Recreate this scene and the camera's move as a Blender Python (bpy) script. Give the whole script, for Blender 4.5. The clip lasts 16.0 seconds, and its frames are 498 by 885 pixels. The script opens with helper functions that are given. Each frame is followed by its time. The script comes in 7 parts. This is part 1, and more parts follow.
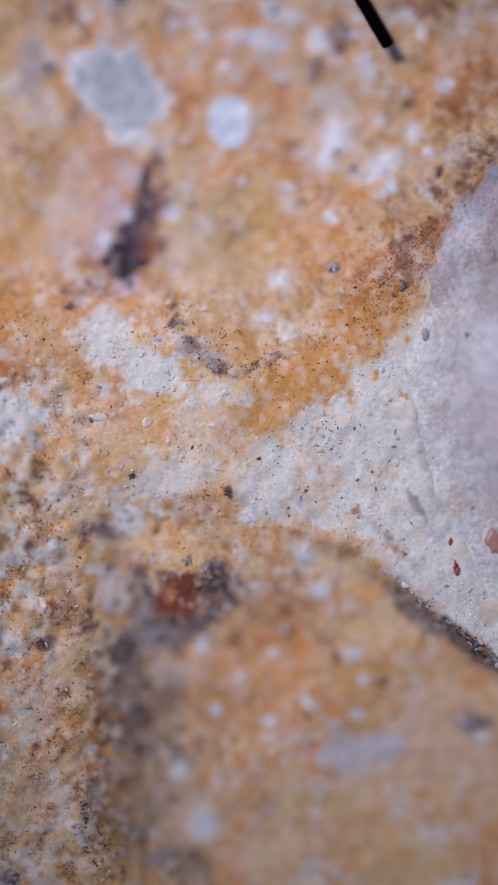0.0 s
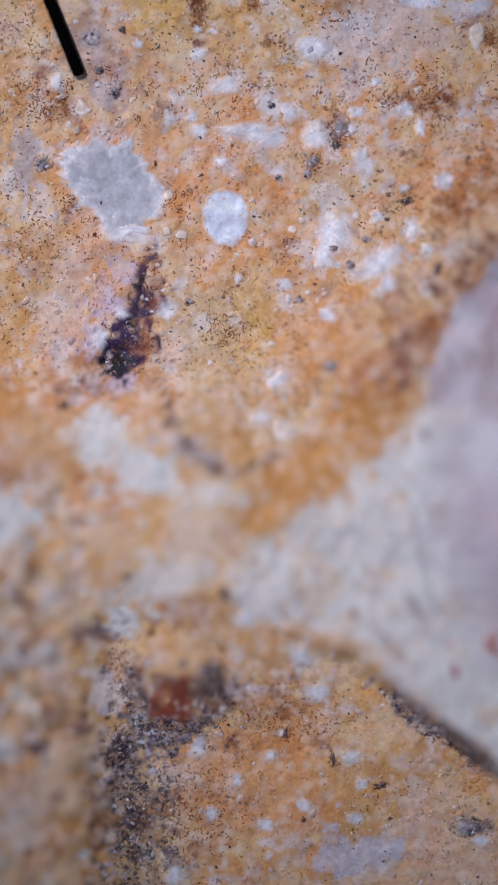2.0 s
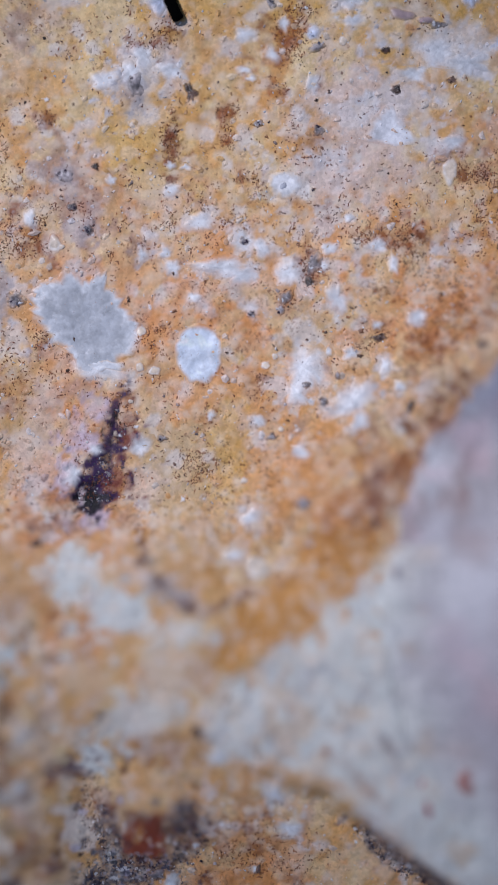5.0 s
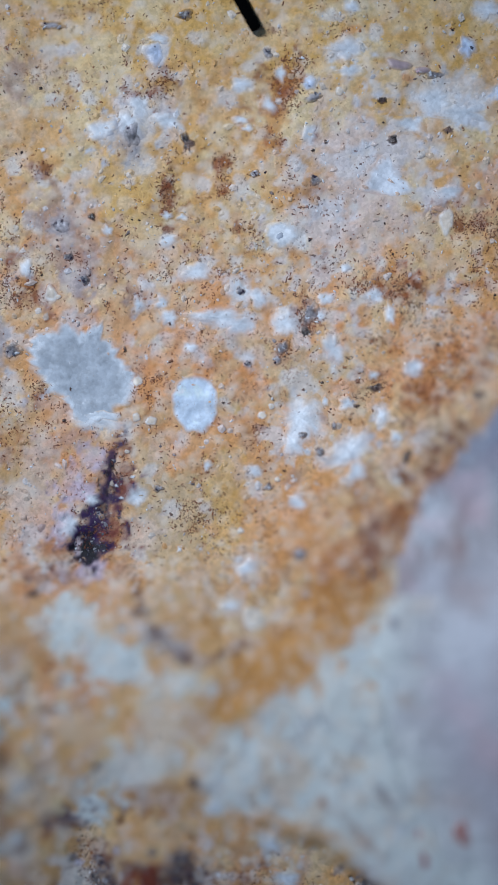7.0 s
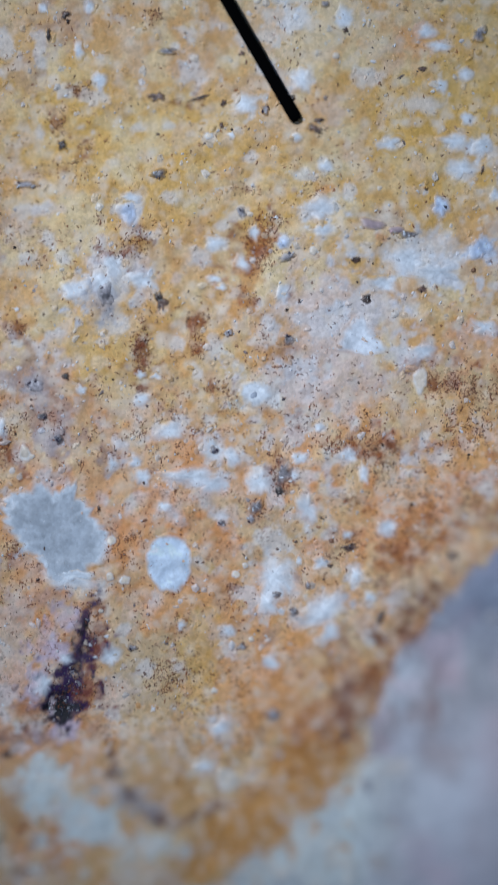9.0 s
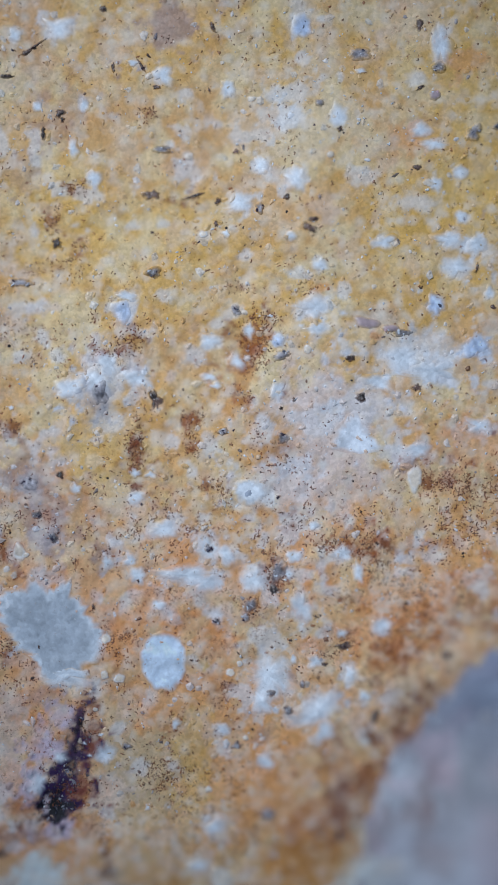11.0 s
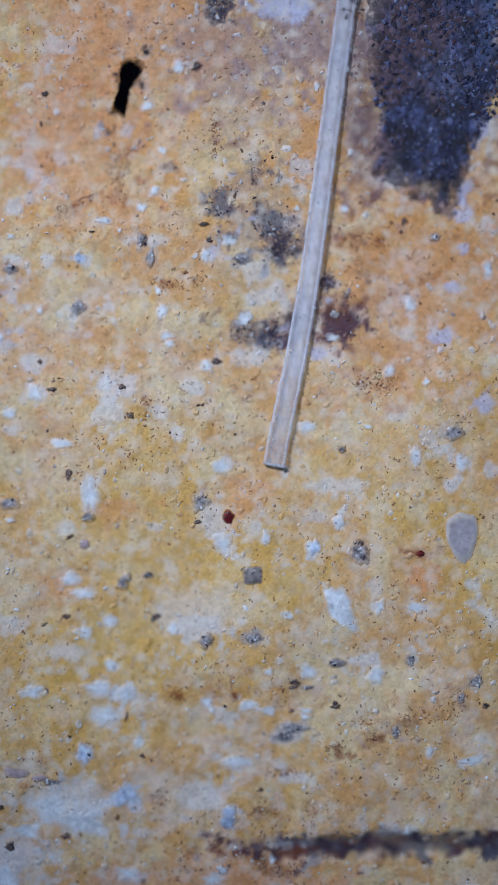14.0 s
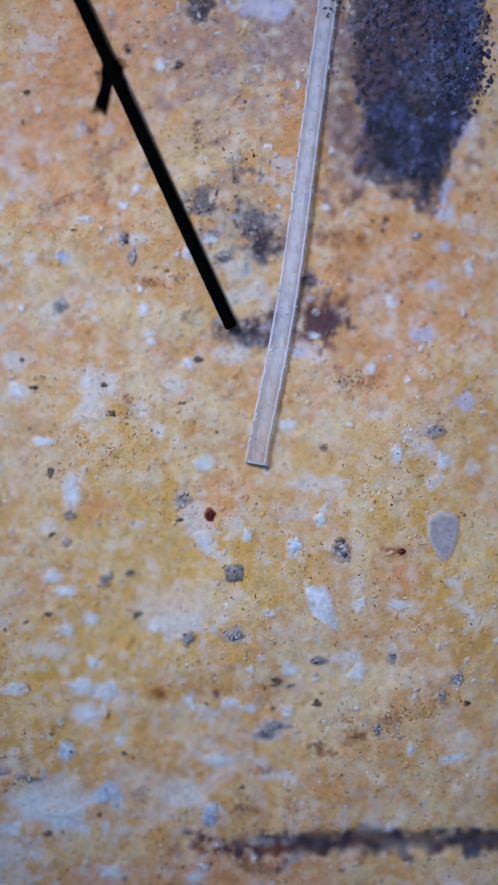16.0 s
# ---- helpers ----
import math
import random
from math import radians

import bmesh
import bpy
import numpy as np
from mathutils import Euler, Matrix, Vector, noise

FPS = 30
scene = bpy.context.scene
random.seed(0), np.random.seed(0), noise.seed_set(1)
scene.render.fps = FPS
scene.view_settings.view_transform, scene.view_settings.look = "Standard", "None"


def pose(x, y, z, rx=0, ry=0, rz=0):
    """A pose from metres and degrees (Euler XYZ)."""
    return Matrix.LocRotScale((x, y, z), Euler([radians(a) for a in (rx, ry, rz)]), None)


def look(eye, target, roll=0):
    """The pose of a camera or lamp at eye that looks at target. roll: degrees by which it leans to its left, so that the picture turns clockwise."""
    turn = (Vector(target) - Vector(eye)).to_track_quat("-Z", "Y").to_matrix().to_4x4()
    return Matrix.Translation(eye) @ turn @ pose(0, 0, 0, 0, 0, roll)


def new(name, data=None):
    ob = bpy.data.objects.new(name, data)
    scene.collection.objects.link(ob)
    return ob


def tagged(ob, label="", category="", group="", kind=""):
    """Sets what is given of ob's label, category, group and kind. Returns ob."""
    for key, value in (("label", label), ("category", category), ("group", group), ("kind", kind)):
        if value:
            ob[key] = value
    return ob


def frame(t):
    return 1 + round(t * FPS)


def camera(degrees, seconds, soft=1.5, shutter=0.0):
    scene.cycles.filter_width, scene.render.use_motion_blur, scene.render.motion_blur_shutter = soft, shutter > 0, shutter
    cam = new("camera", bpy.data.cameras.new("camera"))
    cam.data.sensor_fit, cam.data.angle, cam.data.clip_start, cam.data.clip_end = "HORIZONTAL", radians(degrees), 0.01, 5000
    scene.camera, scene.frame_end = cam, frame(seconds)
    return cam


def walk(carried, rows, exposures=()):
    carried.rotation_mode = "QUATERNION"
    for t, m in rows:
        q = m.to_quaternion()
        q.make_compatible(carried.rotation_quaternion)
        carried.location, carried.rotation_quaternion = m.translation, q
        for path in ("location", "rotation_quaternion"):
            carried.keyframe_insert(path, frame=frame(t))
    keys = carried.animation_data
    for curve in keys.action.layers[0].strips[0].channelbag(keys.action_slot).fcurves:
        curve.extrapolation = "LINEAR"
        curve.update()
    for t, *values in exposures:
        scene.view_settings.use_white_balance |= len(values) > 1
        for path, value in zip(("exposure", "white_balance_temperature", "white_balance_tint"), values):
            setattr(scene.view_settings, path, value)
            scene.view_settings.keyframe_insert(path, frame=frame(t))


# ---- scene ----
# All plan numbers below are in hundredths of a millimetre: x to the right, y away, z up from the shelf of the stone.
U = 1e-5
WORKING = 3000


def eye(lift):
    """The lens of the microscope straight above the stage, raised by lift to move its plane of focus."""
    return pose(0, 0, (WORKING + lift) * U)


# ---- camera ----
cam = camera(16.725, 16.0, soft=1.8, shutter=0.3)
cam.data.dof.use_dof = True
cam.data.dof.focus_distance = WORKING * U
cam.data.dof.aperture_fstop = 7.4
walk(cam, [
    (0, eye(40.0)),
    (0.5, eye(40.0)),
    (0.6, eye(36.0)),
    (0.8, eye(31.0)),
    (1, eye(17.0)),
    (1.2, eye(10.0)),
    (1.5, eye(0.0)),
    (13.5, eye(0.0)),
    (14, eye(5.6)),
    (15, eye(6.5)),
    (16, eye(10.0))],
    exposures=[(0.0, -0.4, 5690, 32), (4.2, -0.4, 5700, 32), (6.3, -0.4, 5040, 13), (9.7, -0.4, 5040, 12), (12.0, -0.4, 5020, 11), (13.1, -0.4, 5020, 11),
               (13.5, -0.4, 5340, 12), (14.0, -0.4, 4920, 15), (14.5, -0.4, 4780, 16), (16.0, -0.4, 4880, 20)])

# ---- light ----
world = bpy.data.worlds.new("world")
scene.world = world
world.use_nodes = True
world.node_tree.nodes["Background"].inputs["Color"].default_value = (0.6, 0.82, 1.08, 1)
world.node_tree.nodes["Background"].inputs["Strength"].default_value = 0.19

# A lamp out of view, assumed; its narrow beam dims the view's lower end.
led = bpy.data.lights.new("unseen_lamp", "SPOT")
led.energy, led.color, led.shadow_soft_size = 0.41, (1.0, 0.95, 0.83), 0.006
led.spot_size, led.spot_blend = radians(15), 1.0
new("unseen_lamp", led).matrix_world = look((-0.0427, 0.0412, 0.0829), (-0.0005, 0.0018, 0))

# ---- colours ----


def rgb(r, g, b):
    return np.array([c / 12.92 if c <= 0.04045 else ((c + 0.055) / 1.055) ** 2.4 for c in (r / 255, g / 255, b / 255)])


OCHRE, TAN, KHAKI = rgb(220, 174, 114), rgb(218, 180, 132), rgb(208, 182, 140)
APRICOT, ORANGE, AMBER = rgb(224, 158, 106), rgb(224, 160, 98), rgb(214, 156, 86)
YELLOW, PALE, CHALK = rgb(222, 180, 96), rgb(234, 214, 188), rgb(232, 233, 236)
BLUSH, PINK, MAUVE = rgb(226, 204, 190), rgb(222, 190, 194), rgb(168, 142, 136)
RUST, BRICK, UMBER = rgb(156, 88, 34), rgb(126, 62, 50), rgb(104, 64, 44)
GREY, SLATE, PLUM = rgb(172, 168, 172), rgb(92, 92, 104), rgb(92, 64, 76)
VIOLET = rgb(50, 26, 72)
INK, BLACK, BLUE = rgb(50, 36, 56), rgb(6, 5, 8), rgb(204, 213, 229)
GREYBROWN = rgb(128, 98, 78)
CREAM = rgb(232, 209, 162)
BOSS = rgb(176, 173, 175)
LIME = rgb(228, 233, 228)
KNOT, LILAC = rgb(132, 68, 32), rgb(204, 200, 220)
ORCHID, EMBER = rgb(212, 194, 205), rgb(144, 73, 52)

# ---- noise on arrays ----


def lattice(ix, iy, seed):
    h = (ix.astype(np.int64) * 374761393 + iy.astype(np.int64) * 668265263 + seed * 144269504) & 0xFFFFFFFF
    h = ((h ^ (h >> 13)) * 1274126177) & 0xFFFFFFFF
    return ((h ^ (h >> 16)) & 0xFFFFFF) / float(0xFFFFFF)


def grainy(x, y, size, seed=0, octaves=3):
    """Smooth noise from -1 to 1 with features of that size."""
    total, weight, out = 0.0, 1.0, np.zeros(np.shape(x))
    for k in range(octaves):
        u, v = x / size * 2 ** k + 17.3 * k, y / size * 2 ** k - 9.1 * k
        iu, iv = np.floor(u), np.floor(v)
        fu, fv = u - iu, v - iv
        fu, fv = fu * fu * (3 - 2 * fu), fv * fv * (3 - 2 * fv)
        s = seed * 7 + k
        low = lattice(iu, iv, s) * (1 - fu) + lattice(iu + 1, iv, s) * fu
        high = lattice(iu, iv + 1, s) * (1 - fu) + lattice(iu + 1, iv + 1, s) * fu
        out += weight * (2 * (low * (1 - fv) + high * fv) - 1)
        total, weight = total + weight, weight * 0.55
    return out / total * 1.5


def ramp(a, b, v):
    f = np.clip((v - a) / (b - a), 0, 1)
    return f * f * (3 - 2 * f)


# ---- the plan: outline of the white boss, heights, stains ----
# The white zone of the rock, and in it the rounded boss that rises from it.
ZONE = ((430.0, -150.0), [(-25, -225), (60, -140), (135, -75), (225, -20), (268, 70), (340, 150), (425, 248), (492, 332), (592, 418),
                          (705, 478), (800, 482), (912, 428), (1130, 300), (1250, 0), (1120, -560), (760, -800), (520, -668),
                          (425, -575), (345, -500), (270, -430), (190, -375), (105, -338), (10, -318), (-45, -275)])
BOSS_PLAN = ((650.0, -100.0), [(246, -60), (262, 20), (290, 114), (330, 196), (388, 282), (452, 364), (556, 456), (694, 535), (806, 540),
                               (935, 470), (1115, 290), (1235, 0), (1105, -550), (758, -780), (555, -650), (484, -560), (412, -470),
                               (345, -390), (292, -310), (260, -225), (246, -140)])


def outline_radius(plan, angle):
    """Distance from a plan's centre to its outline, by direction."""
    pts = np.array(plan[1], float) - plan[0]
    a = np.arctan2(pts[:, 1], pts[:, 0])
    order = np.argsort(a)
    a, r = a[order], np.hypot(pts[:, 0], pts[:, 1])[order]
    return np.interp(angle, np.r_[a[-3:] - 2 * np.pi, a, a[:3] + 2 * np.pi], np.r_[r[-3:], r, r[:3]])


def inside(plan, x, y):
    """How far a point lies inside an outline (negative: outside), roughly."""
    dx, dy = x - plan[0][0], y - plan[0][1]
    return (outline_radius(plan, np.arctan2(dy, dx)) - np.hypot(dx, dy)) * 0.75


def near_line(x, y, points):
    """Distance to a line of points."""
    best = np.full(np.shape(x), 1e9)
    for (ax, ay), (bx, by) in zip(points, points[1:]):
        t = np.clip(((x - ax) * (bx - ax) + (y - ay) * (by - ay)) / ((bx - ax) ** 2 + (by - ay) ** 2), 0, 1)
        best = np.minimum(best, np.hypot(x - ax - t * (bx - ax), y - ay - t * (by - ay)))
    return best


X0, X1, Y0, Y1, STEP = -760, 1520, -1300, 2700, 4


def height(x, y, fine=True):
    """The surface of the stone."""
    saddle = 1 - ramp(50, 330, near_line(x, y, [(-700, -90), (-330, -110), (-170, -110), (0, -235)]))
    strip = (1 - ramp(-345, -200, x + 0.06 * (y + 500))) * (1 - ramp(-40, 60, y))
    wall = (1 - ramp(-560, -430, x)) * (1 - ramp(0, 200, y)) * 0.6
    zone = inside(ZONE, x, y)
    side = 1 - ramp(0, 260, -zone)
    side = np.where(y < -250, side * (1 - ramp(0, 60, -zone)), side)
    z = 42 * np.clip(np.maximum(np.maximum(saddle, strip), side * 0.97) + wall, 0, 2)
    z = z - 34 * ramp(20, 70, inside(BOSS_PLAN, x, y))
    under = 1 - ramp(0, 30, np.abs(zone + 22))
    z = z - 26 * under * (y < -300) * ramp(90, 200, x)
    z = z - 14 * (1 - ramp(8, 30, np.abs(y - 858 - 0.01 * (x - 800) + 10 * grainy(x, y, 55, 7, 3)))) * ramp(680, 900, x)
    z = z - 8 * (1 - ramp(10, 42, np.hypot((x + 240) / 1.0, (y - 140) / 1.1)))
    z = z - 6 * (1 - ramp(10, 34, np.hypot((x + 205) / 0.6, (y - 245) / 1.6)))
    z = z + 20 * (1 - ramp(30, 120, np.hypot(x + 145, y + 440)))
    z = z + 9 * grainy(x, y, 260, 3, 2)
    z = z + 5 * strip * grainy(x, y, 27, 6, 2)
    if fine:
        calm = 1 - 0.45 * ramp(900, 1400, y)
        z = z + calm * (2.6 * grainy(x, y, 46, 4, 2) + 1.2 * grainy(x, y, 17, 5, 2))
    edge = np.minimum(np.minimum(x - X0, X1 - x), np.minimum(y - Y0, Y1 - y))
    return z - 560 * (1 - ramp(0, 230, edge)) ** 2


STAIN_ROWS, BOSS_ROWS = [], []


def stain(x, y, rx, ry, turn, colour, strength):
    STAIN_ROWS.append((x, y, rx, ry, radians(turn), colour, strength))


def boss_stain(x, y, rx, ry, turn, colour, strength):
    BOSS_ROWS.append((x, y, rx, ry, radians(turn), colour, strength))


def soak(c, x, y, rows):
    """Lay stains over the colours c of the points x, y."""
    rough = grainy(x, y, 34, 21, 3)
    fine = grainy(x, y, 14, 22, 3)
    clots = 0.3 + 0.7 * ramp(-0.2, 0.45, grainy(x, y, 15, 23, 4))
    box = (x.min(), x.max(), y.min(), y.max())
    tufts = grainy(x, y, 11, 28, 3)
    for sx, sy, rx, ry, turn, colour, strength in rows:
        far = 1.9 * max(rx, ry)
        if sx + far < box[0] or sx - far > box[1] or sy + far < box[2] or sy - far > box[3]:
            continue
        reach = 1.9 * max(rx, ry)
        at = np.nonzero((np.abs(x - sx) < reach) & (np.abs(y - sy) < reach))[0]
        if not len(at):
            continue
        dx, dy = x[at] - sx, y[at] - sy
        u, v = dx * math.cos(turn) + dy * math.sin(turn), dy * math.cos(turn) - dx * math.sin(turn)
        d = np.hypot(u / rx, v / ry) * (1 + 0.42 * min(1.0, max(rx, ry) / 60) * rough[at] + 0.55 * fine[at])
        if colour is KNOT:
            d = d * (1 + 0.7 * rough[at]) + 0.5 * ramp(-0.1, 0.5, tufts[at])
        m = (strength * (1 - ramp(0.55, 1.2, d)))[:, None]
        if any(colour is k for k in (RUST, UMBER, BRICK, KNOT)):
            m = m * (clots[at][:, None] if colour is not BRICK else 0.5 + 0.5 * clots[at][:, None])
        c[at] = c[at] * (1 - m) + colour * m
    return c


def stained(x, y, colours, soft=1.3):
    """How strongly points lie in stains of these colours."""
    out = np.zeros(len(x))
    for sx, sy, rx, ry, turn, colour, strength in STAIN_ROWS:
        if not any(colour is c for c in colours):
            continue
        reach = 1.4 * max(rx, ry)
        at = np.nonzero((np.abs(x - sx) < reach) & (np.abs(y - sy) < reach))[0]
        dx, dy = x[at] - sx, y[at] - sy
        u, v = dx * math.cos(turn) + dy * math.sin(turn), dy * math.cos(turn) - dx * math.sin(turn)
        out[at] = np.maximum(out[at], strength * (1 - ramp(0.6, soft, np.hypot(u / rx, v / ry))))
    return out


def speckle(x, y):
    """Where fine rust granules (first) and fine dark and white crystals (second) crowd."""
    left = (1 - ramp(-400, -260, x)) * (1 - ramp(-40, 60, y))
    band = ramp(-100, 120, y) * (1 - ramp(560, 900, y))
    cloud = ramp(-0.1, 0.6, grainy(x, y, 100, 24, 4))
    low = 1 - ramp(-60, 40, y)
    rust = stained(x, y, (RUST, UMBER, BRICK)) + (0.15 + 0.55 * band + 0.35 * low) * cloud + 0.08 * band + (0.8 - 0.35 * ramp(900, 1400, y)) * ramp(0.3, 0.75, grainy(x, y, 54, 27, 4)) + 0.6 * left * ramp(-0.4, 0.4, grainy(x, y, 40, 25, 3))
    rust = rust * (1 - 0.75 * ramp(-10, 30, inside(ZONE, x, y)))
    crystals = stained(x, y, (INK, SLATE, GREYBROWN), 1.5) * (0.55 + 0.45 * ramp(-0.3, 0.4, grainy(x, y, 36, 26, 3))) * (1 - ramp(700, 800, y) * (1 - 0.5 * ramp(1500, 1700, y)))
    return np.c_[np.clip(rust, 0, 1), np.clip(crystals, 0, 1), np.zeros(len(x)), np.ones(len(x))]


def matrix_colour(x, y):
    """The colour of the stone's ground mass at points x, y."""
    def lay(c, colour, m):
        return c * (1 - m[:, None]) + colour * m[:, None]
    c = np.tile(OCHRE, (len(x), 1))
    c = lay(c, YELLOW, 0.8 * ramp(-0.5, 0.6, grainy(x, y, 190, 31, 2)) * ramp(600, 1200, y))
    c = lay(c, APRICOT, 0.9 * ramp(-0.3, 0.5, grainy(x, y, 240, 32, 2)) * (1 - ramp(450, 950, y) * (1 - 0.55 * ramp(1700, 2100, y))))
    c = lay(c, ORANGE, 0.5 * ramp(-60, 150, y) * (1 - ramp(500, 850, y)) * ramp(-500, -150, x))
    c = lay(c, TAN, 0.6 * ramp(0.1, 0.7, grainy(x, y, 120, 33, 3)))
    c = lay(c, AMBER, 0.4 * ramp(0.1, 0.7, grainy(x, y, 44, 49, 3)) * (1 - 0.5 * ramp(600, 1000, y)))
    c = lay(c, PALE, 0.45 * ramp(0.05, 0.7, grainy(x, y, 58, 34, 4)))
    c = lay(c, CREAM, 0.75 * ramp(0.0, 0.6, grainy(x, y, 64, 47, 4)) * (0.5 + 0.5 * ramp(400, 900, y) * (1 - ramp(1850, 2150, y))))
    c = lay(c, CREAM, 0.45 * ramp(0.1, 0.7, grainy(x, y, 28, 48, 2)))
    c = lay(c, BLUSH, 0.6 * ramp(0.15, 0.65, grainy(x, y, 30, 80, 3)) * (0.5 + 0.5 * ramp(-0.2, 0.4, grainy(x, y, 150, 81, 2))) * (1 - 0.5 * ramp(900, 1300, y)))
    c = lay(c, RUST, (0.3 - 0.2 * ramp(700, 1100, y)) * ramp(0.25, 0.8, grainy(x, y, 60, 35, 5)))
    c = lay(c, CHALK, 0.55 * ramp(0.3, 0.6, grainy(x, y, 34, 36, 3)) * ramp(-0.1, 0.4, grainy(x, y, 110, 82, 2)))
    c = lay(c, UMBER, 0.18 * ramp(0.55, 0.9, grainy(x, y, 26, 37, 3)))
    left = (1 - ramp(-420, -270, x)) * (1 - ramp(-120, 40, y))
    c = lay(c, UMBER, 0.65 * left * ramp(0.15, 0.65, grainy(x, y, 24, 46, 3)))
    c = lay(c, LIME, 0.7 * left * ramp(0.05, 0.5, grainy(x, y, 26, 45, 3)))
    zone = inside(ZONE, x, y)
    m = 0.92 * ramp(-14, 34, zone + 22 * grainy(x, y, 40, 38, 4))
    c = lay(c, rgb(231, 236, 230), m)
    c = lay(c, GREY, m * 0.45 * ramp(0.1, 0.8, grainy(x, y, 50, 39, 4)))
    c = lay(c, TAN, m * 0.5 * ramp(0.35, 0.8, grainy(x, y, 60, 40, 3)))
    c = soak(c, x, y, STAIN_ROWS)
    grey = c @ np.array([0.3, 0.55, 0.15])
    return np.clip(c * 1.06 - grey[:, None] * 0.06, 0.002, 1)


stain(544, 2307, 260, 140, 0, APRICOT, 0.6)
stain(1014, 1847, 190, 190, 0, APRICOT, 0.5)
stain(661, 1372, 180, 110, 0, YELLOW, 0.45)
stain(-1, -616, 170, 110, 0, APRICOT, 0.5)
stain(651, 782, 260, 70, 0, APRICOT, 0.55)
stain(261, 1732, 300, 60, 0, APRICOT, 0.3)
stain(874, 2307, 150, 110, 0, MAUVE, 0.5)
stain(531, 1222, 200, 80, 0, YELLOW, 0.35)
stain(107, -599, 160, 100, 0, AMBER, 0.35)
stain(1054, 2217, 90, 170, 0, PLUM, 0.7)
stain(394, 2117, 150, 100, 0, APRICOT, 0.4)
stain(686, 2272, 120, 110, 0, MAUVE, 0.5)
stain(247, 819, 115, 105, -20, BLUSH, 0.85)
stain(-277, 1499, 60, 200, 0, MAUVE, 0.22)
stain(347, -739, 120, 100, 0, BLUSH, 0.35)
stain(984, 1607, 130, 90, 0, PALE, 0.2)
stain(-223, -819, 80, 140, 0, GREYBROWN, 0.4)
stain(203, 1359, 120, 90, 0, PALE, 0.25)
stain(249, 724, 130, 80, 0, BLUSH, 0.5)
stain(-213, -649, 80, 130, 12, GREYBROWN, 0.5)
stain(461, 1462, 160, 60, 0, YELLOW, 0.4)
stain(-93, 549, 160, 60, 0, APRICOT, 0.35)
stain(-433, -799, 60, 160, 0, KHAKI, 0.7)
stain(711, 612, 200, 46, -8, RUST, 0.5)
stain(1026, 1942, 130, 70, 0, AMBER, 0.35)
stain(926, 2212, 50, 170, 0, PLUM, 0.4)
stain(119, -26, 150, 56, 42, AMBER, 0.9)
stain(299, 164, 200, 42, 52, RUST, 0.75)
stain(99, 174, 90, 90, 0, ORANGE, 0.6)
stain(431, 452, 160, 50, 38, RUST, 0.6)
stain(-91, 194, 75, 100, 0, KHAKI, 0.8)
stain(834, 2297, 90, 80, 0, MAUVE, 0.6)
stain(-61, 64, 90, 80, 0, TAN, 0.5)
stain(407, 509, 100, 70, 20, APRICOT, 0.5)
stain(-163, 769, 95, 70, 0, YELLOW, 0.6)
stain(494, 1197, 110, 60, 0, YELLOW, 0.55)
stain(159, 234, 100, 60, 0, ORANGE, 0.4)
stain(706, 2172, 80, 70, 0, MAUVE, 0.35)
stain(394, 937, 110, 50, 0, CHALK, 0.45)
stain(-271, 674, 60, 90, 25, MAUVE, 0.6)
stain(984, 2287, 60, 90, 0, PLUM, 0.45)
stain(934, 2117, 60, 90, 0, MAUVE, 0.45)
# Shadow beside the white mass, painted as a brown band on the slope.
stain(423, 269, 170, 30, 42, UMBER, 0.55)
stain(894, 1527, 100, 50, 0, YELLOW, 0.35)
stain(894, 2217, 40, 120, 0, MAUVE, 0.5)
stain(-331, 224, 40, 120, 0, BLUSH, 0.4)
stain(209, 24, 80, 60, 40, AMBER, 0.8)
stain(754, 1967, 80, 60, 0, MAUVE, 0.5)
stain(834, 1807, 80, 60, 0, MAUVE, 0.5)
stain(152, 701, 70, 60, 0, CHALK, 0.45)
stain(389, 314, 90, 46, 35, UMBER, 0.55)
stain(724, 1887, 80, 50, 0, KHAKI, 0.5)
stain(639, 1282, 80, 50, 0, PALE, 0.5)
stain(152, 429, 50, 80, 0, KHAKI, 0.6)
stain(994, 869, 190, 20, 0, SLATE, 0.5)
stain(-143, -244, 95, 40, 10, LIME, 0.75)
stain(934, 1927, 60, 60, 0, RUST, 0.3)
stain(424, 1517, 60, 60, 0, PALE, 0.35)
stain(111, 1352, 60, 60, 0, PALE, 0.3)
stain(691, 642, 90, 40, -10, RUST, 0.5)
stain(503, 1229, 90, 40, 0, YELLOW, 0.4)
stain(756, 2012, 60, 60, 0, KHAKI, 0.5)
stain(-393, 1, 60, 60, 0, AMBER, 0.4)
stain(-443, -144, 62, 58, 0, LIME, 1)
stain(-183, -54, 85, 42, -25, LIME, 0.95)
stain(651, 1272, 70, 50, 0, PALE, 0.5)
stain(611, 942, 70, 50, 0, PALE, 0.45)
stain(207, 709, 70, 50, 0, BLUSH, 0.5)
stain(409, 454, 70, 50, 20, RUST, 0.45)
stain(39, -106, 80, 40, 45, AMBER, 0.8)
stain(431, 342, 120, 26, 40, UMBER, 0.55)
stain(4, 224, 34, 90, 0, YELLOW, 0.55)
stain(314, 847, 60, 50, 0, CHALK, 0.5)
stain(-37, 1019, 50, 60, 0, YELLOW, 0.4)
stain(307, 589, 100, 30, 5, RUST, 0.45)
stain(-381, 324, 60, 50, 0, RUST, 0.45)
stain(-148, 891, 60, 50, 0, CHALK, 0.45)
stain(884, 1807, 60, 50, 0, UMBER, 0.6)
stain(-393, -639, 50, 60, 0, PALE, 0.5)
stain(944, 2137, 40, 70, 0, PLUM, 0.4)
stain(651, 1142, 90, 30, 0, RUST, 0.35)
stain(179, 94, 90, 30, 45, RUST, 0.4)
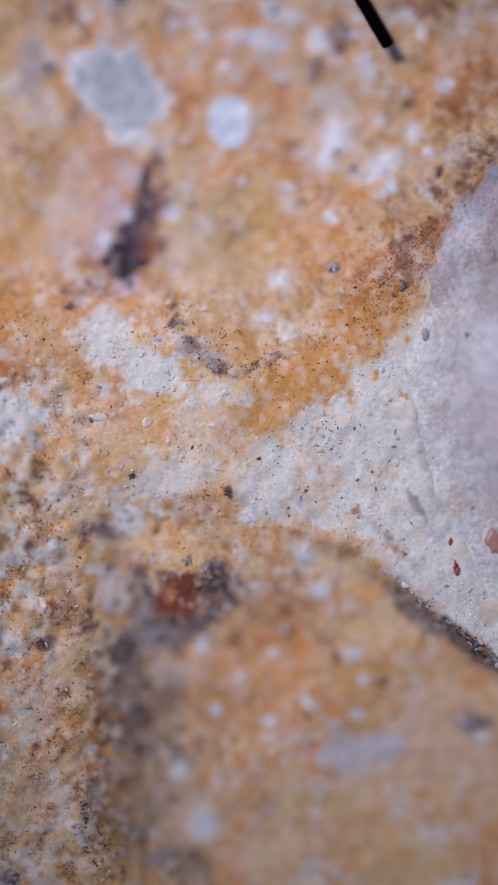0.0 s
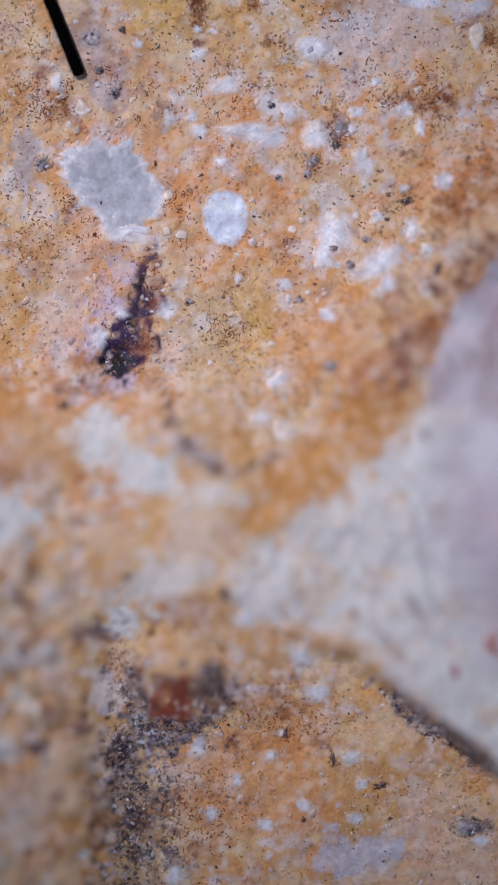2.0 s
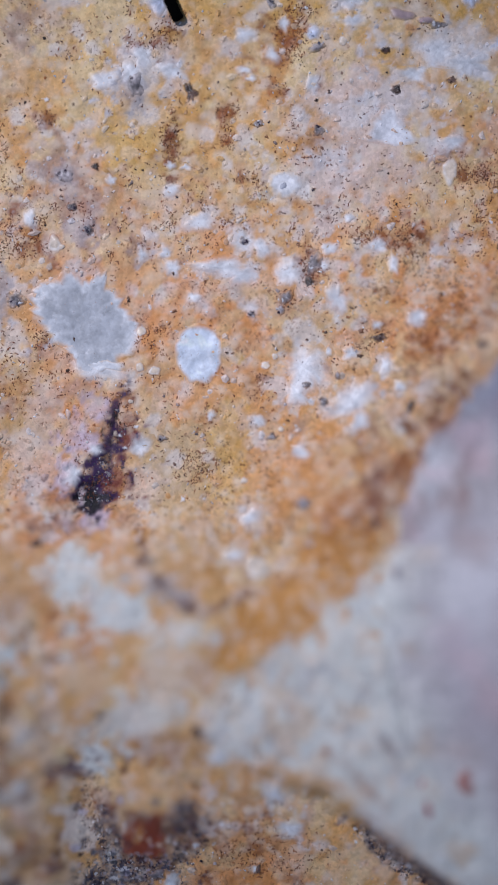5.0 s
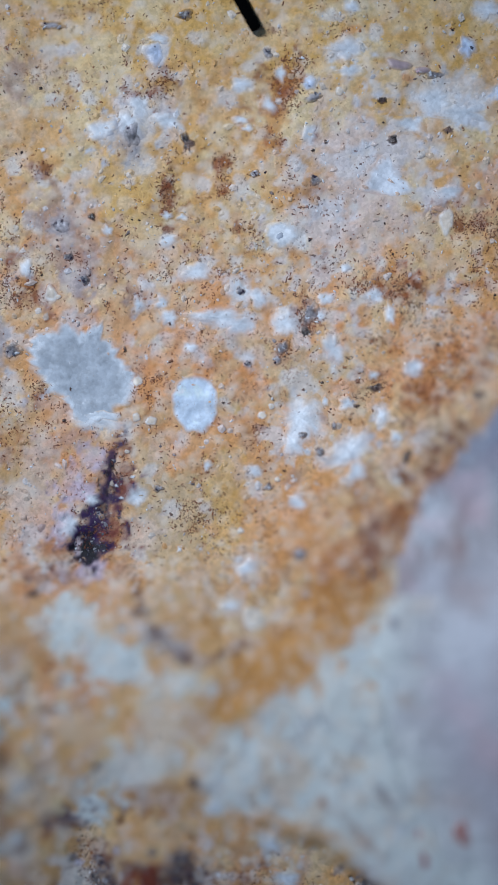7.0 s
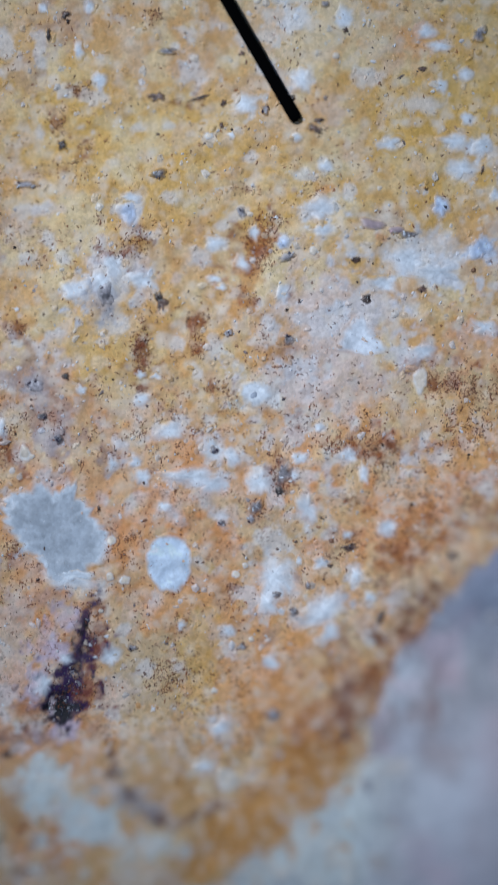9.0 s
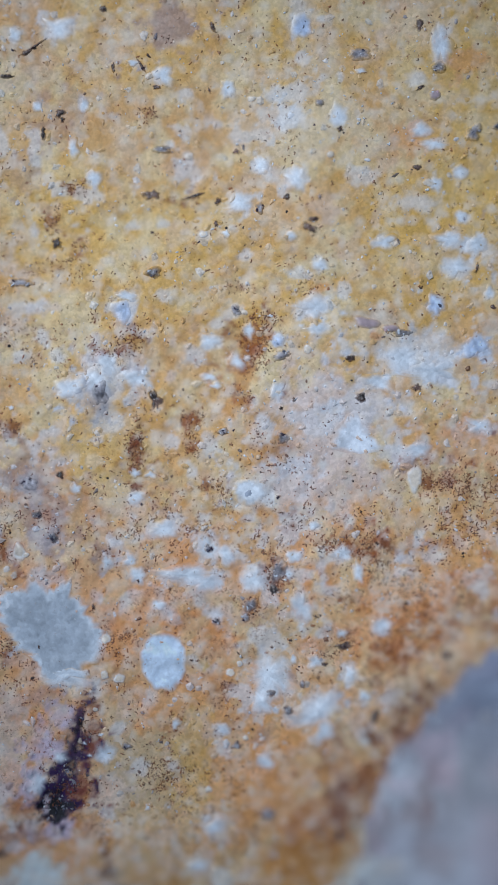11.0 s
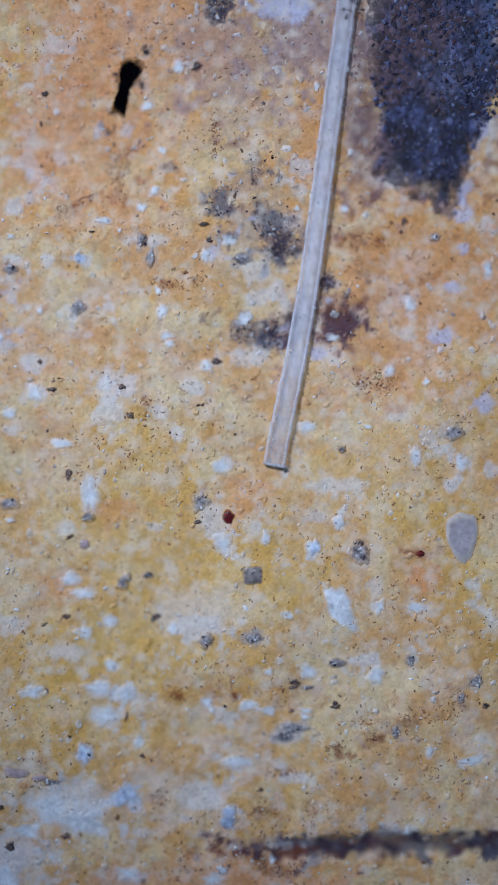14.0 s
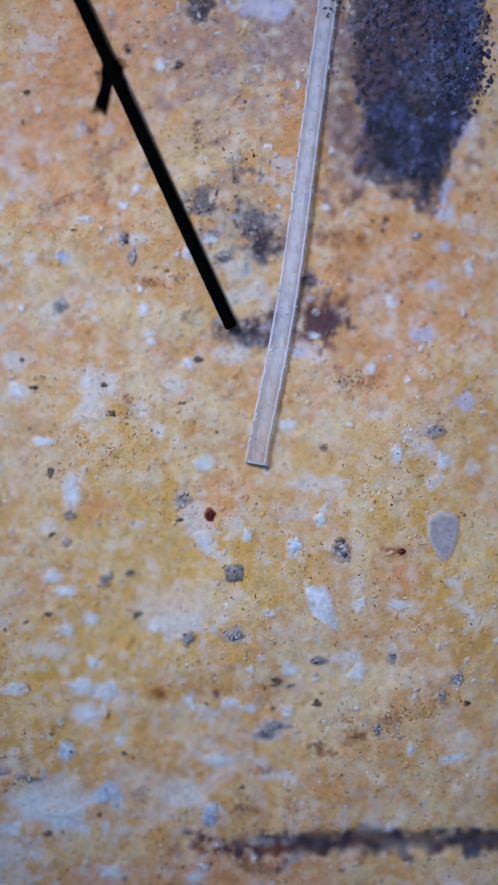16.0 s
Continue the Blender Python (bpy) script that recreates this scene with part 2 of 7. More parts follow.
stain(-343, -589, 30, 90, 0, PALE, 0.35)
stain(-283, -729, 26, 100, 0, AMBER, 0.5)
stain(-145, 921, 47.8, 54.2, 0, CHALK, 0.35)
stain(-268, 13, 56, 46, 0, LIME, 0.9)
stain(711, 1492, 50, 50, 0, APRICOT, 0.4)
stain(714, 1597, 60, 40, 0, RUST, 0.15)
stain(841, 492, 60, 40, 0, YELLOW, 0.7)
stain(-277, 969, 60, 40, 0, RUST, 0.3)
stain(-353, 589, 60, 40, 0, RUST, 0.4)
stain(427, 739, 60, 40, 0, RUST, 0.35)
stain(387, 929, 60, 40, 0, CHALK, 0.45)
stain(259, 224, 40, 60, 0, UMBER, 0.35)
stain(786, 2322, 60, 40, 0, MAUVE, 0.4)
stain(-303, -279, 40, 60, 0, PALE, 0.5)
stain(-433, 81, 40, 60, 0, AMBER, 0.7)
stain(-113, -299, 60, 40, 0, RUST, 0.45)
stain(-163, -524, 80, 30, 0, SLATE, 0.85)
stain(107, -349, 120, 20, -10, AMBER, 0.5)
stain(-203, -459, 36, 60, 0, PLUM, 0.6)
stain(199, -728, 60.6, 35, -10, GREY, 0.3)
# Far end of that painted shadow beside the white mass.
stain(523, 369, 80, 26, 30, UMBER, 0.5)
stain(-71, -456, 38, 64, 0, SLATE, 0.5)
stain(71, 1582, 50, 40, 0, MAUVE, 0.3)
stain(-37, 1519, 40, 50, 0, MAUVE, 0.5)
stain(779, 1942, 40, 50, 0, SLATE, 0.6)
stain(-228, -569, 40, 50, 15, SLATE, 0.6)
stain(571, 502, 90, 22, 25, UMBER, 0.4)
stain(-108, -159, 28, 70, 0, PALE, 0.7)
stain(-133, -461, 42, 46, 0, BRICK, 0.95)
stain(414, 1577, 60, 30, 0, RUST, 0.2)
stain(794, 1137, 60, 30, 0, RUST, 0.3)
stain(251, 1767, 60, 30, 0, MAUVE, 0.5)
stain(714, 2037, 60, 30, 0, MAUVE, 0.35)
stain(-98, -869, 41.4, 41.4, 0, LIME, 0.34)
stain(-343, -699, 34, 50, 0, AMBER, 0.6)
stain(-123, -939, 40, 40, 0, SLATE, 0.4)
stain(531, 702, 60, 26, 0, RUST, 0.45)
stain(-401, 494, 26, 60, 0, GREY, 0.75)
stain(-353, -489, 50, 30, 0, RUST, 0.6)
stain(744, 1772, 56, 26, 0, SLATE, 0.55)
stain(851, 855, 100, 12, 0, INK, 0.6)
stain(63, 999, 60, 24, 0, YELLOW, 0.4)
stain(79, 64, 16, 90, -35, RUST, 0.4)
stain(900, 1793, 42, 34, 0, PLUM, 0.7)
# Slate crystals, with shade under the white mass painted in.
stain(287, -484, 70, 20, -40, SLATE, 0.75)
stain(904, 867, 100, 13, 0, INK, 0.5)
# The crevice's shade put into the colour, over dark slate.
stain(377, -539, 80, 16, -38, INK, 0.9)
stain(888, 1791, 38, 32, 0, UMBER, 0.95)
stain(327, 1001, 63.8, 19, -8, GREY, 0.3)
stain(-363, 969, 24, 50, 0, MAUVE, 0.6)
stain(-327, 595, 30, 40, 0, RUST, 0.55)
stain(304, 604, 40, 30, 0, RUST, 0.6)
stain(-73, -94, 60, 20, -10, LIME, 0.7)
stain(193, 1534, 23.8, 47.8, 0, CHALK, 0.34)
stain(161, 1362, 51, 22.2, 0, CHALK, 0.34)
stain(1164, 865, 70, 16, 0, INK, 0.85)
stain(984, 1847, 90, 12, 20, RUST, 0.35)
stain(59, 16, 33.4, 31.8, 0, PALE, 0.3)
stain(394, -696, 44.6, 23.8, 8, UMBER, 0.35)
stain(-231, -329, 38, 26, 0, LIME, 0.9)
stain(-73, -431, 22, 44, 10, INK, 0.4)
stain(789, 771, 31.8, 30.2, 0, CHALK, 0.35)
stain(751, 832, 60, 16, -30, UMBER, 0.6)
stain(900, 1793, 34, 28, 0, VIOLET, 0.6)
stain(861, 857, 50, 19, 0, INK, 0.85)
stain(87, -384, 35, 27, 0, LIME, 0.34)
stain(794, 2355, 45, 20, 0, CHALK, 0.7)
stain(721, 857, 90, 10, 2, UMBER, 0.28)
stain(-273, -344, 50, 18, 0, PLUM, 0.7)
stain(-208, -669, 26, 34, 0, INK, 0.65)
stain(-161, -528, 62, 14, 0, INK, 0.8)
stain(292, 591, 36, 24, 0, RUST, 0.5)
# Black on the stone where the narrow hollow's shade is painted.
stain(507, 2207, 54, 15, 66, BLACK, 1)
stain(-101, -21, 50, 16, -25, GREY, 0.75)
stain(-373, -229, 26, 30, 0, UMBER, 0.7)
stain(-129, -454, 26, 30, 0, BRICK, 0.95)
stain(157, 544, 22.2, 35, -20, UMBER, 0.35)
stain(784, 1935, 22, 34, 0, INK, 0.7)
stain(41, 104, 28.6, 25.4, 0, CHALK, 0.34)
stain(834, 867, 60, 12, 0, SLATE, 0.5)
stain(-203, -512, 20, 36, 0, SLATE, 0.8)
stain(751, 592, 50, 14, 25, UMBER, 0.5)
stain(774, 870, 70, 10, 0, SLATE, 0.35)
stain(-141, -746, 22, 30, 0, SLATE, 0.6)
stain(764, 1767, 32, 20, 0, SLATE, 0.75)
stain(984, 1077, 40, 16, 0, UMBER, 0.45)
stain(-41, -54, 45, 14, -8, UMBER, 0.75)
stain(674, 2349, 26, 24, 0, SLATE, 0.9)
stain(1034, 1337, 28, 22, 0, APRICOT, 0.7)
stain(-233, -566, 14, 44, 0, INK, 0.7)
stain(387, -689, 34, 18, 0, SLATE, 0.75)
stain(679, 1995, 30, 20, 0, SLATE, 0.65)
stain(524, 1627, 30, 20, 0, UMBER, 0.35)
stain(321, 602, 36, 16, 0, RUST, 0.6)
stain(-157, 579, 24, 24, 0, UMBER, 0.5)
stain(-196, -731, 36, 16, -15, INK, 0.75)
stain(861, 707, 25.4, 22.2, 0, CHALK, 0.34)
stain(19, -36, 40, 14, 30, UMBER, 0.55)
stain(237, -354, 56, 10, -45, RUST, 0.75)
stain(749, 1982, 24, 22, 0, SLATE, 0.6)
stain(-151, -431, 24, 22, 0, PLUM, 0.6)
stain(424, 1997, 50, 10, 30, RUST, 0.4)
stain(-141, 44, 10, 50, 20, UMBER, 0.7)
stain(-1, -48, 50, 10, 15, UMBER, 0.6)
stain(731, 856, 60, 8, 2, BRICK, 0.25)
stain(-91, -500, 30, 16, 20, INK, 0.75)
stain(-136, -478, 24, 20, 0, BRICK, 0.9)
stain(15, 38, 25.4, 17.4, 0, LIME, 0.34)
stain(-121, -6, 44, 10, -45, UMBER, 0.5)
stain(799, 1792, 14, 30, 0, INK, 0.6)
stain(924, 1389, 15.8, 25.4, 0, UMBER, 0.35)
stain(1180, 2326, 15.8, 25.4, 10, UMBER, 0.35)
stain(-13, -314, 20.6, 19, 0, LIME, 0.34)
stain(866, 1862, 16, 24, 0, INK, 0.75)
stain(91, 1699, 28.6, 12.6, 5, UMBER, 0.35)
stain(-288, -139, 30, 12, 0, UMBER, 0.6)
stain(-281, -137, 22.2, 15.8, 0, PALE, 0.3)
stain(934, 1057, 24, 14, 0, UMBER, 0.4)
stain(-438, -954, 24, 14, 0, SLATE, 0.8)
stain(-11, -316, 19, 17.4, 0, LIME, 0.34)
stain(-245, 626, 15.8, 20.6, 0, UMBER, 0.35)
stain(-413, -279, 18, 18, 0, PLUM, 0.7)
stain(-278, -319, 20, 16, 0, PLUM, 0.6)
stain(-358, -479, 20, 16, 0, UMBER, 0.8)
stain(-378, -539, 20, 16, 0, PLUM, 0.6)
stain(-378, -339, 12, 26, 20, UMBER, 0.8)
stain(-348, -709, 14, 22, 0, RUST, 0.9)
stain(-191, -147, 17.4, 17.4, 0, PALE, 0.3)
stain(-51, -271, 17.4, 17.4, 0, UMBER, 0.35)
stain(143, -566, 12.6, 23.8, 35, UMBER, 0.35)
stain(284, -294, 36, 8, -55, PLUM, 0.6)
stain(-201, -488, 14, 20, 0, LIME, 0.5)
stain(230, -614, 22.2, 12.6, 5, UMBER, 0.35)
stain(-381, -537, 17.4, 15.8, 0, UMBER, 0.35)
stain(-333, 59, 19, 14.2, 0, UMBER, 0.35)
stain(-378, -469, 12.6, 20.6, 20, PALE, 0.3)
stain(-73, 571, 14.2, 17.4, 0, UMBER, 0.35)
stain(861, 847, 19, 12.6, 0, GREY, 0.3)
stain(-358, -364, 14.2, 15.8, 0, LIME, 0.34)
stain(352, 601, 16, 14, 0, UMBER, 0.5)
stain(-218, -241, 17.4, 12.6, 0, UMBER, 0.35)
stain(53, 1627, 11, 19, 20, UMBER, 0.35)
stain(-348, -119, 8, 26, 0, UMBER, 0.8)
stain(272, 435, 15.8, 12.6, 0, UMBER, 0.35)
stain(-353, -384, 14, 14, 0, PLUM, 0.6)
stain(64, -519, 11, 17.4, 30, UMBER, 0.35)
stain(-391, -299, 9, 18, 0, UMBER, 0.9)
stain(-398, -369, 10, 16, 0, PLUM, 0.8)
stain(799, 830, 15.8, 9.4, -20, PALE, 0.3)
stain(-178, -339, 8, 14, -30, UMBER, 0.8)
stain(-233, 1513, 30.9, 23.8, 0, CHALK, 0.6)
stain(-101, 1453, 10.7, 7.1, 0, CHALK, 0.6)
stain(-50, 1431, 21.4, 16.7, 0, CHALK, 0.6)
stain(67, 1411, 14.3, 19, 0, CHALK, 0.6)
stain(-171, 1249, 14.3, 16.7, 0, CHALK, 0.6)
stain(-188, 1381, 9.5, 14.3, 0, CHALK, 0.6)
stain(-268, 1376, 9.5, 9.5, 0, CHALK, 0.6)
stain(89, 1206, 23.8, 19, 0, CHALK, 0.6)
stain(264, 1356, 19, 23.8, 0, CHALK, 0.6)
stain(189, 1249, 23.8, 21.4, 0, CHALK, 0.6)
stain(444, 1486, 16.7, 35.7, 0, CHALK, 0.6)
stain(434, 1311, 26.2, 11.9, 0, CHALK, 0.6)
stain(409, 1336, 19, 14.3, 0, CHALK, 0.6)
stain(434, 1241, 14.3, 14.3, 0, CHALK, 0.6)
stain(479, 1261, 16.7, 14.3, 0, CHALK, 0.6)
stain(344, 1136, 22.4, 14, 0, CHALK, 0.6)
stain(459, 1141, 25.2, 19.6, 0, CHALK, 0.6)
stain(509, 1131, 19.6, 19.6, 0, CHALK, 0.6)
stain(124, 1271, 16.7, 19, 0, CHALK, 0.6)
stain(104, 981, 11.2, 16.8, 0, CHALK, 0.6)
stain(-114, 1041, 19.6, 8.4, 0, CHALK, 0.6)
stain(-168, 889, 25.2, 22.4, 0, CHALK, 0.6)
stain(-216, 876, 25.2, 19.6, 0, CHALK, 0.6)
stain(-146, 921, 19.6, 19.6, 0, CHALK, 0.6)
stain(-96, 896, 25.2, 16.8, 0, CHALK, 0.6)
stain(229, 1096, 19.6, 16.8, 0, CHALK, 0.6)
stain(224, 1021, 30.8, 23.8, 0, CHALK, 0.6)
stain(226, 984, 25.2, 12.6, 0, CHALK, 0.6)
stain(474, 1091, 30.8, 19.6, 0, CHALK, 0.6)
stain(379, 931, 30.8, 22.4, 0, CHALK, 0.6)
stain(429, 909, 50.4, 28, 0, CHALK, 0.6)
stain(334, 889, 22.4, 16.8, 0, CHALK, 0.6)
stain(154, 871, 16.8, 19.6, 0, CHALK, 0.6)
stain(84, 926, 18.2, 15.4, 0, CHALK, 0.6)
stain(34, 961, 19.6, 14, 0, CHALK, 0.6)
stain(-96, 686, 16.8, 12.6, 0, CHALK, 0.6)
stain(514, 811, 22.4, 16.8, 0, CHALK, 0.6)
stain(404, 771, 19.6, 14, 0, CHALK, 0.6)
stain(-311, 1501, 14.3, 14.3, 0, CHALK, 0.6)
stain(199, 1516, 16.7, 23.8, 0, BLUE, 0.6)
stain(-116, 1016, 21, 23.8, 0, BLUE, 0.6)
stain(434, 1026, 21, 18.2, 0, BLUE, 0.6)
stain(504, 946, 21, 18.2, 0, BLUE, 0.6)
stain(154, 961, 14, 15.4, 0, BLUE, 0.6)
stain(179, 1401, 46, 20.7, 0, CHALK, 0.5)
stain(144, 1396, 18.4, 16.1, 0, CHALK, 0.5)
stain(184, 1356, 39.1, 18.4, 0, CHALK, 0.5)
stain(304, 1256, 29.9, 20.7, 0, CHALK, 0.5)
stain(404, 1206, 46, 18.4, 0, CHALK, 0.5)
stain(-146, 821, 34.5, 27.6, 0, CHALK, 0.5)
stain(-101, 861, 16.1, 23, 0, CHALK, 0.5)
stain(-261, 966, 13.8, 13.8, 0, CHALK, 0.5)
stain(-236, 936, 16.1, 13.8, 0, CHALK, 0.5)
stain(-301, 936, 16.1, 13.8, 0, CHALK, 0.5)
stain(9, 936, 27.6, 16.1, 0, CHALK, 0.5)
stain(-46, 1041, 18.4, 13.8, 0, CHALK, 0.5)
stain(24, 1146, 16.1, 10.35, 0, CHALK, 0.5)
stain(-46, 1171, 16.1, 10.35, 0, CHALK, 0.5)
stain(-101, 1166, 16.1, 10.35, 0, CHALK, 0.5)
stain(-276, 1156, 11.5, 13.8, 0, CHALK, 0.5)
stain(-6, 1401, 16.1, 11.5, 0, CHALK, 0.5)
stain(274, 1051, 11.5, 16.1, 0, CHALK, 0.5)
stain(274, 951, 13.8, 13.8, 0, CHALK, 0.5)
stain(49, 991, 13.8, 11.5, 0, CHALK, 0.5)
stain(79, 1013, 18.4, 14.95, 0, CHALK, 0.5)
stain(404, 1426, 20.7, 16.1, 0, CHALK, 0.5)
stain(484, 1181, 13.8, 11.5, 0, CHALK, 0.5)
stain(189, 1081, 25.3, 11.5, 0, CHALK, 0.5)
stain(99, 1111, 13.8, 9.2, 0, CHALK, 0.5)
stain(-181, 1221, 34.5, 13.8, 0, CHALK, 0.5)
stain(-296, 1021, 34.5, 16.1, 0, CHALK, 0.5)
stain(134, 806, 20.7, 23, 0, CHALK, 0.5)
stain(224, 821, 57.5, 34.5, 0, CHALK, 0.5)
stain(184, 741, 46, 27.6, 0, CHALK, 0.5)
stain(364, 761, 34.5, 23, 0, CHALK, 0.5)
stain(-161, 861, 34.5, 36.8, 0, GREY, 0.7)
stain(-286, 711, 23, 20.7, 0, GREY, 0.7)
stain(-36, 1521, 39.1, 52.9, 0, MAUVE, 0.35)
stain(304, 911, 16.1, 13.8, 0, MAUVE, 0.35)
stain(164, 771, 23, 29.9, 0, MAUVE, 0.35)
stain(-216, 1361, 46, 57.5, 0, MAUVE, 0.35)
stain(-306, 1261, 46, 34.5, 0, MAUVE, 0.35)
stain(-96, 771, 12.65, 32.2, 0, BRICK, 0.85)
stain(-96, 704, 11.5, 11.5, 0, BRICK, 0.85)
stain(-96, 771, 19.84, 44.96, 0, KNOT, 0.71)
stain(4, 826, 23.8, 17.19, 0, KNOT, 0.71)
stain(-1, 776, 15.87, 26.45, 0, KNOT, 0.71)
stain(-106, 959, 22.48, 26.45, 0, KNOT, 0.71)
stain(114, 961, 31.74, 55.54, 0, KNOT, 0.71)
stain(136, 1001, 26.45, 13.22, 0, KNOT, 0.71)
stain(-246, 1171, 18.52, 18.52, 0, KNOT, 0.71)
stain(-196, 1131, 14.55, 14.55, 0, KNOT, 0.71)
stain(-316, 806, 19.84, 18.52, 0, KNOT, 0.71)
stain(-36, 761, 15.87, 15.87, 0, KNOT, 0.25)
stain(36, 706, 21.16, 13.22, 0, KNOT, 0.71)
stain(444, 716, 55.54, 21.16, 0, KNOT, 0.71)
stain(-146, 941, 23.8, 11.9, 0, KNOT, 0.71)
stain(-206, 1231, 26.45, 11.9, 0, KNOT, 0.71)
stain(-76, 1361, 15.87, 21.16, 0, KNOT, 0.71)
stain(94, 901, 25.3, 46, 0, AMBER, 0.8)
stain(74, 841, 18.4, 25.3, 0, AMBER, 0.8)
stain(114, 961, 23, 41.4, 0, AMBER, 0.8)
stain(114, 961, 20.7, 39.1, 0, RUST, 0.7)
stain(4, 826, 13.8, 10.35, 0, RUST, 0.7)
stain(236, 1056, 17.25, 8.05, 0, ORANGE, 0.6)
stain(329, 969, 16.1, 8.05, 0, ORANGE, 0.6)
stain(384, 1316, 34.5, 23, 0, ORANGE, 0.6)
stain(494, 1461, 46, 23, 0, ORANGE, 0.6)
stain(-171, 1006, 11.9, 13.22, 0, KNOT, 0.56)
stain(-236, 1191, 7.935, 13.22, 0, KNOT, 0.56)
stain(104, 861, 13.22, 10.58, 0, KNOT, 0.56)
stain(9, 1214, 13.22, 6.612, 0, KNOT, 0.56)
stain(-36, 1211, 15.87, 7.935, 0, KNOT, 0.56)
stain(-161, 1146, 11.9, 6.612, 0, KNOT, 0.56)
stain(89, 1056, 26.45, 11.9, 0, KNOT, 0.56)
stain(-206, 1091, 34.38, 21.16, 0, KNOT, 0.20)
stain(-266, 1091, 39.67, 13.22, 0, KNOT, 0.20)
stain(301, 1629, 14.3, 10.7, 0, CHALK, 0.6)
stain(346, 1667, 16.7, 19, 0, CHALK, 0.6)
stain(396, 1577, 19, 9.5, 0, CHALK, 0.6)
stain(651, 1714, 11.9, 10.7, 0, CHALK, 0.6)
stain(676, 1537, 19, 14.3, 0, CHALK, 0.6)
stain(681, 1397, 21.4, 17.8, 0, CHALK, 0.6)
stain(756, 1407, 9.5, 11.9, 0, CHALK, 0.6)
stain(591, 1247, 11.9, 14.3, 0, CHALK, 0.6)
stain(481, 1182, 11.9, 11.9, 0, CHALK, 0.6)
stain(506, 1137, 17.8, 15.5, 0, CHALK, 0.6)
stain(651, 1117, 11.9, 9.5, 0, CHALK, 0.6)
stain(726, 1112, 16.7, 11.9, 0, CHALK, 0.6)
stain(831, 1172, 16.7, 13.1, 0, CHALK, 0.6)
stain(701, 1012, 33.3, 13.1, 0, CHALK, 0.6)
stain(276, 1762, 16.7, 11.9, 0, CHALK, 0.6)
stain(831, 1607, 19, 10.7, 0, CHALK, 0.6)
stain(796, 1272, 9.5, 8.3, 0, CHALK, 0.6)
stain(761, 1102, 11.9, 8.3, 0, CHALK, 0.6)
stain(531, 1047, 10.7, 13.1, 0, CHALK, 0.6)
stain(843, 1392, 11.9, 16.7, 0, BLUE, 0.6)
stain(511, 952, 19, 16.7, 0, BLUE, 0.6)
stain(251, 1762, 57.5, 27.6, 0, BLUE, 0.55)
stain(491, 1682, 34.5, 34.5, 0, CHALK, 0.5)
stain(481, 1632, 34.5, 23, 0, CHALK, 0.5)
stain(571, 1632, 16.1, 16.1, 0, CHALK, 0.5)
stain(601, 1592, 11.5, 16.1, 0, CHALK, 0.5)
stain(626, 1677, 23, 16.1, 0, CHALK, 0.5)
stain(661, 1442, 25.3, 29.9, 0, CHALK, 0.5)
stain(561, 1427, 16.1, 9.2, 0, CHALK, 0.5)
stain(641, 1252, 48.3, 29.9, 0, CHALK, 0.5)
stain(871, 1502, 46, 16.1, 0, CHALK, 0.5)
stain(801, 1062, 39.1, 20.7, 0, CHALK, 0.5)
stain(651, 952, 48.3, 27.6, 0, CHALK, 0.5)
stain(811, 982, 34.5, 13.8, 0, CHALK, 0.5)
stain(346, 1720, 23, 16.1, 0, CHALK, 0.5)
stain(56, 1592, 46, 23, 0, CHALK, 0.5)
stain(731, 1232, 23, 13.8, 0, GREY, 0.6)
stain(791, 1057, 23, 16.1, 0, GREY, 0.6)
stain(91, 1699, 27, 9, 0, GREY, 0.3)
stain(179, 1715, 12, 9, 0, GREY, 0.3)
stain(641, 1474, 19.5, 30, -30, GREY, 0.3)
stain(546, 1342, 13.5, 9, 0, GREY, 0.3)
stain(651, 1226, 18, 18, 0, GREY, 0.3)
stain(731, 1232, 21, 12, 0, GREY, 0.3)
stain(881, 1187, 21, 10.5, 0, GREY, 0.3)
stain(831, 1144, 15, 6, 0, GREY, 0.3)
stain(791, 1057, 21, 13.5, 0, GREY, 0.3)
stain(741, 1687, 9.258, 10.58, 0, KNOT, 0.66)
stain(726, 1657, 7.935, 7.935, 0, KNOT, 0.66)
stain(546, 1652, 10.58, 5.29, 0, KNOT, 0.66)
stain(606, 1447, 6.612, 6.612, 0, KNOT, 0.66)
stain(601, 1127, 14.55, 11.9, 0, KNOT, 0.66)
stain(571, 947, 17.19, 14.55, 0, KNOT, 0.66)
stain(876, 1037, 21.16, 7.935, 0, KNOT, 0.66)
stain(791, 992, 26.45, 10.58, 0, KNOT, 0.66)
stain(701, 1012, 10.58, 7.935, 0, KNOT, 0.66)
stain(751, 922, 23.8, 10.58, 0, KNOT, 0.66)
stain(696, 1152, 4.6, 17.25, 0, BRICK, 0.8)
stain(701, 1127, 9.2, 11.5, 0, BRICK, 0.8)
stain(711, 1462, 20.7, 18.4, 0, ORANGE, 0.5)
stain(602, 2242, 9.5, 14.3, 0, CHALK, 0.6)
stain(547, 2176, 10.7, 9.5, 0, CHALK, 0.6)
stain(572, 2098, 9.5, 8.3, 0, CHALK, 0.6)
stain(559, 2026, 10.7, 8.3, 0, CHALK, 0.6)
stain(537, 1996, 9.5, 8.3, 0, CHALK, 0.6)
stain(472, 1972, 14.3, 7.1, 0, CHALK, 0.6)
stain(572, 1812, 10.7, 14.3, 0, CHALK, 0.6)
stain(649, 1910, 9.5, 11.9, 0, CHALK, 0.6)
stain(692, 1936, 14.3, 10.7, 0, CHALK, 0.6)
stain(1152, 1886, 9.5, 14.3, 0, CHALK, 0.6)
stain(1012, 1822, 11.9, 14.3, 0, CHALK, 0.6)
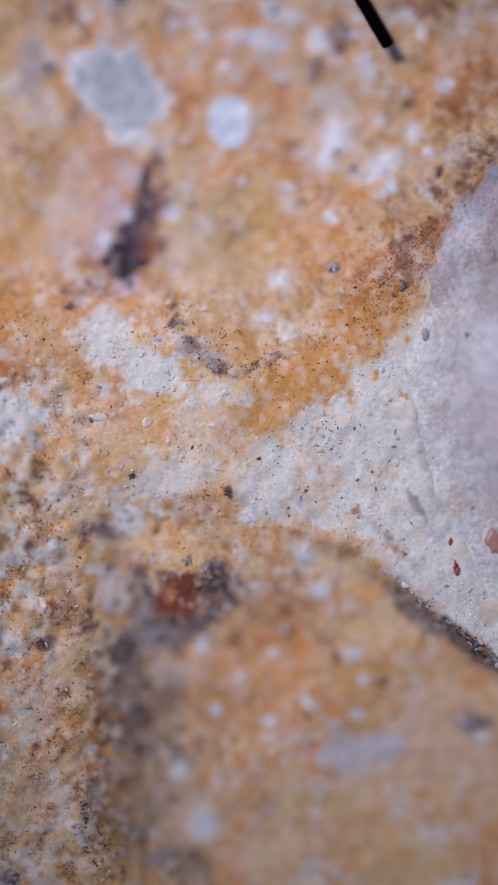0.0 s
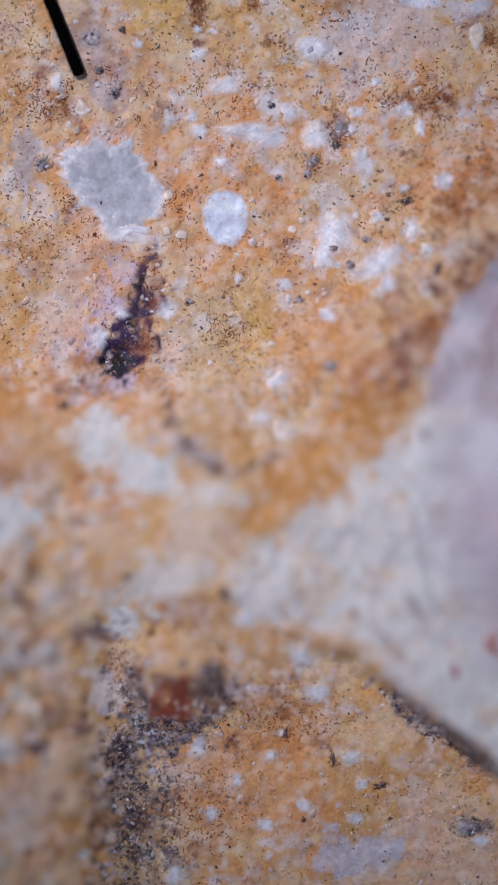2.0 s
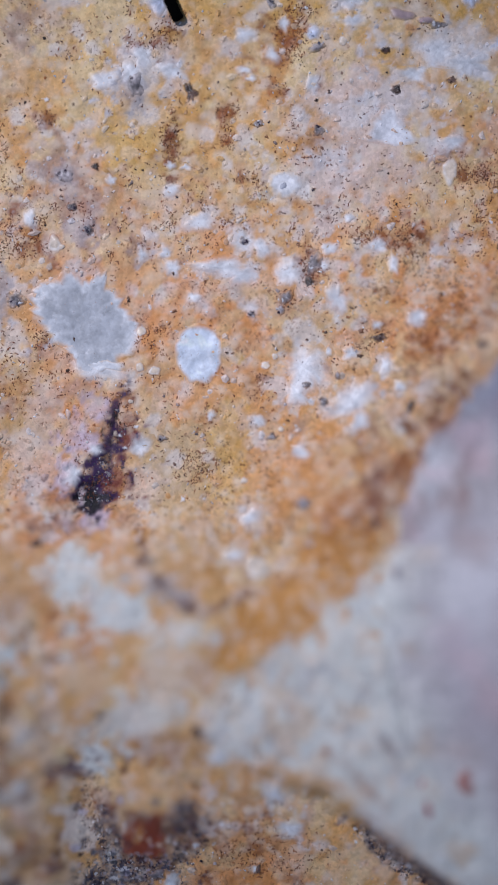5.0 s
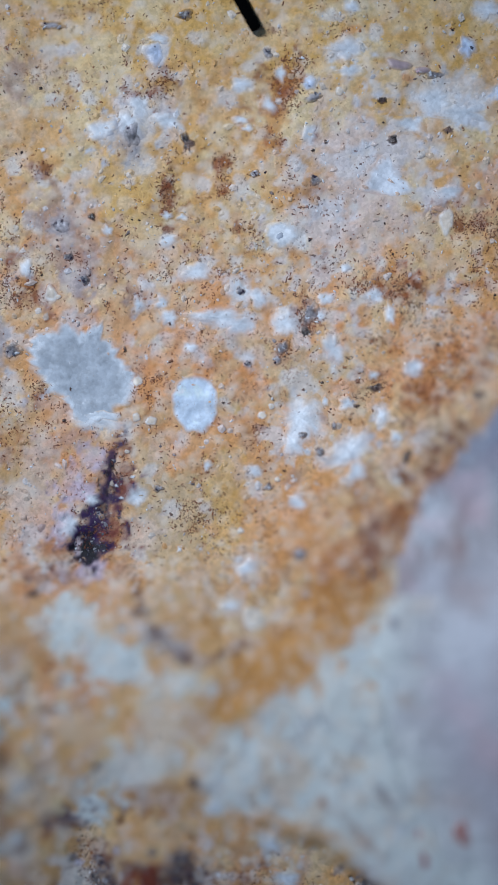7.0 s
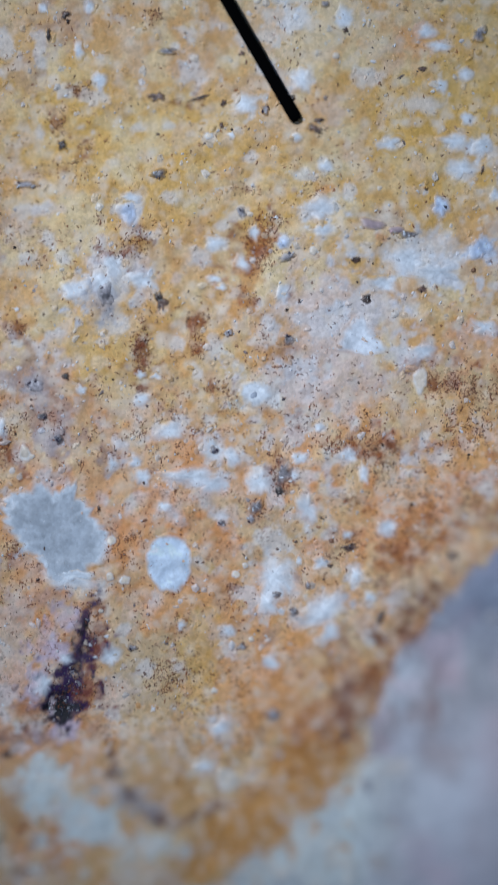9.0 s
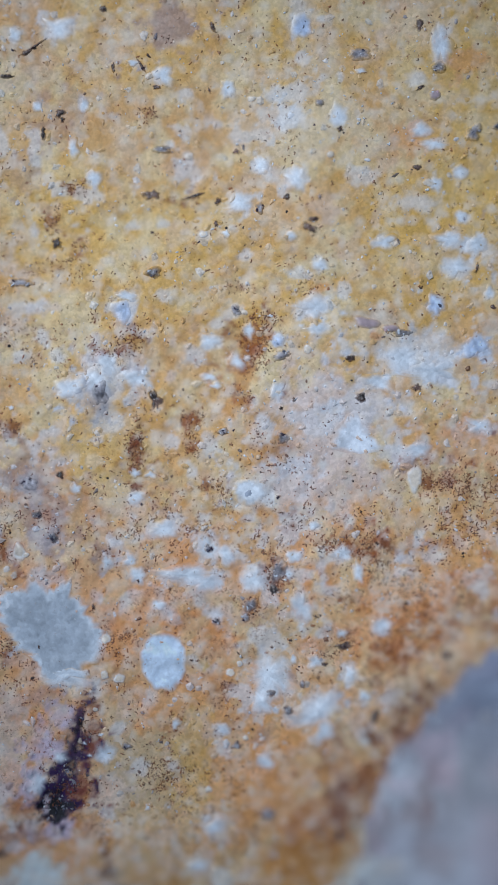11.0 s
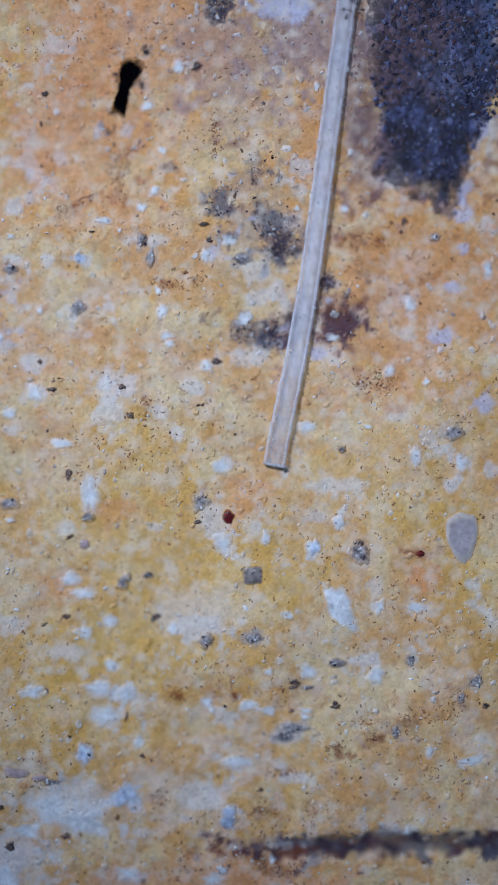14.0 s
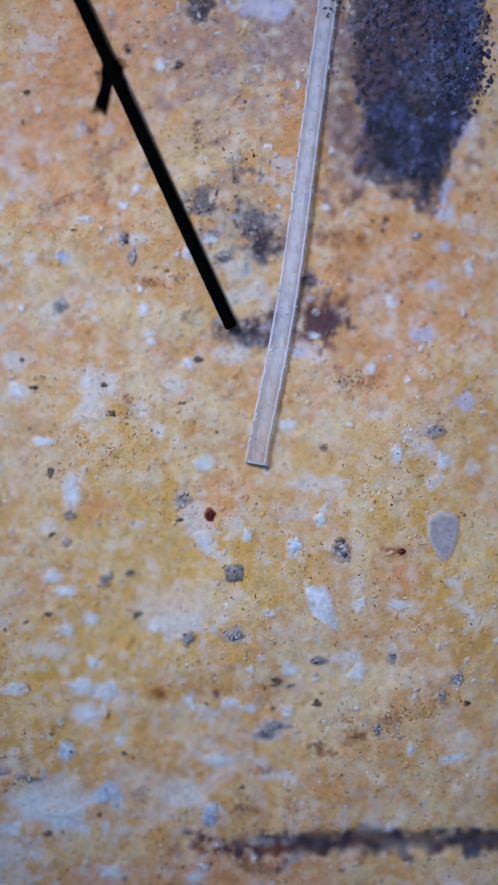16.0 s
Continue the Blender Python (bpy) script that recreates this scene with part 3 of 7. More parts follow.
stain(1022, 1552, 9.5, 16.7, 0, CHALK, 0.6)
stain(1102, 1542, 11.9, 16.7, 0, CHALK, 0.6)
stain(1022, 1286, 19, 9.5, 0, CHALK, 0.6)
stain(957, 1286, 11.9, 13.1, 0, CHALK, 0.6)
stain(1122, 1012, 26.2, 10.7, 10, CHALK, 0.6)
stain(952, 1166, 17.8, 16.7, 0, CHALK, 0.6)
stain(837, 1392, 10.7, 11.9, 0, CHALK, 0.6)
stain(887, 1436, 10.7, 15.5, 0, CHALK, 0.6)
stain(977, 1706, 10.7, 14.3, 0, CHALK, 0.6)
stain(1047, 1032, 7.1, 9.5, 0, CHALK, 0.6)
stain(722, 1796, 11.9, 10.7, 0, CHALK, 0.6)
stain(777, 2352, 46, 27.6, 0, LILAC, 0.8)
stain(817, 2346, 23, 23, 0, LILAC, 0.8)
stain(1107, 1982, 20.7, 14.95, 0, LILAC, 0.8)
stain(1107, 1926, 11.5, 9.2, 0, LILAC, 0.8)
stain(1087, 1852, 16.1, 9.2, 0, LILAC, 0.8)
stain(852, 1734, 16.1, 13.8, 0, LILAC, 0.8)
stain(1067, 1766, 23, 16.1, 0, LILAC, 0.8)
stain(1147, 1646, 16.1, 27.6, 0, LILAC, 0.8)
stain(1137, 2126, 13.8, 29.9, -30, LILAC, 0.8)
stain(1105, 2026, 11.5, 20.7, -20, LILAC, 0.8)
stain(387, 2282, 34.5, 16.1, 0, CHALK, 0.4)
stain(412, 2274, 11.5, 9.2, 0, CHALK, 0.4)
stain(392, 2082, 16.1, 11.5, 0, CHALK, 0.4)
stain(337, 2056, 9.2, 13.8, 0, CHALK, 0.4)
stain(847, 1446, 23, 13.8, 0, CHALK, 0.4)
stain(987, 1626, 23, 13.8, 0, CHALK, 0.4)
stain(1002, 1772, 23, 13.8, 0, CHALK, 0.4)
stain(737, 1886, 34.5, 23, 0, CHALK, 0.4)
stain(747, 1836, 27.6, 18.4, 0, CHALK, 0.4)
stain(717, 1726, 29.9, 20.7, 0, CHALK, 0.4)
stain(509, 2132, 12.65, 14.95, 0, BLUE, 0.45)
stain(457, 2126, 10.35, 14.95, 0, BLUE, 0.45)
stain(337, 2012, 10.35, 12.65, 0, BLUE, 0.45)
stain(692, 922, 18, 18, 0, BLUE, 0.5)
stain(537, 1936, 15, 18, 0, GREY, 0.35)
stain(552, 1906, 12, 24, 0, GREY, 0.35)
stain(422, 1818, 18, 18, 0, GREY, 0.35)
stain(302, 1886, 19.5, 13.5, 0, GREY, 0.35)
stain(892, 1566, 10.5, 7.5, 0, GREY, 0.35)
stain(922, 1382, 21, 30, 8, GREY, 0.35)
stain(1057, 1942, 15, 12, 0, GREY, 0.35)
stain(1012, 1192, 12, 15, 0, GREY, 0.35)
stain(1127, 1156, 18, 19.5, 0, GREY, 0.35)
stain(1102, 1126, 12, 12, 0, GREY, 0.35)
stain(807, 1072, 33, 15, 0, GREY, 0.35)
stain(987, 1066, 12, 15, 0, GREY, 0.35)
stain(1087, 1596, 27, 18, 0, GREY, 0.35)
stain(712, 1904, 21, 13.5, 0, GREY, 0.35)
stain(672, 2346, 27.6, 25.3, 0, INK, 0.75)
stain(777, 1926, 14.95, 23, 0, INK, 0.75)
stain(867, 1862, 16.1, 14.95, 0, INK, 0.75)
stain(677, 1996, 23, 17.25, 0, SLATE, 0.5)
stain(767, 1966, 29.9, 25.3, 0, SLATE, 0.5)
stain(737, 2076, 23, 13.8, 0, SLATE, 0.5)
stain(749, 1766, 29.9, 18.4, 0, SLATE, 0.5)
stain(712, 1906, 18.4, 12.65, 0, SLATE, 0.5)
stain(587, 2066, 18.4, 9.2, 0, SLATE, 0.5)
stain(1032, 1382, 5.75, 5.75, 0, SLATE, 0.5)
stain(787, 1778, 23, 19.55, 0, PLUM, 0.8)
stain(885, 1788, 36.8, 29.9, 0, PLUM, 0.8)
stain(632, 2248, 11.5, 10.35, 0, PLUM, 0.8)
stain(897, 1796, 25.3, 20.7, 0, UMBER, 0.8)
stain(867, 1812, 11.5, 11.5, 0, UMBER, 0.8)
stain(1032, 1382, 23, 11.5, 0, BRICK, 0.75)
stain(927, 1082, 19.84, 10.58, 0, KNOT, 0.26)
stain(947, 1052, 17.19, 10.58, 0, KNOT, 0.26)
stain(1047, 1096, 55.54, 14.55, 0, KNOT, 0.26)
stain(1017, 1082, 18.52, 10.58, 0, KNOT, 0.26)
stain(1087, 1112, 21.16, 10.58, 0, KNOT, 0.26)
stain(397, 1992, 13.22, 5.29, 0, KNOT, 0.52)
stain(422, 2002, 15.87, 5.29, 20, KNOT, 0.52)
stain(447, 2014, 13.22, 5.29, 30, KNOT, 0.52)
stain(497, 2066, 21.16, 39.67, 0, KNOT, 0.52)
stain(587, 1856, 31.74, 9.258, 0, KNOT, 0.52)
stain(632, 1866, 18.52, 6.612, 0, KNOT, 0.52)
stain(557, 1866, 9.258, 6.612, 0, KNOT, 0.52)
stain(927, 1936, 39.67, 13.22, 0, KNOT, 0.52)
stain(947, 1686, 39.67, 26.45, 0, KNOT, 0.52)
stain(667, 2116, 13.22, 34.38, 0, KNOT, 0.52)
stain(1027, 1336, 16.1, 25.3, 0, ORANGE, 0.45)
stain(987, 1676, 34.5, 46, 0, ORANGE, 0.45)
stain(867, 1626, 29.9, 16.1, 0, ORANGE, 0.45)
stain(-347, 629, 12.6, 15.4, 0, CHALK, 0.6)
stain(-147, 569, 11.2, 14, 0, CHALK, 0.6)
stain(-105, 572, 14, 11.2, 0, CHALK, 0.6)
stain(-94, 544, 16.8, 18.2, 0, CHALK, 0.6)
stain(-57, 494, 12.6, 9.8, 0, CHALK, 0.6)
stain(-47, 627, 30.8, 16.8, 0, CHALK, 0.6)
stain(33, 594, 26.6, 25.2, 0, CHALK, 0.6)
stain(-2, 547, 50.4, 15.4, 0, CHALK, 0.6)
stain(28, 533, 23.8, 14, 0, CHALK, 0.6)
stain(113, 539, 21, 23.8, 0, CHALK, 0.6)
stain(63, 584, 21, 19.6, 0, CHALK, 0.6)
stain(198, 489, 19.6, 33.6, 0, CHALK, 0.6)
stain(138, 369, 36.4, 39.2, 0, CHALK, 0.6)
stain(126, 324, 21, 23.8, 0, CHALK, 0.6)
stain(228, 309, 47.6, 28, 22, CHALK, 0.6)
stain(283, 374, 19.6, 22.4, 0, CHALK, 0.6)
stain(273, 584, 18.2, 12.6, 0, CHALK, 0.6)
stain(298, 549, 11.2, 18.2, 0, CHALK, 0.6)
stain(338, 459, 18.2, 15.4, 0, CHALK, 0.6)
stain(218, 634, 11.2, 8.4, 0, CHALK, 0.6)
stain(238, 274, 15.4, 18.2, 0, CHALK, 0.6)
stain(133, 219, 18.2, 15.4, 0, CHALK, 0.6)
stain(308, 334, 12.6, 11.2, 0, CHALK, 0.6)
stain(-152, 229, 21, 21, 0, CHALK, 0.6)
stain(-227, 364, 47.6, 16.8, -6, CHALK, 0.6)
stain(183, 579, 14, 11.2, 0, CHALK, 0.6)
stain(173, 549, 12.6, 14, 0, CHALK, 0.6)
stain(58, 274, 15.4, 12.6, 0, CHALK, 0.6)
stain(-262, 614, 34.5, 23, 0, CHALK, 0.5)
stain(-377, 419, 23, 39.1, 0, CHALK, 0.5)
stain(138, 429, 36.8, 23, 0, CHALK, 0.5)
stain(-132, 604, 16.1, 11.5, 0, CHALK, 0.5)
stain(378, 574, 23, 10.35, 0, CHALK, 0.5)
stain(428, 579, 34.5, 13.8, 0, CHALK, 0.5)
stain(378, 554, 18.4, 11.5, 0, CHALK, 0.5)
stain(88, 579, 16.1, 9.2, 0, CHALK, 0.5)
stain(173, 339, 16.1, 10.35, 0, CHALK, 0.5)
stain(223, 257, 16.1, 11.5, 0, CHALK, 0.5)
stain(-127, 274, 13.8, 11.5, 0, CHALK, 0.5)
stain(-92, 209, 18.4, 13.8, 0, CHALK, 0.5)
stain(-147, 124, 16.1, 11.5, 0, CHALK, 0.5)
stain(198, 549, 23, 13.8, 0, CHALK, 0.5)
stain(48, 469, 16.1, 16.1, 0, CHALK, 0.5)
stain(63, 239, 18.4, 13.8, 0, CHALK, 0.5)
stain(248, 519, 23, 11.5, 0, CHALK, 0.5)
stain(-167, 339, 11.5, 9.2, 0, CHALK, 0.5)
stain(-157, 589, 18.4, 23, 0, MAUVE, 0.4)
stain(-262, 619, 39.1, 29.9, 0, MAUVE, 0.4)
stain(128, 264, 23, 11.5, 0, MAUVE, 0.4)
stain(-317, 319, 29.9, 27.6, 0, BLUSH, 0.55)
stain(-362, 229, 34.5, 46, 0, BLUSH, 0.55)
stain(-142, 169, 46, 34.5, 0, BLUSH, 0.55)
stain(33, 594, 13.5, 12, 0, GREY, 0.3)
stain(-242, 612, 10.5, 15, 0, GREY, 0.3)
stain(-272, 654, 12, 9, 0, GREY, 0.3)
stain(-372, 487, 27, 18, 0, GREY, 0.3)
stain(153, 554, 18, 30, -15, GREY, 0.3)
stain(108, 494, 13.5, 18, -25, GREY, 0.3)
stain(98, 472, 9, 12, 0, GREY, 0.3)
stain(198, 354, 7.5, 10.5, 0, GREY, 0.3)
stain(173, 309, 12, 10.5, 0, GREY, 0.3)
stain(143, 339, 12, 9, 0, GREY, 0.3)
stain(83, 247, 12, 9, 0, GREY, 0.3)
stain(138, 129, 19.5, 13.5, 0, GREY, 0.3)
stain(-112, 244, 12, 9, 0, GREY, 0.3)
stain(46, 464, 12, 9, 0, GREY, 0.3)
stain(298, 589, 21.16, 17.19, 0, KNOT, 0.28)
stain(358, 609, 11.9, 14.55, 0, KNOT, 0.28)
stain(353, 569, 15.87, 9.258, 0, KNOT, 0.28)
stain(248, 599, 39.67, 15.87, 0, KNOT, 0.28)
stain(-37, 249, 9.258, 11.9, 0, KNOT, 0.56)
stain(-362, 579, 39.67, 18.52, 0, KNOT, 0.56)
stain(-37, 194, 14.55, 11.9, 0, KNOT, 0.56)
stain(68, 349, 15.87, 11.9, 0, KNOT, 0.56)
stain(-72, 554, 11.9, 7.935, 0, KNOT, 0.56)
stain(-37, 339, 10.58, 7.935, 0, KNOT, 0.56)
stain(-12, 364, 10.58, 13.22, 0, KNOT, 0.56)
stain(-322, 419, 23.8, 23.8, 0, KNOT, 0.56)
stain(148, 549, 18.52, 31.74, 0, KNOT, 0.56)
stain(108, 489, 13.22, 18.52, 0, KNOT, 0.56)
stain(268, 509, 26.45, 15.87, 0, KNOT, 0.56)
stain(188, 639, 26.45, 15.87, 0, KNOT, 0.56)
stain(-27, 284, 18.52, 15.87, 0, KNOT, 0.56)
stain(-152, 434, 18.52, 18.52, 0, KNOT, 0.56)
stain(258, 159, 20.7, 32.2, 0, PLUM, 0.45)
stain(418, 494, 12.65, 10.35, 0, RUST, 0.6)
stain(188, 374, 12.65, 10.35, 0, RUST, 0.6)
stain(68, 419, 11.5, 9.2, 0, RUST, 0.6)
stain(114, -446, 26.6, 19.6, 0, LIME, 0.6)
stain(-96, -546, 15.4, 21, 0, LIME, 0.6)
stain(-26, -603, 11.2, 14, 0, LIME, 0.6)
stain(174, -563, 18.2, 15.4, 0, LIME, 0.6)
stain(24, -681, 18.2, 11.2, 0, LIME, 0.6)
stain(-71, -661, 15.4, 12.6, 0, LIME, 0.6)
stain(184, -671, 18.2, 12.6, 0, LIME, 0.6)
stain(-136, -771, 21, 19.6, 0, LIME, 0.6)
stain(194, -611, 11.2, 14, 0, LIME, 0.6)
stain(54, -521, 8.4, 8.4, 0, LIME, 0.6)
stain(34, -561, 12.6, 11.2, 0, LIME, 0.6)
stain(404, -711, 19.6, 11.2, 0, LIME, 0.6)
stain(94, -646, 16.8, 11.2, -20, LIME, 0.6)
stain(174, -741, 69, 32.2, 0, BLUE, 0.6)
stain(-184, -501, 34.5, 29.9, 0, LIME, 0.35)
stain(-146, -601, 46, 23, 0, LIME, 0.35)
stain(54, -481, 66.12, 52.9, 0, KNOT, 0.28)
stain(114, -511, 52.9, 26.45, 0, KNOT, 0.28)
stain(-16, -461, 66.12, 39.67, 0, KNOT, 0.28)
stain(-96, -651, 79.35, 79.35, 0, KNOT, 0.28)
stain(109, 976, 26, 22, 20, RUST, 0.8)
stain(104, 931, 16, 26, 0, RUST, 0.8)
stain(82, 871, 12, 26, 20, RUST, 0.8)
stain(9, 821, 14, 9, 30, RUST, 0.8)
stain(0, 771, 8, 14, 0, RUST, 0.8)
stain(-146, -478, 36, 40, 0, BRICK, 0.7)
stain(-150, -500, 22, 20, 0, RUST, 0.6)
# the violet-black slot with lilac crystals on its near side and rust on its far side
for row in ((-214, 200, 44, 105, -14, UMBER, 0.4), (-290, 92, 34, 24, 0, KNOT, 0.5), (-294, 130, 26, 40, 0, BRICK, 0.4), (-262, 250, 30, 40, -12, PINK, 0.5), (-198, 172, 28, 46, -8, BRICK, 0.95), (-176, 262, 20, 40, -6, BRICK, 0.9), (-250, 330, 40, 18, 0, MAUVE, 0.4),
            (-226, 296, 28, 28, 0, ORCHID, 0.6), (-280, 178, 22, 40, -12, ORCHID, 0.8), (-240, 236, 32, 26, 0, ORCHID, 0.9), (-236, 98, 44, 18, 14, ORCHID, 0.9),
            (-196, 290, 12, 34, -14, VIOLET, 0.9), (-201, 240, 18, 34, -20, VIOLET, 0.95), (-222, 200, 28, 28, -20, VIOLET, 0.95), (-238, 156, 42, 44, -10, VIOLET, 1), (-262, 168, 9, 20, 0, VIOLET, 0.9),
            (-241, 138, 25, 25, 0, BLACK, 0.95), (-228, 168, 9, 14, -20, BLACK, 0.8)):
    stain(*row)
blot = random.Random(17)
for _ in range(34):
    f, s = blot.uniform(-1, 1), blot.gauss(0, 1)
    shade = ORCHID if s < -0.9 else blot.choice((BRICK, KNOT, VIOLET)) if s > 0.8 else blot.choice((VIOLET, INK, BLACK))
    stain(-218 + 28 * f + 15 * s, 205 + 95 * f - 5 * s, blot.uniform(4, 9), blot.uniform(4, 9), 0, shade, blot.uniform(0.6, 0.95))
# pale and grey streaks of the white mass; the chalk one paints a highlight
for row in ((440, 0, 60, 110, -20, CHALK, 0.6), (345, -70, 18, 110, -12, GREY, 0.4), (470, -210, 24, 90, 30, PINK, 0.45)):
    boss_stain(*row)
# dark spots scattered beside the bristle
for count, x0, x1, y0, y1 in ((30, 645, 785, 1900, 2100), (14, 838, 905, 1740, 1880), (14, 735, 822, 1750, 1812)):
    for _ in range(count):
        stain(blot.uniform(x0, x1), blot.uniform(y0, y1), blot.uniform(4, 12), blot.uniform(4, 12), 0, blot.choice((INK, SLATE, UMBER, PLUM, INK, LILAC)), blot.uniform(0.35, 0.8))
# the ragged seam across the shelf
stain(1010, 858, 230, 15, 0, INK, 0.6)
stain(800, 856, 70, 16, 0, PLUM, 0.55)
for _ in range(60):
    x = 1250 - 480 * blot.random() ** 0.7
    shades = (INK, INK, SLATE, PLUM, UMBER) if x > 880 else (INK, PLUM, UMBER, KNOT, PLUM, GREY)
    stain(x, 857 + blot.gauss(0, 11), blot.uniform(6, 22), blot.uniform(4, 10), blot.uniform(-15, 15), blot.choice(shades), blot.uniform(0.5, 0.9))
for _ in range(14):
    stain(blot.uniform(620, 730), blot.uniform(836, 880), blot.uniform(5, 12), blot.uniform(4, 8), 0, blot.choice((MAUVE, BRICK, UMBER, BLUSH)), blot.uniform(0.4, 0.7))
# brown and pale blots of the raised strip and the saddle
for _ in range(110):
    x, y = blot.uniform(-445, -285), blot.uniform(-960, -60)
    stain(x, y, blot.uniform(5, 13), blot.uniform(6, 17), blot.uniform(-30, 30), blot.choice((UMBER, KNOT, LIME, CREAM, RUST, AMBER)), blot.uniform(0.4, 0.8))
# the crystals round the brick-red spot
for row in ((-140, -468, 44, 42, 0, BRICK, 0.55), (-132, -474, 46, 44, 0, EMBER, 0.9), (-160, -462, 30, 40, 0, EMBER, 0.8), (-228, -400, 44, 40, 0, KNOT, 0.5), (-51, -366, 18, 12, 0, KNOT, 0.6), (-205, -462, 22, 40, 10, SLATE, 0.55),
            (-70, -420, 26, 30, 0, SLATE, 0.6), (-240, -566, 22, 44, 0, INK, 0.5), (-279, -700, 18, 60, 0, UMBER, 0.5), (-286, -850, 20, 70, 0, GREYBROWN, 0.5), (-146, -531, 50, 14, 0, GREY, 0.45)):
    stain(*row)
for _ in range(34):
    a, r = blot.uniform(0, 6.28), 46 * math.sqrt(blot.random())
    stain(-142 + r * math.cos(a), -468 + r * math.sin(a), blot.uniform(3, 8), blot.uniform(3, 8), 0, blot.choice((BRICK, EMBER, UMBER, AMBER, EMBER, ORCHID)), blot.uniform(0.4, 0.8))
for _ in range(90):
    x, y = blot.uniform(-265, -60), blot.uniform(-760, -390)
    if math.hypot(x + 140, y + 468) > 46 and x < -150 + 0.45 * (y + 620) + 160 * (y > -560):
        stain(x, y, blot.uniform(4, 10), blot.uniform(4, 10), 0, blot.choice((INK, SLATE, INK, LILAC, GREYBROWN, KNOT)), blot.uniform(0.45, 0.85))

boss_stain(342, -359, 9, 12, 0, BRICK, 0.85)
boss_stain(352, -404, 9, 14, 30, BRICK, 0.85)
boss_stain(417, -359, 20, 22, 0, BRICK, 0.6)
boss_stain(300, -290, 30, 9, -55, PLUM, 0.6)
boss_stain(310, -355, 44, 9, -45, RUST, 0.75)
boss_stain(400, -455, 60, 10, -42, UMBER, 0.5)
boss_stain(60, -30, 30, 24, 0, GREY, 0.5)
boss_stain(50, -215, 90, 50, 0, LIME, 0.8)
boss_stain(170, -90, 70, 60, 30, GREY, 0.6)
boss_stain(40, -10, 16, 14, 0, SLATE, 0.6)
boss_stain(172, -88, 18, 16, 0, SLATE, 0.6)
boss_stain(344, -55, 30, 40, 0, GREY, 0.6)
boss_stain(405, 140, 30, 40, 0, MAUVE, 0.6)
boss_stain(430, 60, 40, 30, 0, MAUVE, 0.5)
boss_stain(300, 60, 30, 90, -30, MAUVE, 0.45)
boss_stain(700, 120, 160, 90, 0, GREY, 0.5)
boss_stain(640, 330, 60, 40, 20, MAUVE, 0.6)
boss_stain(880, 330, 80, 50, -20, GREY, 0.5)
boss_stain(80, -300, 120, 14, -18, AMBER, 0.5)
boss_stain(840, 430, 60, 30, 0, AMBER, 0.4)

# ---- materials ----


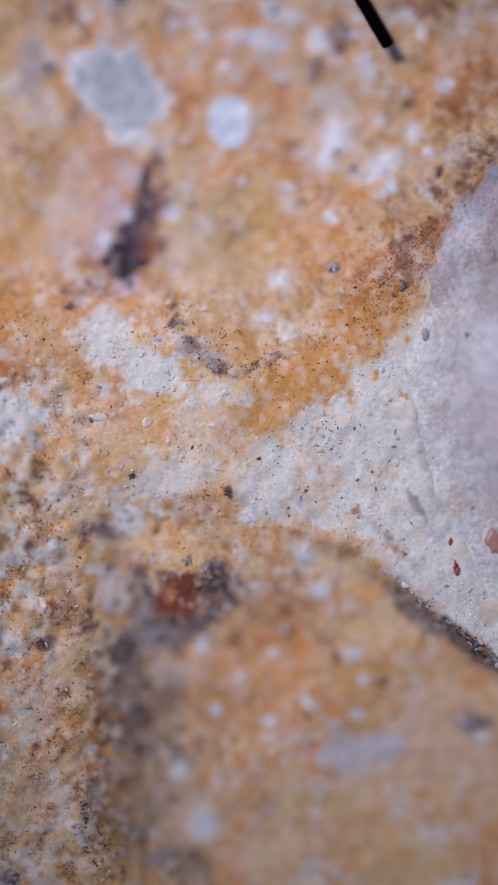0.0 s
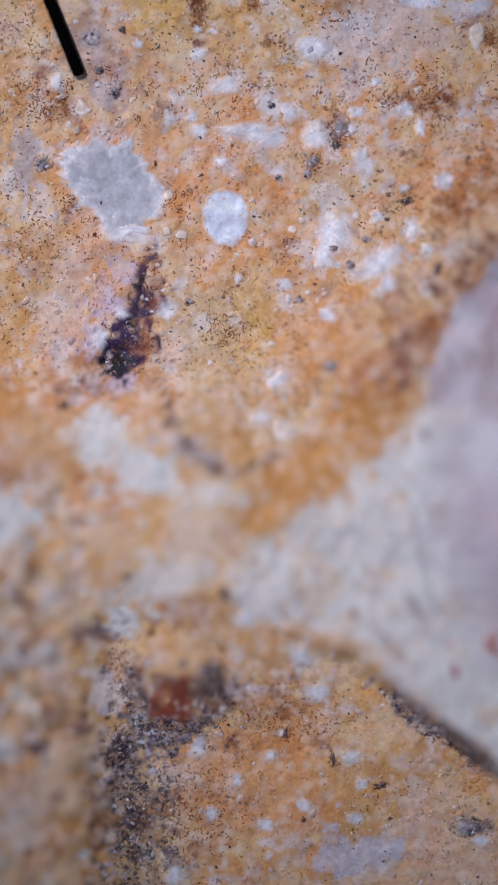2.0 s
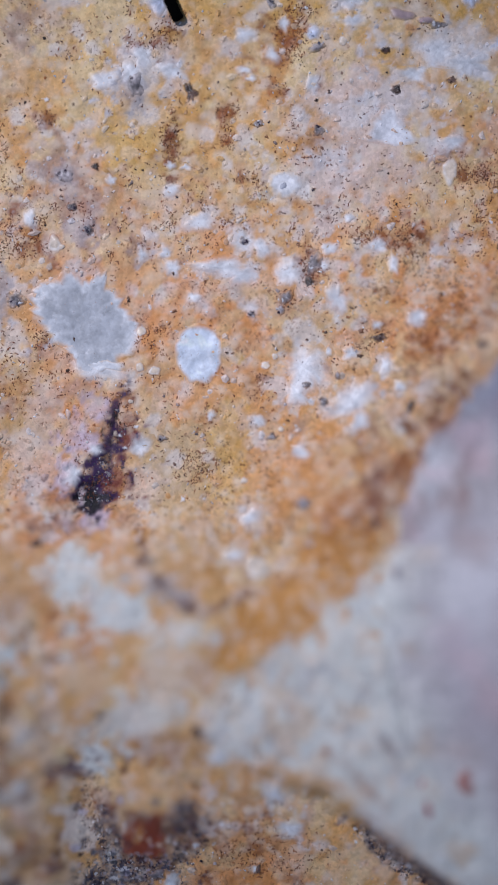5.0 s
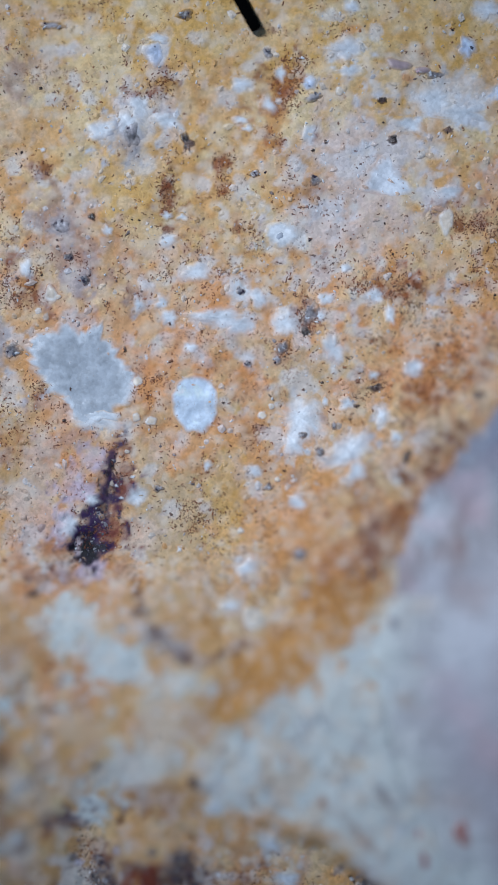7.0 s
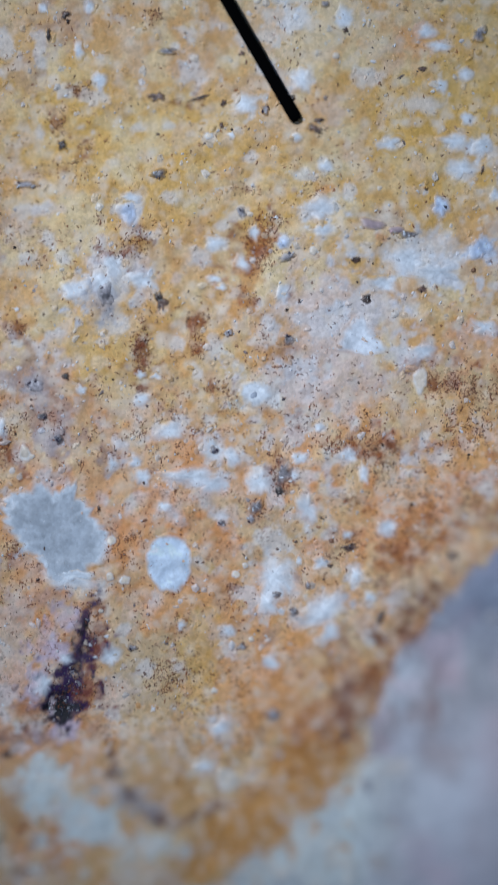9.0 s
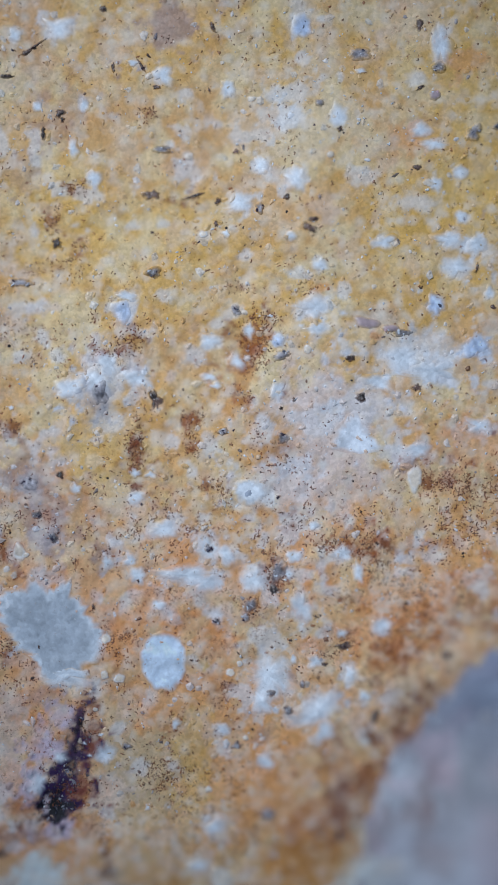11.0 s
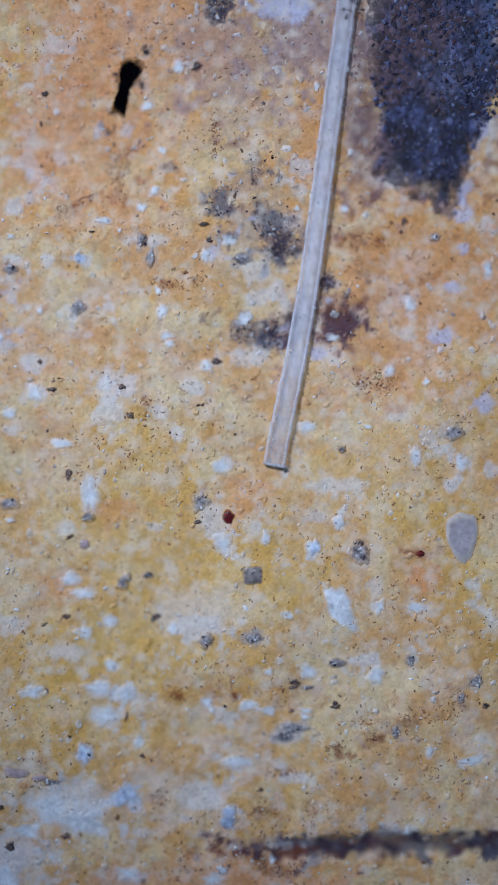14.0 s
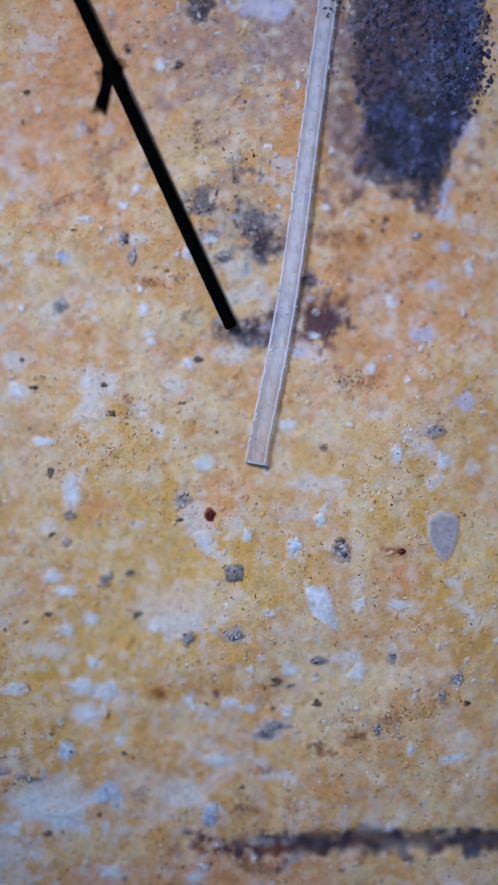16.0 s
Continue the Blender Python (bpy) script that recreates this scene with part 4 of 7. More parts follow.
def material(name, rough=0.6, bump=1.2, grain=7.0, spread=0.3, spec=0.4, flecks=None, sheen=0.0):
    """A mineral surface: its colour comes with the mesh, its grain, flecks and fine relief from here."""
    m = bpy.data.materials.new(name)
    m.use_nodes = True
    n, l = m.node_tree.nodes, m.node_tree.links
    bsdf = n["Principled BSDF"]
    where = n.new("ShaderNodeTexCoord")
    size = n.new("ShaderNodeVectorMath")
    size.operation = "SCALE"
    size.inputs["Scale"].default_value = 1 / U
    l.new(where.outputs["Object"], size.inputs[0])
    tint = n.new("ShaderNodeAttribute")
    tint.attribute_name = "tint"

    def tex(kind, scale, detail=3.0):
        t = n.new("ShaderNodeTex" + kind)
        t.inputs["Scale"].default_value = scale
        if kind == "Noise":
            t.inputs["Detail"].default_value = detail
            t.inputs["Roughness"].default_value = 0.65
        l.new(size.outputs[0], t.inputs["Vector"])
        return t

    def mapped(socket, a, b, c, d):
        r = n.new("ShaderNodeMapRange")
        for key, v in zip(("From Min", "From Max", "To Min", "To Max"), (a, b, c, d)):
            r.inputs[key].default_value = v
        l.new(socket, r.inputs["Value"])
        return r.outputs["Result"]

    def mix(a, b, fac, how="MIX"):
        x = n.new("ShaderNodeMix")
        x.data_type, x.blend_type = "RGBA", how
        for s, v in ((x.inputs["Factor"], fac), (x.inputs["A"], a), (x.inputs["B"], b)):
            if isinstance(v, bpy.types.NodeSocket):
                l.new(v, s)
            elif isinstance(v, (int, float)):
                s.default_value = v
            else:
                s.default_value = (*v, 1)
        return x.outputs["Result"]

    cells = tex("Voronoi", 1 / grain)
    fine = tex("Noise", 1 / (grain * 0.7), 4.0)
    broad = tex("Noise", 1 / (grain * 4.5), 3.0)
    tone = n.new("ShaderNodeSeparateColor")
    l.new(cells.outputs["Color"], tone.inputs["Color"])
    shade = mapped(tone.outputs["Red"], 0, 1, 1 - spread, 1 + spread * 0.8)
    colour = mix(tint.outputs["Color"], shade, 1.0, "MULTIPLY")
    colour = mix(colour, mapped(fine.outputs["Fac"], 0.25, 0.75, 1 - spread, 1 + spread * 0.7), 1.0, "MULTIPLY")
    colour = mix(colour, mapped(broad.outputs["Fac"], 0.3, 0.7, 1 - spread * 0.5, 1 + spread * 0.35), 1.0, "MULTIPLY")
    if flecks is not None:
        crowd = n.new("ShaderNodeAttribute")
        crowd.attribute_name = "speck"
        crowds = n.new("ShaderNodeSeparateColor")
        l.new(crowd.outputs["Color"], crowds.inputs["Color"])

        def sums(how, a, b):
            x = n.new("ShaderNodeMath")
            x.operation = how
            x.use_clamp = how == "ADD"
            for s, v in ((x.inputs[0], a), (x.inputs[1], b)):
                if isinstance(v, bpy.types.NodeSocket):
                    l.new(v, s)
                else:
                    s.default_value = v
            return x.outputs[0]

        lum = n.new("ShaderNodeSeparateColor")
        l.new(tint.outputs["Color"], lum.inputs["Color"])
        # rust granules, in threads and clusters
        spot = tex("Noise", 1 / 6.5, 3.0)
        spot.inputs["Distortion"].default_value = 0.8
        patch = tex("Noise", 1 / 55.0, 3.0)
        dense = sums("MULTIPLY", crowds.outputs["Red"], 0.1)
        gate = sums("MULTIPLY", mapped(sums("ADD", spot.outputs["Fac"], dense), 0.64, 0.69, 0, 0.7),
                    sums("ADD", mapped(patch.outputs["Fac"], 0.45, 0.65, 0.0, 0.7), crowds.outputs["Red"]))
        shades = mix(flecks, rgb(140, 74, 36), mapped(tone.outputs["Blue"], 0.3, 0.7, 0, 1))
        colour = mix(colour, shades, sums("MULTIPLY", gate, mapped(lum.outputs["Green"], 0.04, 0.16, 0, 1)))
        # fine crystals, dark and white
        warp = tex("Noise", 1 / 7.0, 1.0)
        bent = n.new("ShaderNodeVectorMath")
        bent.operation = "MULTIPLY_ADD"
        l.new(warp.outputs["Color"], bent.inputs[0])
        bent.inputs[1].default_value = (9, 9, 9)
        l.new(size.outputs[0], bent.inputs[2])
        crystals = n.new("ShaderNodeTexVoronoi")
        crystals.inputs["Scale"].default_value = 1 / 5.2
        l.new(bent.outputs[0], crystals.inputs["Vector"])
        which = n.new("ShaderNodeSeparateColor")
        l.new(crystals.outputs["Color"], which.inputs["Color"])
        kinds = n.new("ShaderNodeValToRGB")
        kinds.color_ramp.interpolation = "CONSTANT"
        stops = kinds.color_ramp.elements
        stops[0].position, stops[0].color = 0.0, (*rgb(38, 34, 46), 1)
        stops[1].position, stops[1].color = 0.3, (*rgb(78, 76, 88), 1)
        for at, shade in ((0.46, rgb(140, 112, 88)), (0.68, rgb(184, 152, 120)), (0.86, rgb(160, 154, 158)), (0.955, rgb(216, 214, 214))):
            e = stops.new(at)
            e.color = (*shade, 1)
        l.new(which.outputs["Red"], kinds.inputs["Fac"])
        many = mapped(sums("SUBTRACT", crowds.outputs["Green"], sums("MULTIPLY", which.outputs["Green"], 0.55)), 0.0, 0.15, 0, 0.85)
        colour = mix(colour, kinds.outputs["Color"], many)
        milk = tex("Voronoi", 1 / 24.0)
        part_ = n.new("ShaderNodeSeparateColor")
        l.new(milk.outputs["Color"], part_.inputs["Color"])
        gate2 = n.new("ShaderNodeMath")
        gate2.operation = "MULTIPLY"
        l.new(mapped(milk.outputs["Distance"], 0.0, 0.55, 0.55, 0), gate2.inputs[0])
        l.new(mapped(part_.outputs["Green"], 0.55, 0.75, 0, 1), gate2.inputs[1])
        gate3 = n.new("ShaderNodeMath")
        gate3.operation = "MULTIPLY"
        l.new(gate2.outputs[0], gate3.inputs[0])
        l.new(mapped(lum.outputs["Green"], 0.05, 0.25, 0, 1), gate3.inputs[1])
        colour = mix(colour, rgb(232, 222, 206), gate3.outputs[0])
        # milky clouds just under the surface
        cloud = tex("Noise", 1 / 30.0, 1.5)
        veil = tex("Noise", 1 / 110.0, 2.0)
        milkiness = sums("MULTIPLY", mapped(cloud.outputs["Fac"], 0.5, 0.72, 0, 0.7), mapped(veil.outputs["Fac"], 0.38, 0.6, 0.2, 1))
        colour = mix(colour, rgb(240, 222, 200), sums("MULTIPLY", milkiness, mapped(lum.outputs["Green"], 0.05, 0.25, 0, 1)))
    l.new(colour, bsdf.inputs["Base Color"])
    l.new(mapped(fine.outputs["Fac"], 0.3, 0.7, rough + 0.12, rough - 0.12), bsdf.inputs["Roughness"])
    bsdf.inputs["Specular IOR Level"].default_value = spec
    relief = n.new("ShaderNodeMath")
    relief.operation = "ADD"
    l.new(fine.outputs["Fac"], relief.inputs[0])
    l.new(mapped(cells.outputs["Distance"], 0, 0.8, 0.6, 0), relief.inputs[1])
    b = n.new("ShaderNodeBump")
    b.inputs["Strength"].default_value = 0.8
    b.inputs["Distance"].default_value = bump * U
    l.new(relief.outputs[0], b.inputs["Height"])
    l.new(b.outputs["Normal"], bsdf.inputs["Normal"])
    return m


STONE = material("ochre_sandstone", 0.58, 0.6, 6.0, 0.13, 0.35, flecks=rgb(92, 46, 28))
BOSS_STONE = material("white_stone", 0.5, 1.8, 8.0, 0.16, 0.4)
QUARTZ = material("quartz", 0.4, 0.35, 6.0, 0.1, 0.5)
SMOKY = material("smoky_quartz", 0.35, 1.2, 6.0, 0.3, 0.5)
DARK = material("dark_mineral", 0.32, 1.4, 5.0, 0.55, 0.6)
CRUST = material("blue_black_crust", 0.5, 1.0, 9.0, 0.62, 0.4)
SHADE_BLACK = material("hollow_shade", 0.95, 0.6, 6.0, 0.2, 0.02)
GLINT = material("clear_chips", 0.2, 0.2, 4.0, 0.1, 0.8)
CRUMB = material("crumbs", 0.45, 0.6, 4.0, 0.2, 0.5)


def plain(name, colour, rough, noise_scale=400.0, spread=0.2):
    m = bpy.data.materials.new(name)
    m.use_nodes = True
    n, l = m.node_tree.nodes, m.node_tree.links
    t, r, x = n.new("ShaderNodeTexNoise"), n.new("ShaderNodeMapRange"), n.new("ShaderNodeMix")
    where = n.new("ShaderNodeTexCoord")
    l.new(where.outputs["Object"], t.inputs["Vector"])
    t.inputs["Scale"].default_value, t.inputs["Detail"].default_value = noise_scale, 4
    x.data_type, x.blend_type = "RGBA", "MULTIPLY"
    x.inputs["Factor"].default_value, x.inputs["A"].default_value = 1.0, (*colour, 1)
    r.inputs["To Min"].default_value, r.inputs["To Max"].default_value = 1 - spread, 1 + spread
    l.new(t.outputs["Fac"], r.inputs["Value"])
    l.new(r.outputs["Result"], x.inputs["B"])
    l.new(x.outputs["Result"], n["Principled BSDF"].inputs["Base Color"])
    n["Principled BSDF"].inputs["Roughness"].default_value = rough
    return m


TABLE = plain("table_laminate", (0.32, 0.31, 0.3), 0.5)
BLACK_ROD = plain("black_lacquer", (0.0012, 0.0012, 0.0014), 0.9, 9000.0)
BLACK_ROD.node_tree.nodes["Principled BSDF"].inputs["Specular IOR Level"].default_value = 0.03


def bristle_material():
    """Half-clear plastic with lengthwise streaks."""
    m = bpy.data.materials.new("clear_bristle")
    m.use_nodes = True
    n, l = m.node_tree.nodes, m.node_tree.links
    bsdf, out = n["Principled BSDF"], n["Material Output"]
    tint = n.new("ShaderNodeAttribute")
    tint.attribute_name = "tint"
    l.new(tint.outputs["Color"], bsdf.inputs["Base Color"])
    bsdf.inputs["Roughness"].default_value = 0.3
    clear, blend = n.new("ShaderNodeBsdfTransparent"), n.new("ShaderNodeMixShader")
    t, r, where, size = n.new("ShaderNodeTexNoise"), n.new("ShaderNodeMapRange"), n.new("ShaderNodeTexCoord"), n.new("ShaderNodeVectorMath")
    size.operation = "MULTIPLY"
    size.inputs[1].default_value = (0.12 / U, 0.05 / U, 0.1 / U)
    l.new(where.outputs["Object"], size.inputs[0])
    l.new(size.outputs[0], t.inputs["Vector"])
    t.inputs["Scale"].default_value, t.inputs["Detail"].default_value = 1.0, 4
    for key, v in zip(("From Min", "From Max", "To Min", "To Max"), (0.3, 0.7, 0.6, 1.0)):
        r.inputs[key].default_value = v
    l.new(t.outputs["Fac"], r.inputs["Value"])
    body = n.new("ShaderNodeMath")
    body.operation = "MULTIPLY"
    l.new(r.outputs["Result"], body.inputs[0])
    l.new(tint.outputs["Alpha"], body.inputs[1])
    l.new(body.outputs[0], blend.inputs["Fac"])
    l.new(clear.outputs[0], blend.inputs[1])
    l.new(bsdf.outputs[0], blend.inputs[2])
    l.new(blend.outputs[0], out.inputs["Surface"])
    return m


BRISTLE = bristle_material()

# ---- meshes ----


def mesh(name, verts, faces, mat, colours=None, smooth=True, opacity=None, specks=None):
    me = bpy.data.meshes.new(name)
    me.from_pydata((np.asarray(verts, float) * U).tolist(), [], faces)
    if colours is not None:
        layer = me.color_attributes.new("tint", "FLOAT_COLOR", "POINT")
        layer.data.foreach_set("color", np.c_[np.clip(colours, 0, 1), np.ones(len(colours)) if opacity is None else opacity].astype(np.float32).ravel())
    if specks is not None:
        me.color_attributes.new("speck", "FLOAT_COLOR", "POINT").data.foreach_set("color", specks.astype(np.float32).ravel())
    if smooth:
        me.polygons.foreach_set("use_smooth", np.ones(len(me.polygons), bool))
    me.materials.append(mat)
    me.update()
    return me


def part(name, me, parent, at=(0, 0, 0), label=""):
    ob = new(name, me)
    ob.parent = parent
    ob.location = [v * U for v in at]
    return tagged(ob, label)


# ---- table and stone ----
def build_stage():
    """The round-cornered plate on which the stone lies."""
    bm = bmesh.new()
    bmesh.ops.create_cube(bm, size=1.0)
    bmesh.ops.scale(bm, vec=(0.09, 0.11, 0.004), verts=bm.verts)
    upright = [e for e in bm.edges if abs(e.verts[0].co.z - e.verts[1].co.z) > 1e-4]
    bmesh.ops.bevel(bm, geom=upright, offset=0.008, segments=6, affect="EDGES")
    bmesh.ops.bevel(bm, geom=bm.edges[:], offset=0.0004, segments=2, affect="EDGES")
    bmesh.ops.translate(bm, vec=(0, 0, -0.002 - 515 * U), verts=bm.verts)
    me = bpy.data.meshes.new("stage_plate")
    bm.to_mesh(me)
    bm.free()
    me.materials.append(TABLE)
    return tagged(new("floor_stage_plate", me), "plain grey stage plate under the stone", "stage plate", kind="structure")


def build_stone():
    xs, ys = np.arange(X0, X1 + 1, STEP, dtype=float), np.arange(Y0, Y1 + 1, STEP, dtype=float)
    gx, gy = np.meshgrid(xs, ys)
    gx, gy = gx.ravel(), gy.ravel()
    jx, jy = gx + 1.6 * grainy(gx, gy, 9, 41, 1), gy + 1.6 * grainy(gx, gy, 9, 42, 1)
    verts = np.c_[jx, jy, height(jx, jy)]
    nx, ny = len(xs), len(ys)
    k = np.arange(nx * ny).reshape(ny, nx)
    quads = np.stack([k[:-1, :-1], k[:-1, 1:], k[1:, 1:], k[1:, :-1]], -1).reshape(-1, 4)
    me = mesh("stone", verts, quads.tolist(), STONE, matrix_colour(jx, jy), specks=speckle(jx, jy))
    return tagged(new("ground_stone", me), "ochre sandstone surface with rust stains and pale grains", "stone", kind="structure")


def boss_height(x, y):
    inner = np.maximum(inside(BOSS_PLAN, x, y), 0)
    return 34 + 10 * ramp(0, 40, inner) + 80 * ramp(30, 300, inner) + 4 * grainy(x, y, 70, 52, 3) * ramp(0, 30, inner) + 2 * grainy(x, y, 18, 53, 2)


def build_boss():
    """The white stone mass that rises beside the ochre shelf."""
    n, rings = 260, 34
    angle = np.linspace(-np.pi, np.pi, n, endpoint=False)
    rim = outline_radius(BOSS_PLAN, angle)
    rim = rim + 7 * grainy(np.cos(angle) * 500, np.sin(angle) * 500, 60, 51, 3)
    verts, faces = [], []
    for k in range(rings):
        f = 1 - (k / rings) ** 1.15
        x, y = BOSS_PLAN[0][0] + np.cos(angle) * rim * f, BOSS_PLAN[0][1] + np.sin(angle) * rim * f
        z = boss_height(x, y)
        if k == 0:
            verts.append(np.c_[x, y, height(x, y) - 40])
        verts.append(np.c_[x, y, z])
    verts = np.concatenate(verts + [np.array([[*BOSS_PLAN[0], 124.0]])])
    for k in range(rings):
        a, b = k * n, (k + 1) * n
        faces += [(a + i, a + (i + 1) % n, b + (i + 1) % n, b + i) for i in range(n)]
    last = rings * n
    faces += [(last + i, last + (i + 1) % n, len(verts) - 1) for i in range(n)]
    x, y = verts[:, 0].copy(), verts[:, 1].copy()
    c = np.tile(BOSS, (len(x), 1))
    for colour, size, seed, low in ((CHALK, 90, 55, 0.0), (PINK, 100, 56, 0.1), (MAUVE, 60, 57, 0.4), (GREY, 40, 58, 0.4)):
        m = 0.55 * ramp(low, low + 0.5, grainy(x, y, size, seed, 3))[:, None]
        c = c * (1 - m) + colour * m
    # Paler near, dim blue-grey far: the light's fall-off is put into the colour.
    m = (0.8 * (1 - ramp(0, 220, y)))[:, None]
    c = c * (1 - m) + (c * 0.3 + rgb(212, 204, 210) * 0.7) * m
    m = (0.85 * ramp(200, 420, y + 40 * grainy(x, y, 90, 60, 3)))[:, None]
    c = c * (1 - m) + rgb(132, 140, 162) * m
    c = soak(c, x, y, BOSS_ROWS)
    m = (1 - ramp(0, np.where(y > 60, 18, 130), inside(BOSS_PLAN, x, y) + 14 * grainy(x, y, 40, 59, 4)))[:, None]
    c = c * (1 - m) + matrix_colour(x, y) * m
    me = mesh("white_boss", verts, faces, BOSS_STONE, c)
    return tagged(new("white_stone_boss", me), "rounded pinkish white stone mass bulging from the ochre rock", "stone", "masses in the rock")


stage = build_stage()
stone = build_stone()
boss = build_boss()

# ---- grains ----
rng = np.random.default_rng(5)


def grain_mesh(name, x, y, rx, ry, turn, colour, mat, rise, jag=0.2, blend=0.7, square=False, rim=None, mottle=0.2):
    """A low irregular grain bedded in the stone; towards its rim the ground mass shows through."""
    n = int(np.clip(18 + max(rx, ry) * 0.8, 20, 56))
    a = np.linspace(0, 2 * np.pi, n, endpoint=False)
    wob = grainy(np.cos(a) + x, np.sin(a) + y, 0.9, 61, 3)
    r = 1 + jag * wob
    if square:
        r = r / np.maximum(np.abs(np.cos(a)), np.abs(np.sin(a))) ** 0.7
    t = radians(turn)
    verts, tints = [], []
    for f, lift in ((1.3, -1.0), (1.08, 0.1), (0.9, 0.5), (0.72, 0.8), (0.5, 0.95), (0.25, 1.0)):
        u, v = np.cos(a) * r * f * rx, np.sin(a) * r * f * ry
        px, py = u * math.cos(t) - v * math.sin(t), u * math.sin(t) + v * math.cos(t)
        pz = height(px + x, py + y) + (rise + 0.8) * lift + 0.5
        verts.append(np.c_[px, py, pz])
        m = ramp(1.12 - 0.8 * blend, 1.22, f + 0.13 * grainy(px + x, py + y, 11, 63, 2))[:, None]
        own = colour * np.clip(1 + mottle * grainy(px + x, py + y, 9, 64, 2), 0.2, 3)[:, None]
        if rim is not None:
            edge = ramp(0.6, 0.85, f + 0.15 * grainy(px + x, py + y, 16, 65, 2))[:, None]
            own = own * (1 - edge) + rim * edge
        tints.append(own * (1 - m) + matrix_colour(px + x, py + y) * m)
    verts.append([[0, 0, verts[-1][:, 2].mean()]])
    tints.append([colour])
    verts, tints = np.concatenate(verts), np.concatenate(tints)
    faces = []
    for k in range(5):
        faces += [(k * n + i, k * n + (i + 1) % n, (k + 1) * n + (i + 1) % n, (k + 1) * n + i) for i in range(n)]
    faces += [(5 * n + i, 5 * n + (i + 1) % n, 6 * n) for i in range(n)]
    return mesh(name, verts, faces, mat, tints)


LABELS = {
    "milky_grain": "milky white quartz grain bedded in ochre sandstone",
    "clear_grain": "small glassy pale grain lying on the ochre sandstone",
    "smoky_grain": "grey translucent quartz grain bedded in ochre sandstone",
    "blue_grain": "pale blue-grey quartz grain bedded in ochre sandstone",
    "rosy_grain": "pinkish white grain bedded in stained ochre sandstone",
    "red_grain": "dark red garnet-like grain bedded in ochre sandstone",
    "dark_grain": "dark brown-black mineral grain in the ochre sandstone",
    "grey_slab_grain": "smooth flat grey mineral grain set in ochre sandstone",
}


def chip_mesh(name, r, colour, mat):
    """A small sharp-edged chip."""
    base = np.array([(1, 0, 0), (0.5, 0.87, 0), (-0.5, 0.87, 0), (-1, 0, 0), (-0.5, -0.87, 0), (0.5, -0.87, 0), (0.4, 0.15, 0.5), (-0.35, -0.2, 0.45)])
    pts = base * (1 + 0.4 * rng.uniform(-1, 1, (8, 3))) * (r * rng.uniform(1.0, 1.6), r / rng.uniform(1.0, 1.6), r)
    a = rng.uniform(0, 6.28)
    pts = np.c_[pts[:, 0] * math.cos(a) - pts[:, 1] * math.sin(a), pts[:, 0] * math.sin(a) + pts[:, 1] * math.cos(a), pts[:, 2]]
    shape = [(0, 1, 6), (1, 2, 6), (2, 7, 6), (2, 3, 7), (3, 4, 7), (4, 5, 7), (5, 6, 7), (5, 0, 6)]
    return mesh(name, pts, shape, mat, np.tile(colour, (8, 1)), smooth=False)


# What breaks the surface of each kind of grain: piece, colours, how many.
PIECES = {
    "milky_grain": ("inclusion", [GREY, rgb(196, 178, 150), CHALK], (0, 1)),
    "smoky_grain": ("facet", [CHALK, SLATE, rgb(196, 190, 190), INK], (3, 6)),
    "dark_grain": ("facet", [INK, rgb(60, 36, 28), rgb(150, 136, 124)], (0, 2)),
    "blue_grain": ("facet", [CHALK, rgb(170, 180, 200), SLATE], (1, 3)),
    "rosy_grain": ("facet", [CHALK, PINK], (1, 3)),
    "red_grain": ("facet", [rgb(160, 40, 34), rgb(60, 10, 14)], (2, 3)),
    "grey_slab_grain": ("facet", [GREY, SLATE], (1, 2)),
}


def grain(name, x, y, rx, ry, turn, colour, mat, rise, **more):
    """A grain that shows well is a thing; a small one is a piece of the stone."""
    me = grain_mesh(name, x, y, rx, ry, turn, colour, mat, rise, **more)
    if max(rx, ry) < 12:
        ob = part(name, me, stone, (x, y, 0))
    else:
        ob = new(name, me)
        ob.location = (x * U, y * U, 0)
        tagged(ob, LABELS[name], "mineral grain", name.replace("_", " ") + "s in the stone")
    if name in PIECES and max(rx, ry) >= 8:
        piece, shades, (few, many) = PIECES[name]
        t = radians(turn)
        for _ in range(int(rng.integers(few, many + 1))):
            u, v = rng.uniform(-0.62, 0.62, 2) * (rx, ry)
            dx, dy = u * math.cos(t) - v * math.sin(t), u * math.sin(t) + v * math.cos(t)
            z = float(height(np.array([x + dx]), np.array([y + dy]))[0]) + rise + 0.6
            shade = shades[int(rng.integers(len(shades)))] * rng.uniform(0.85, 1.1)
            part(piece, chip_mesh(piece, rng.uniform(1.5, 2.6 + 0.07 * max(rx, ry)), np.clip(shade, 0, 1), CRUMB), ob, (dx, dy, z))
    return ob


def milky(x, y, rx, ry, turn, rise=0.2):
    grain("milky_grain", x, y, rx * 1.12, ry * 1.12, turn, rgb(228, 231, 234), QUARTZ, rise, jag=0.6, blend=0.5 if rise > 3 else 1.25, mottle=0.16)


def clear(x, y, rx, ry, turn, rise=1.2):
    grain("clear_grain", x, y, rx, ry, turn, rgb(226, 210, 188), QUARTZ, rise, jag=0.3, blend=0.6, mottle=0.25, rim=rgb(240, 234, 226))


def smoky(x, y, rx, ry, turn, rise=2.5):
    grain("smoky_grain", x, y, rx, ry, turn, rgb(146, 140, 142), SMOKY, rise, jag=0.5, blend=1.0, mottle=0.9)


def blue(x, y, rx, ry, turn, rise=0.6):
    grain("blue_grain", x, y, rx, ry, turn, rgb(198, 209, 231), QUARTZ, rise, jag=0.5, blend=1.0, mottle=0.4)


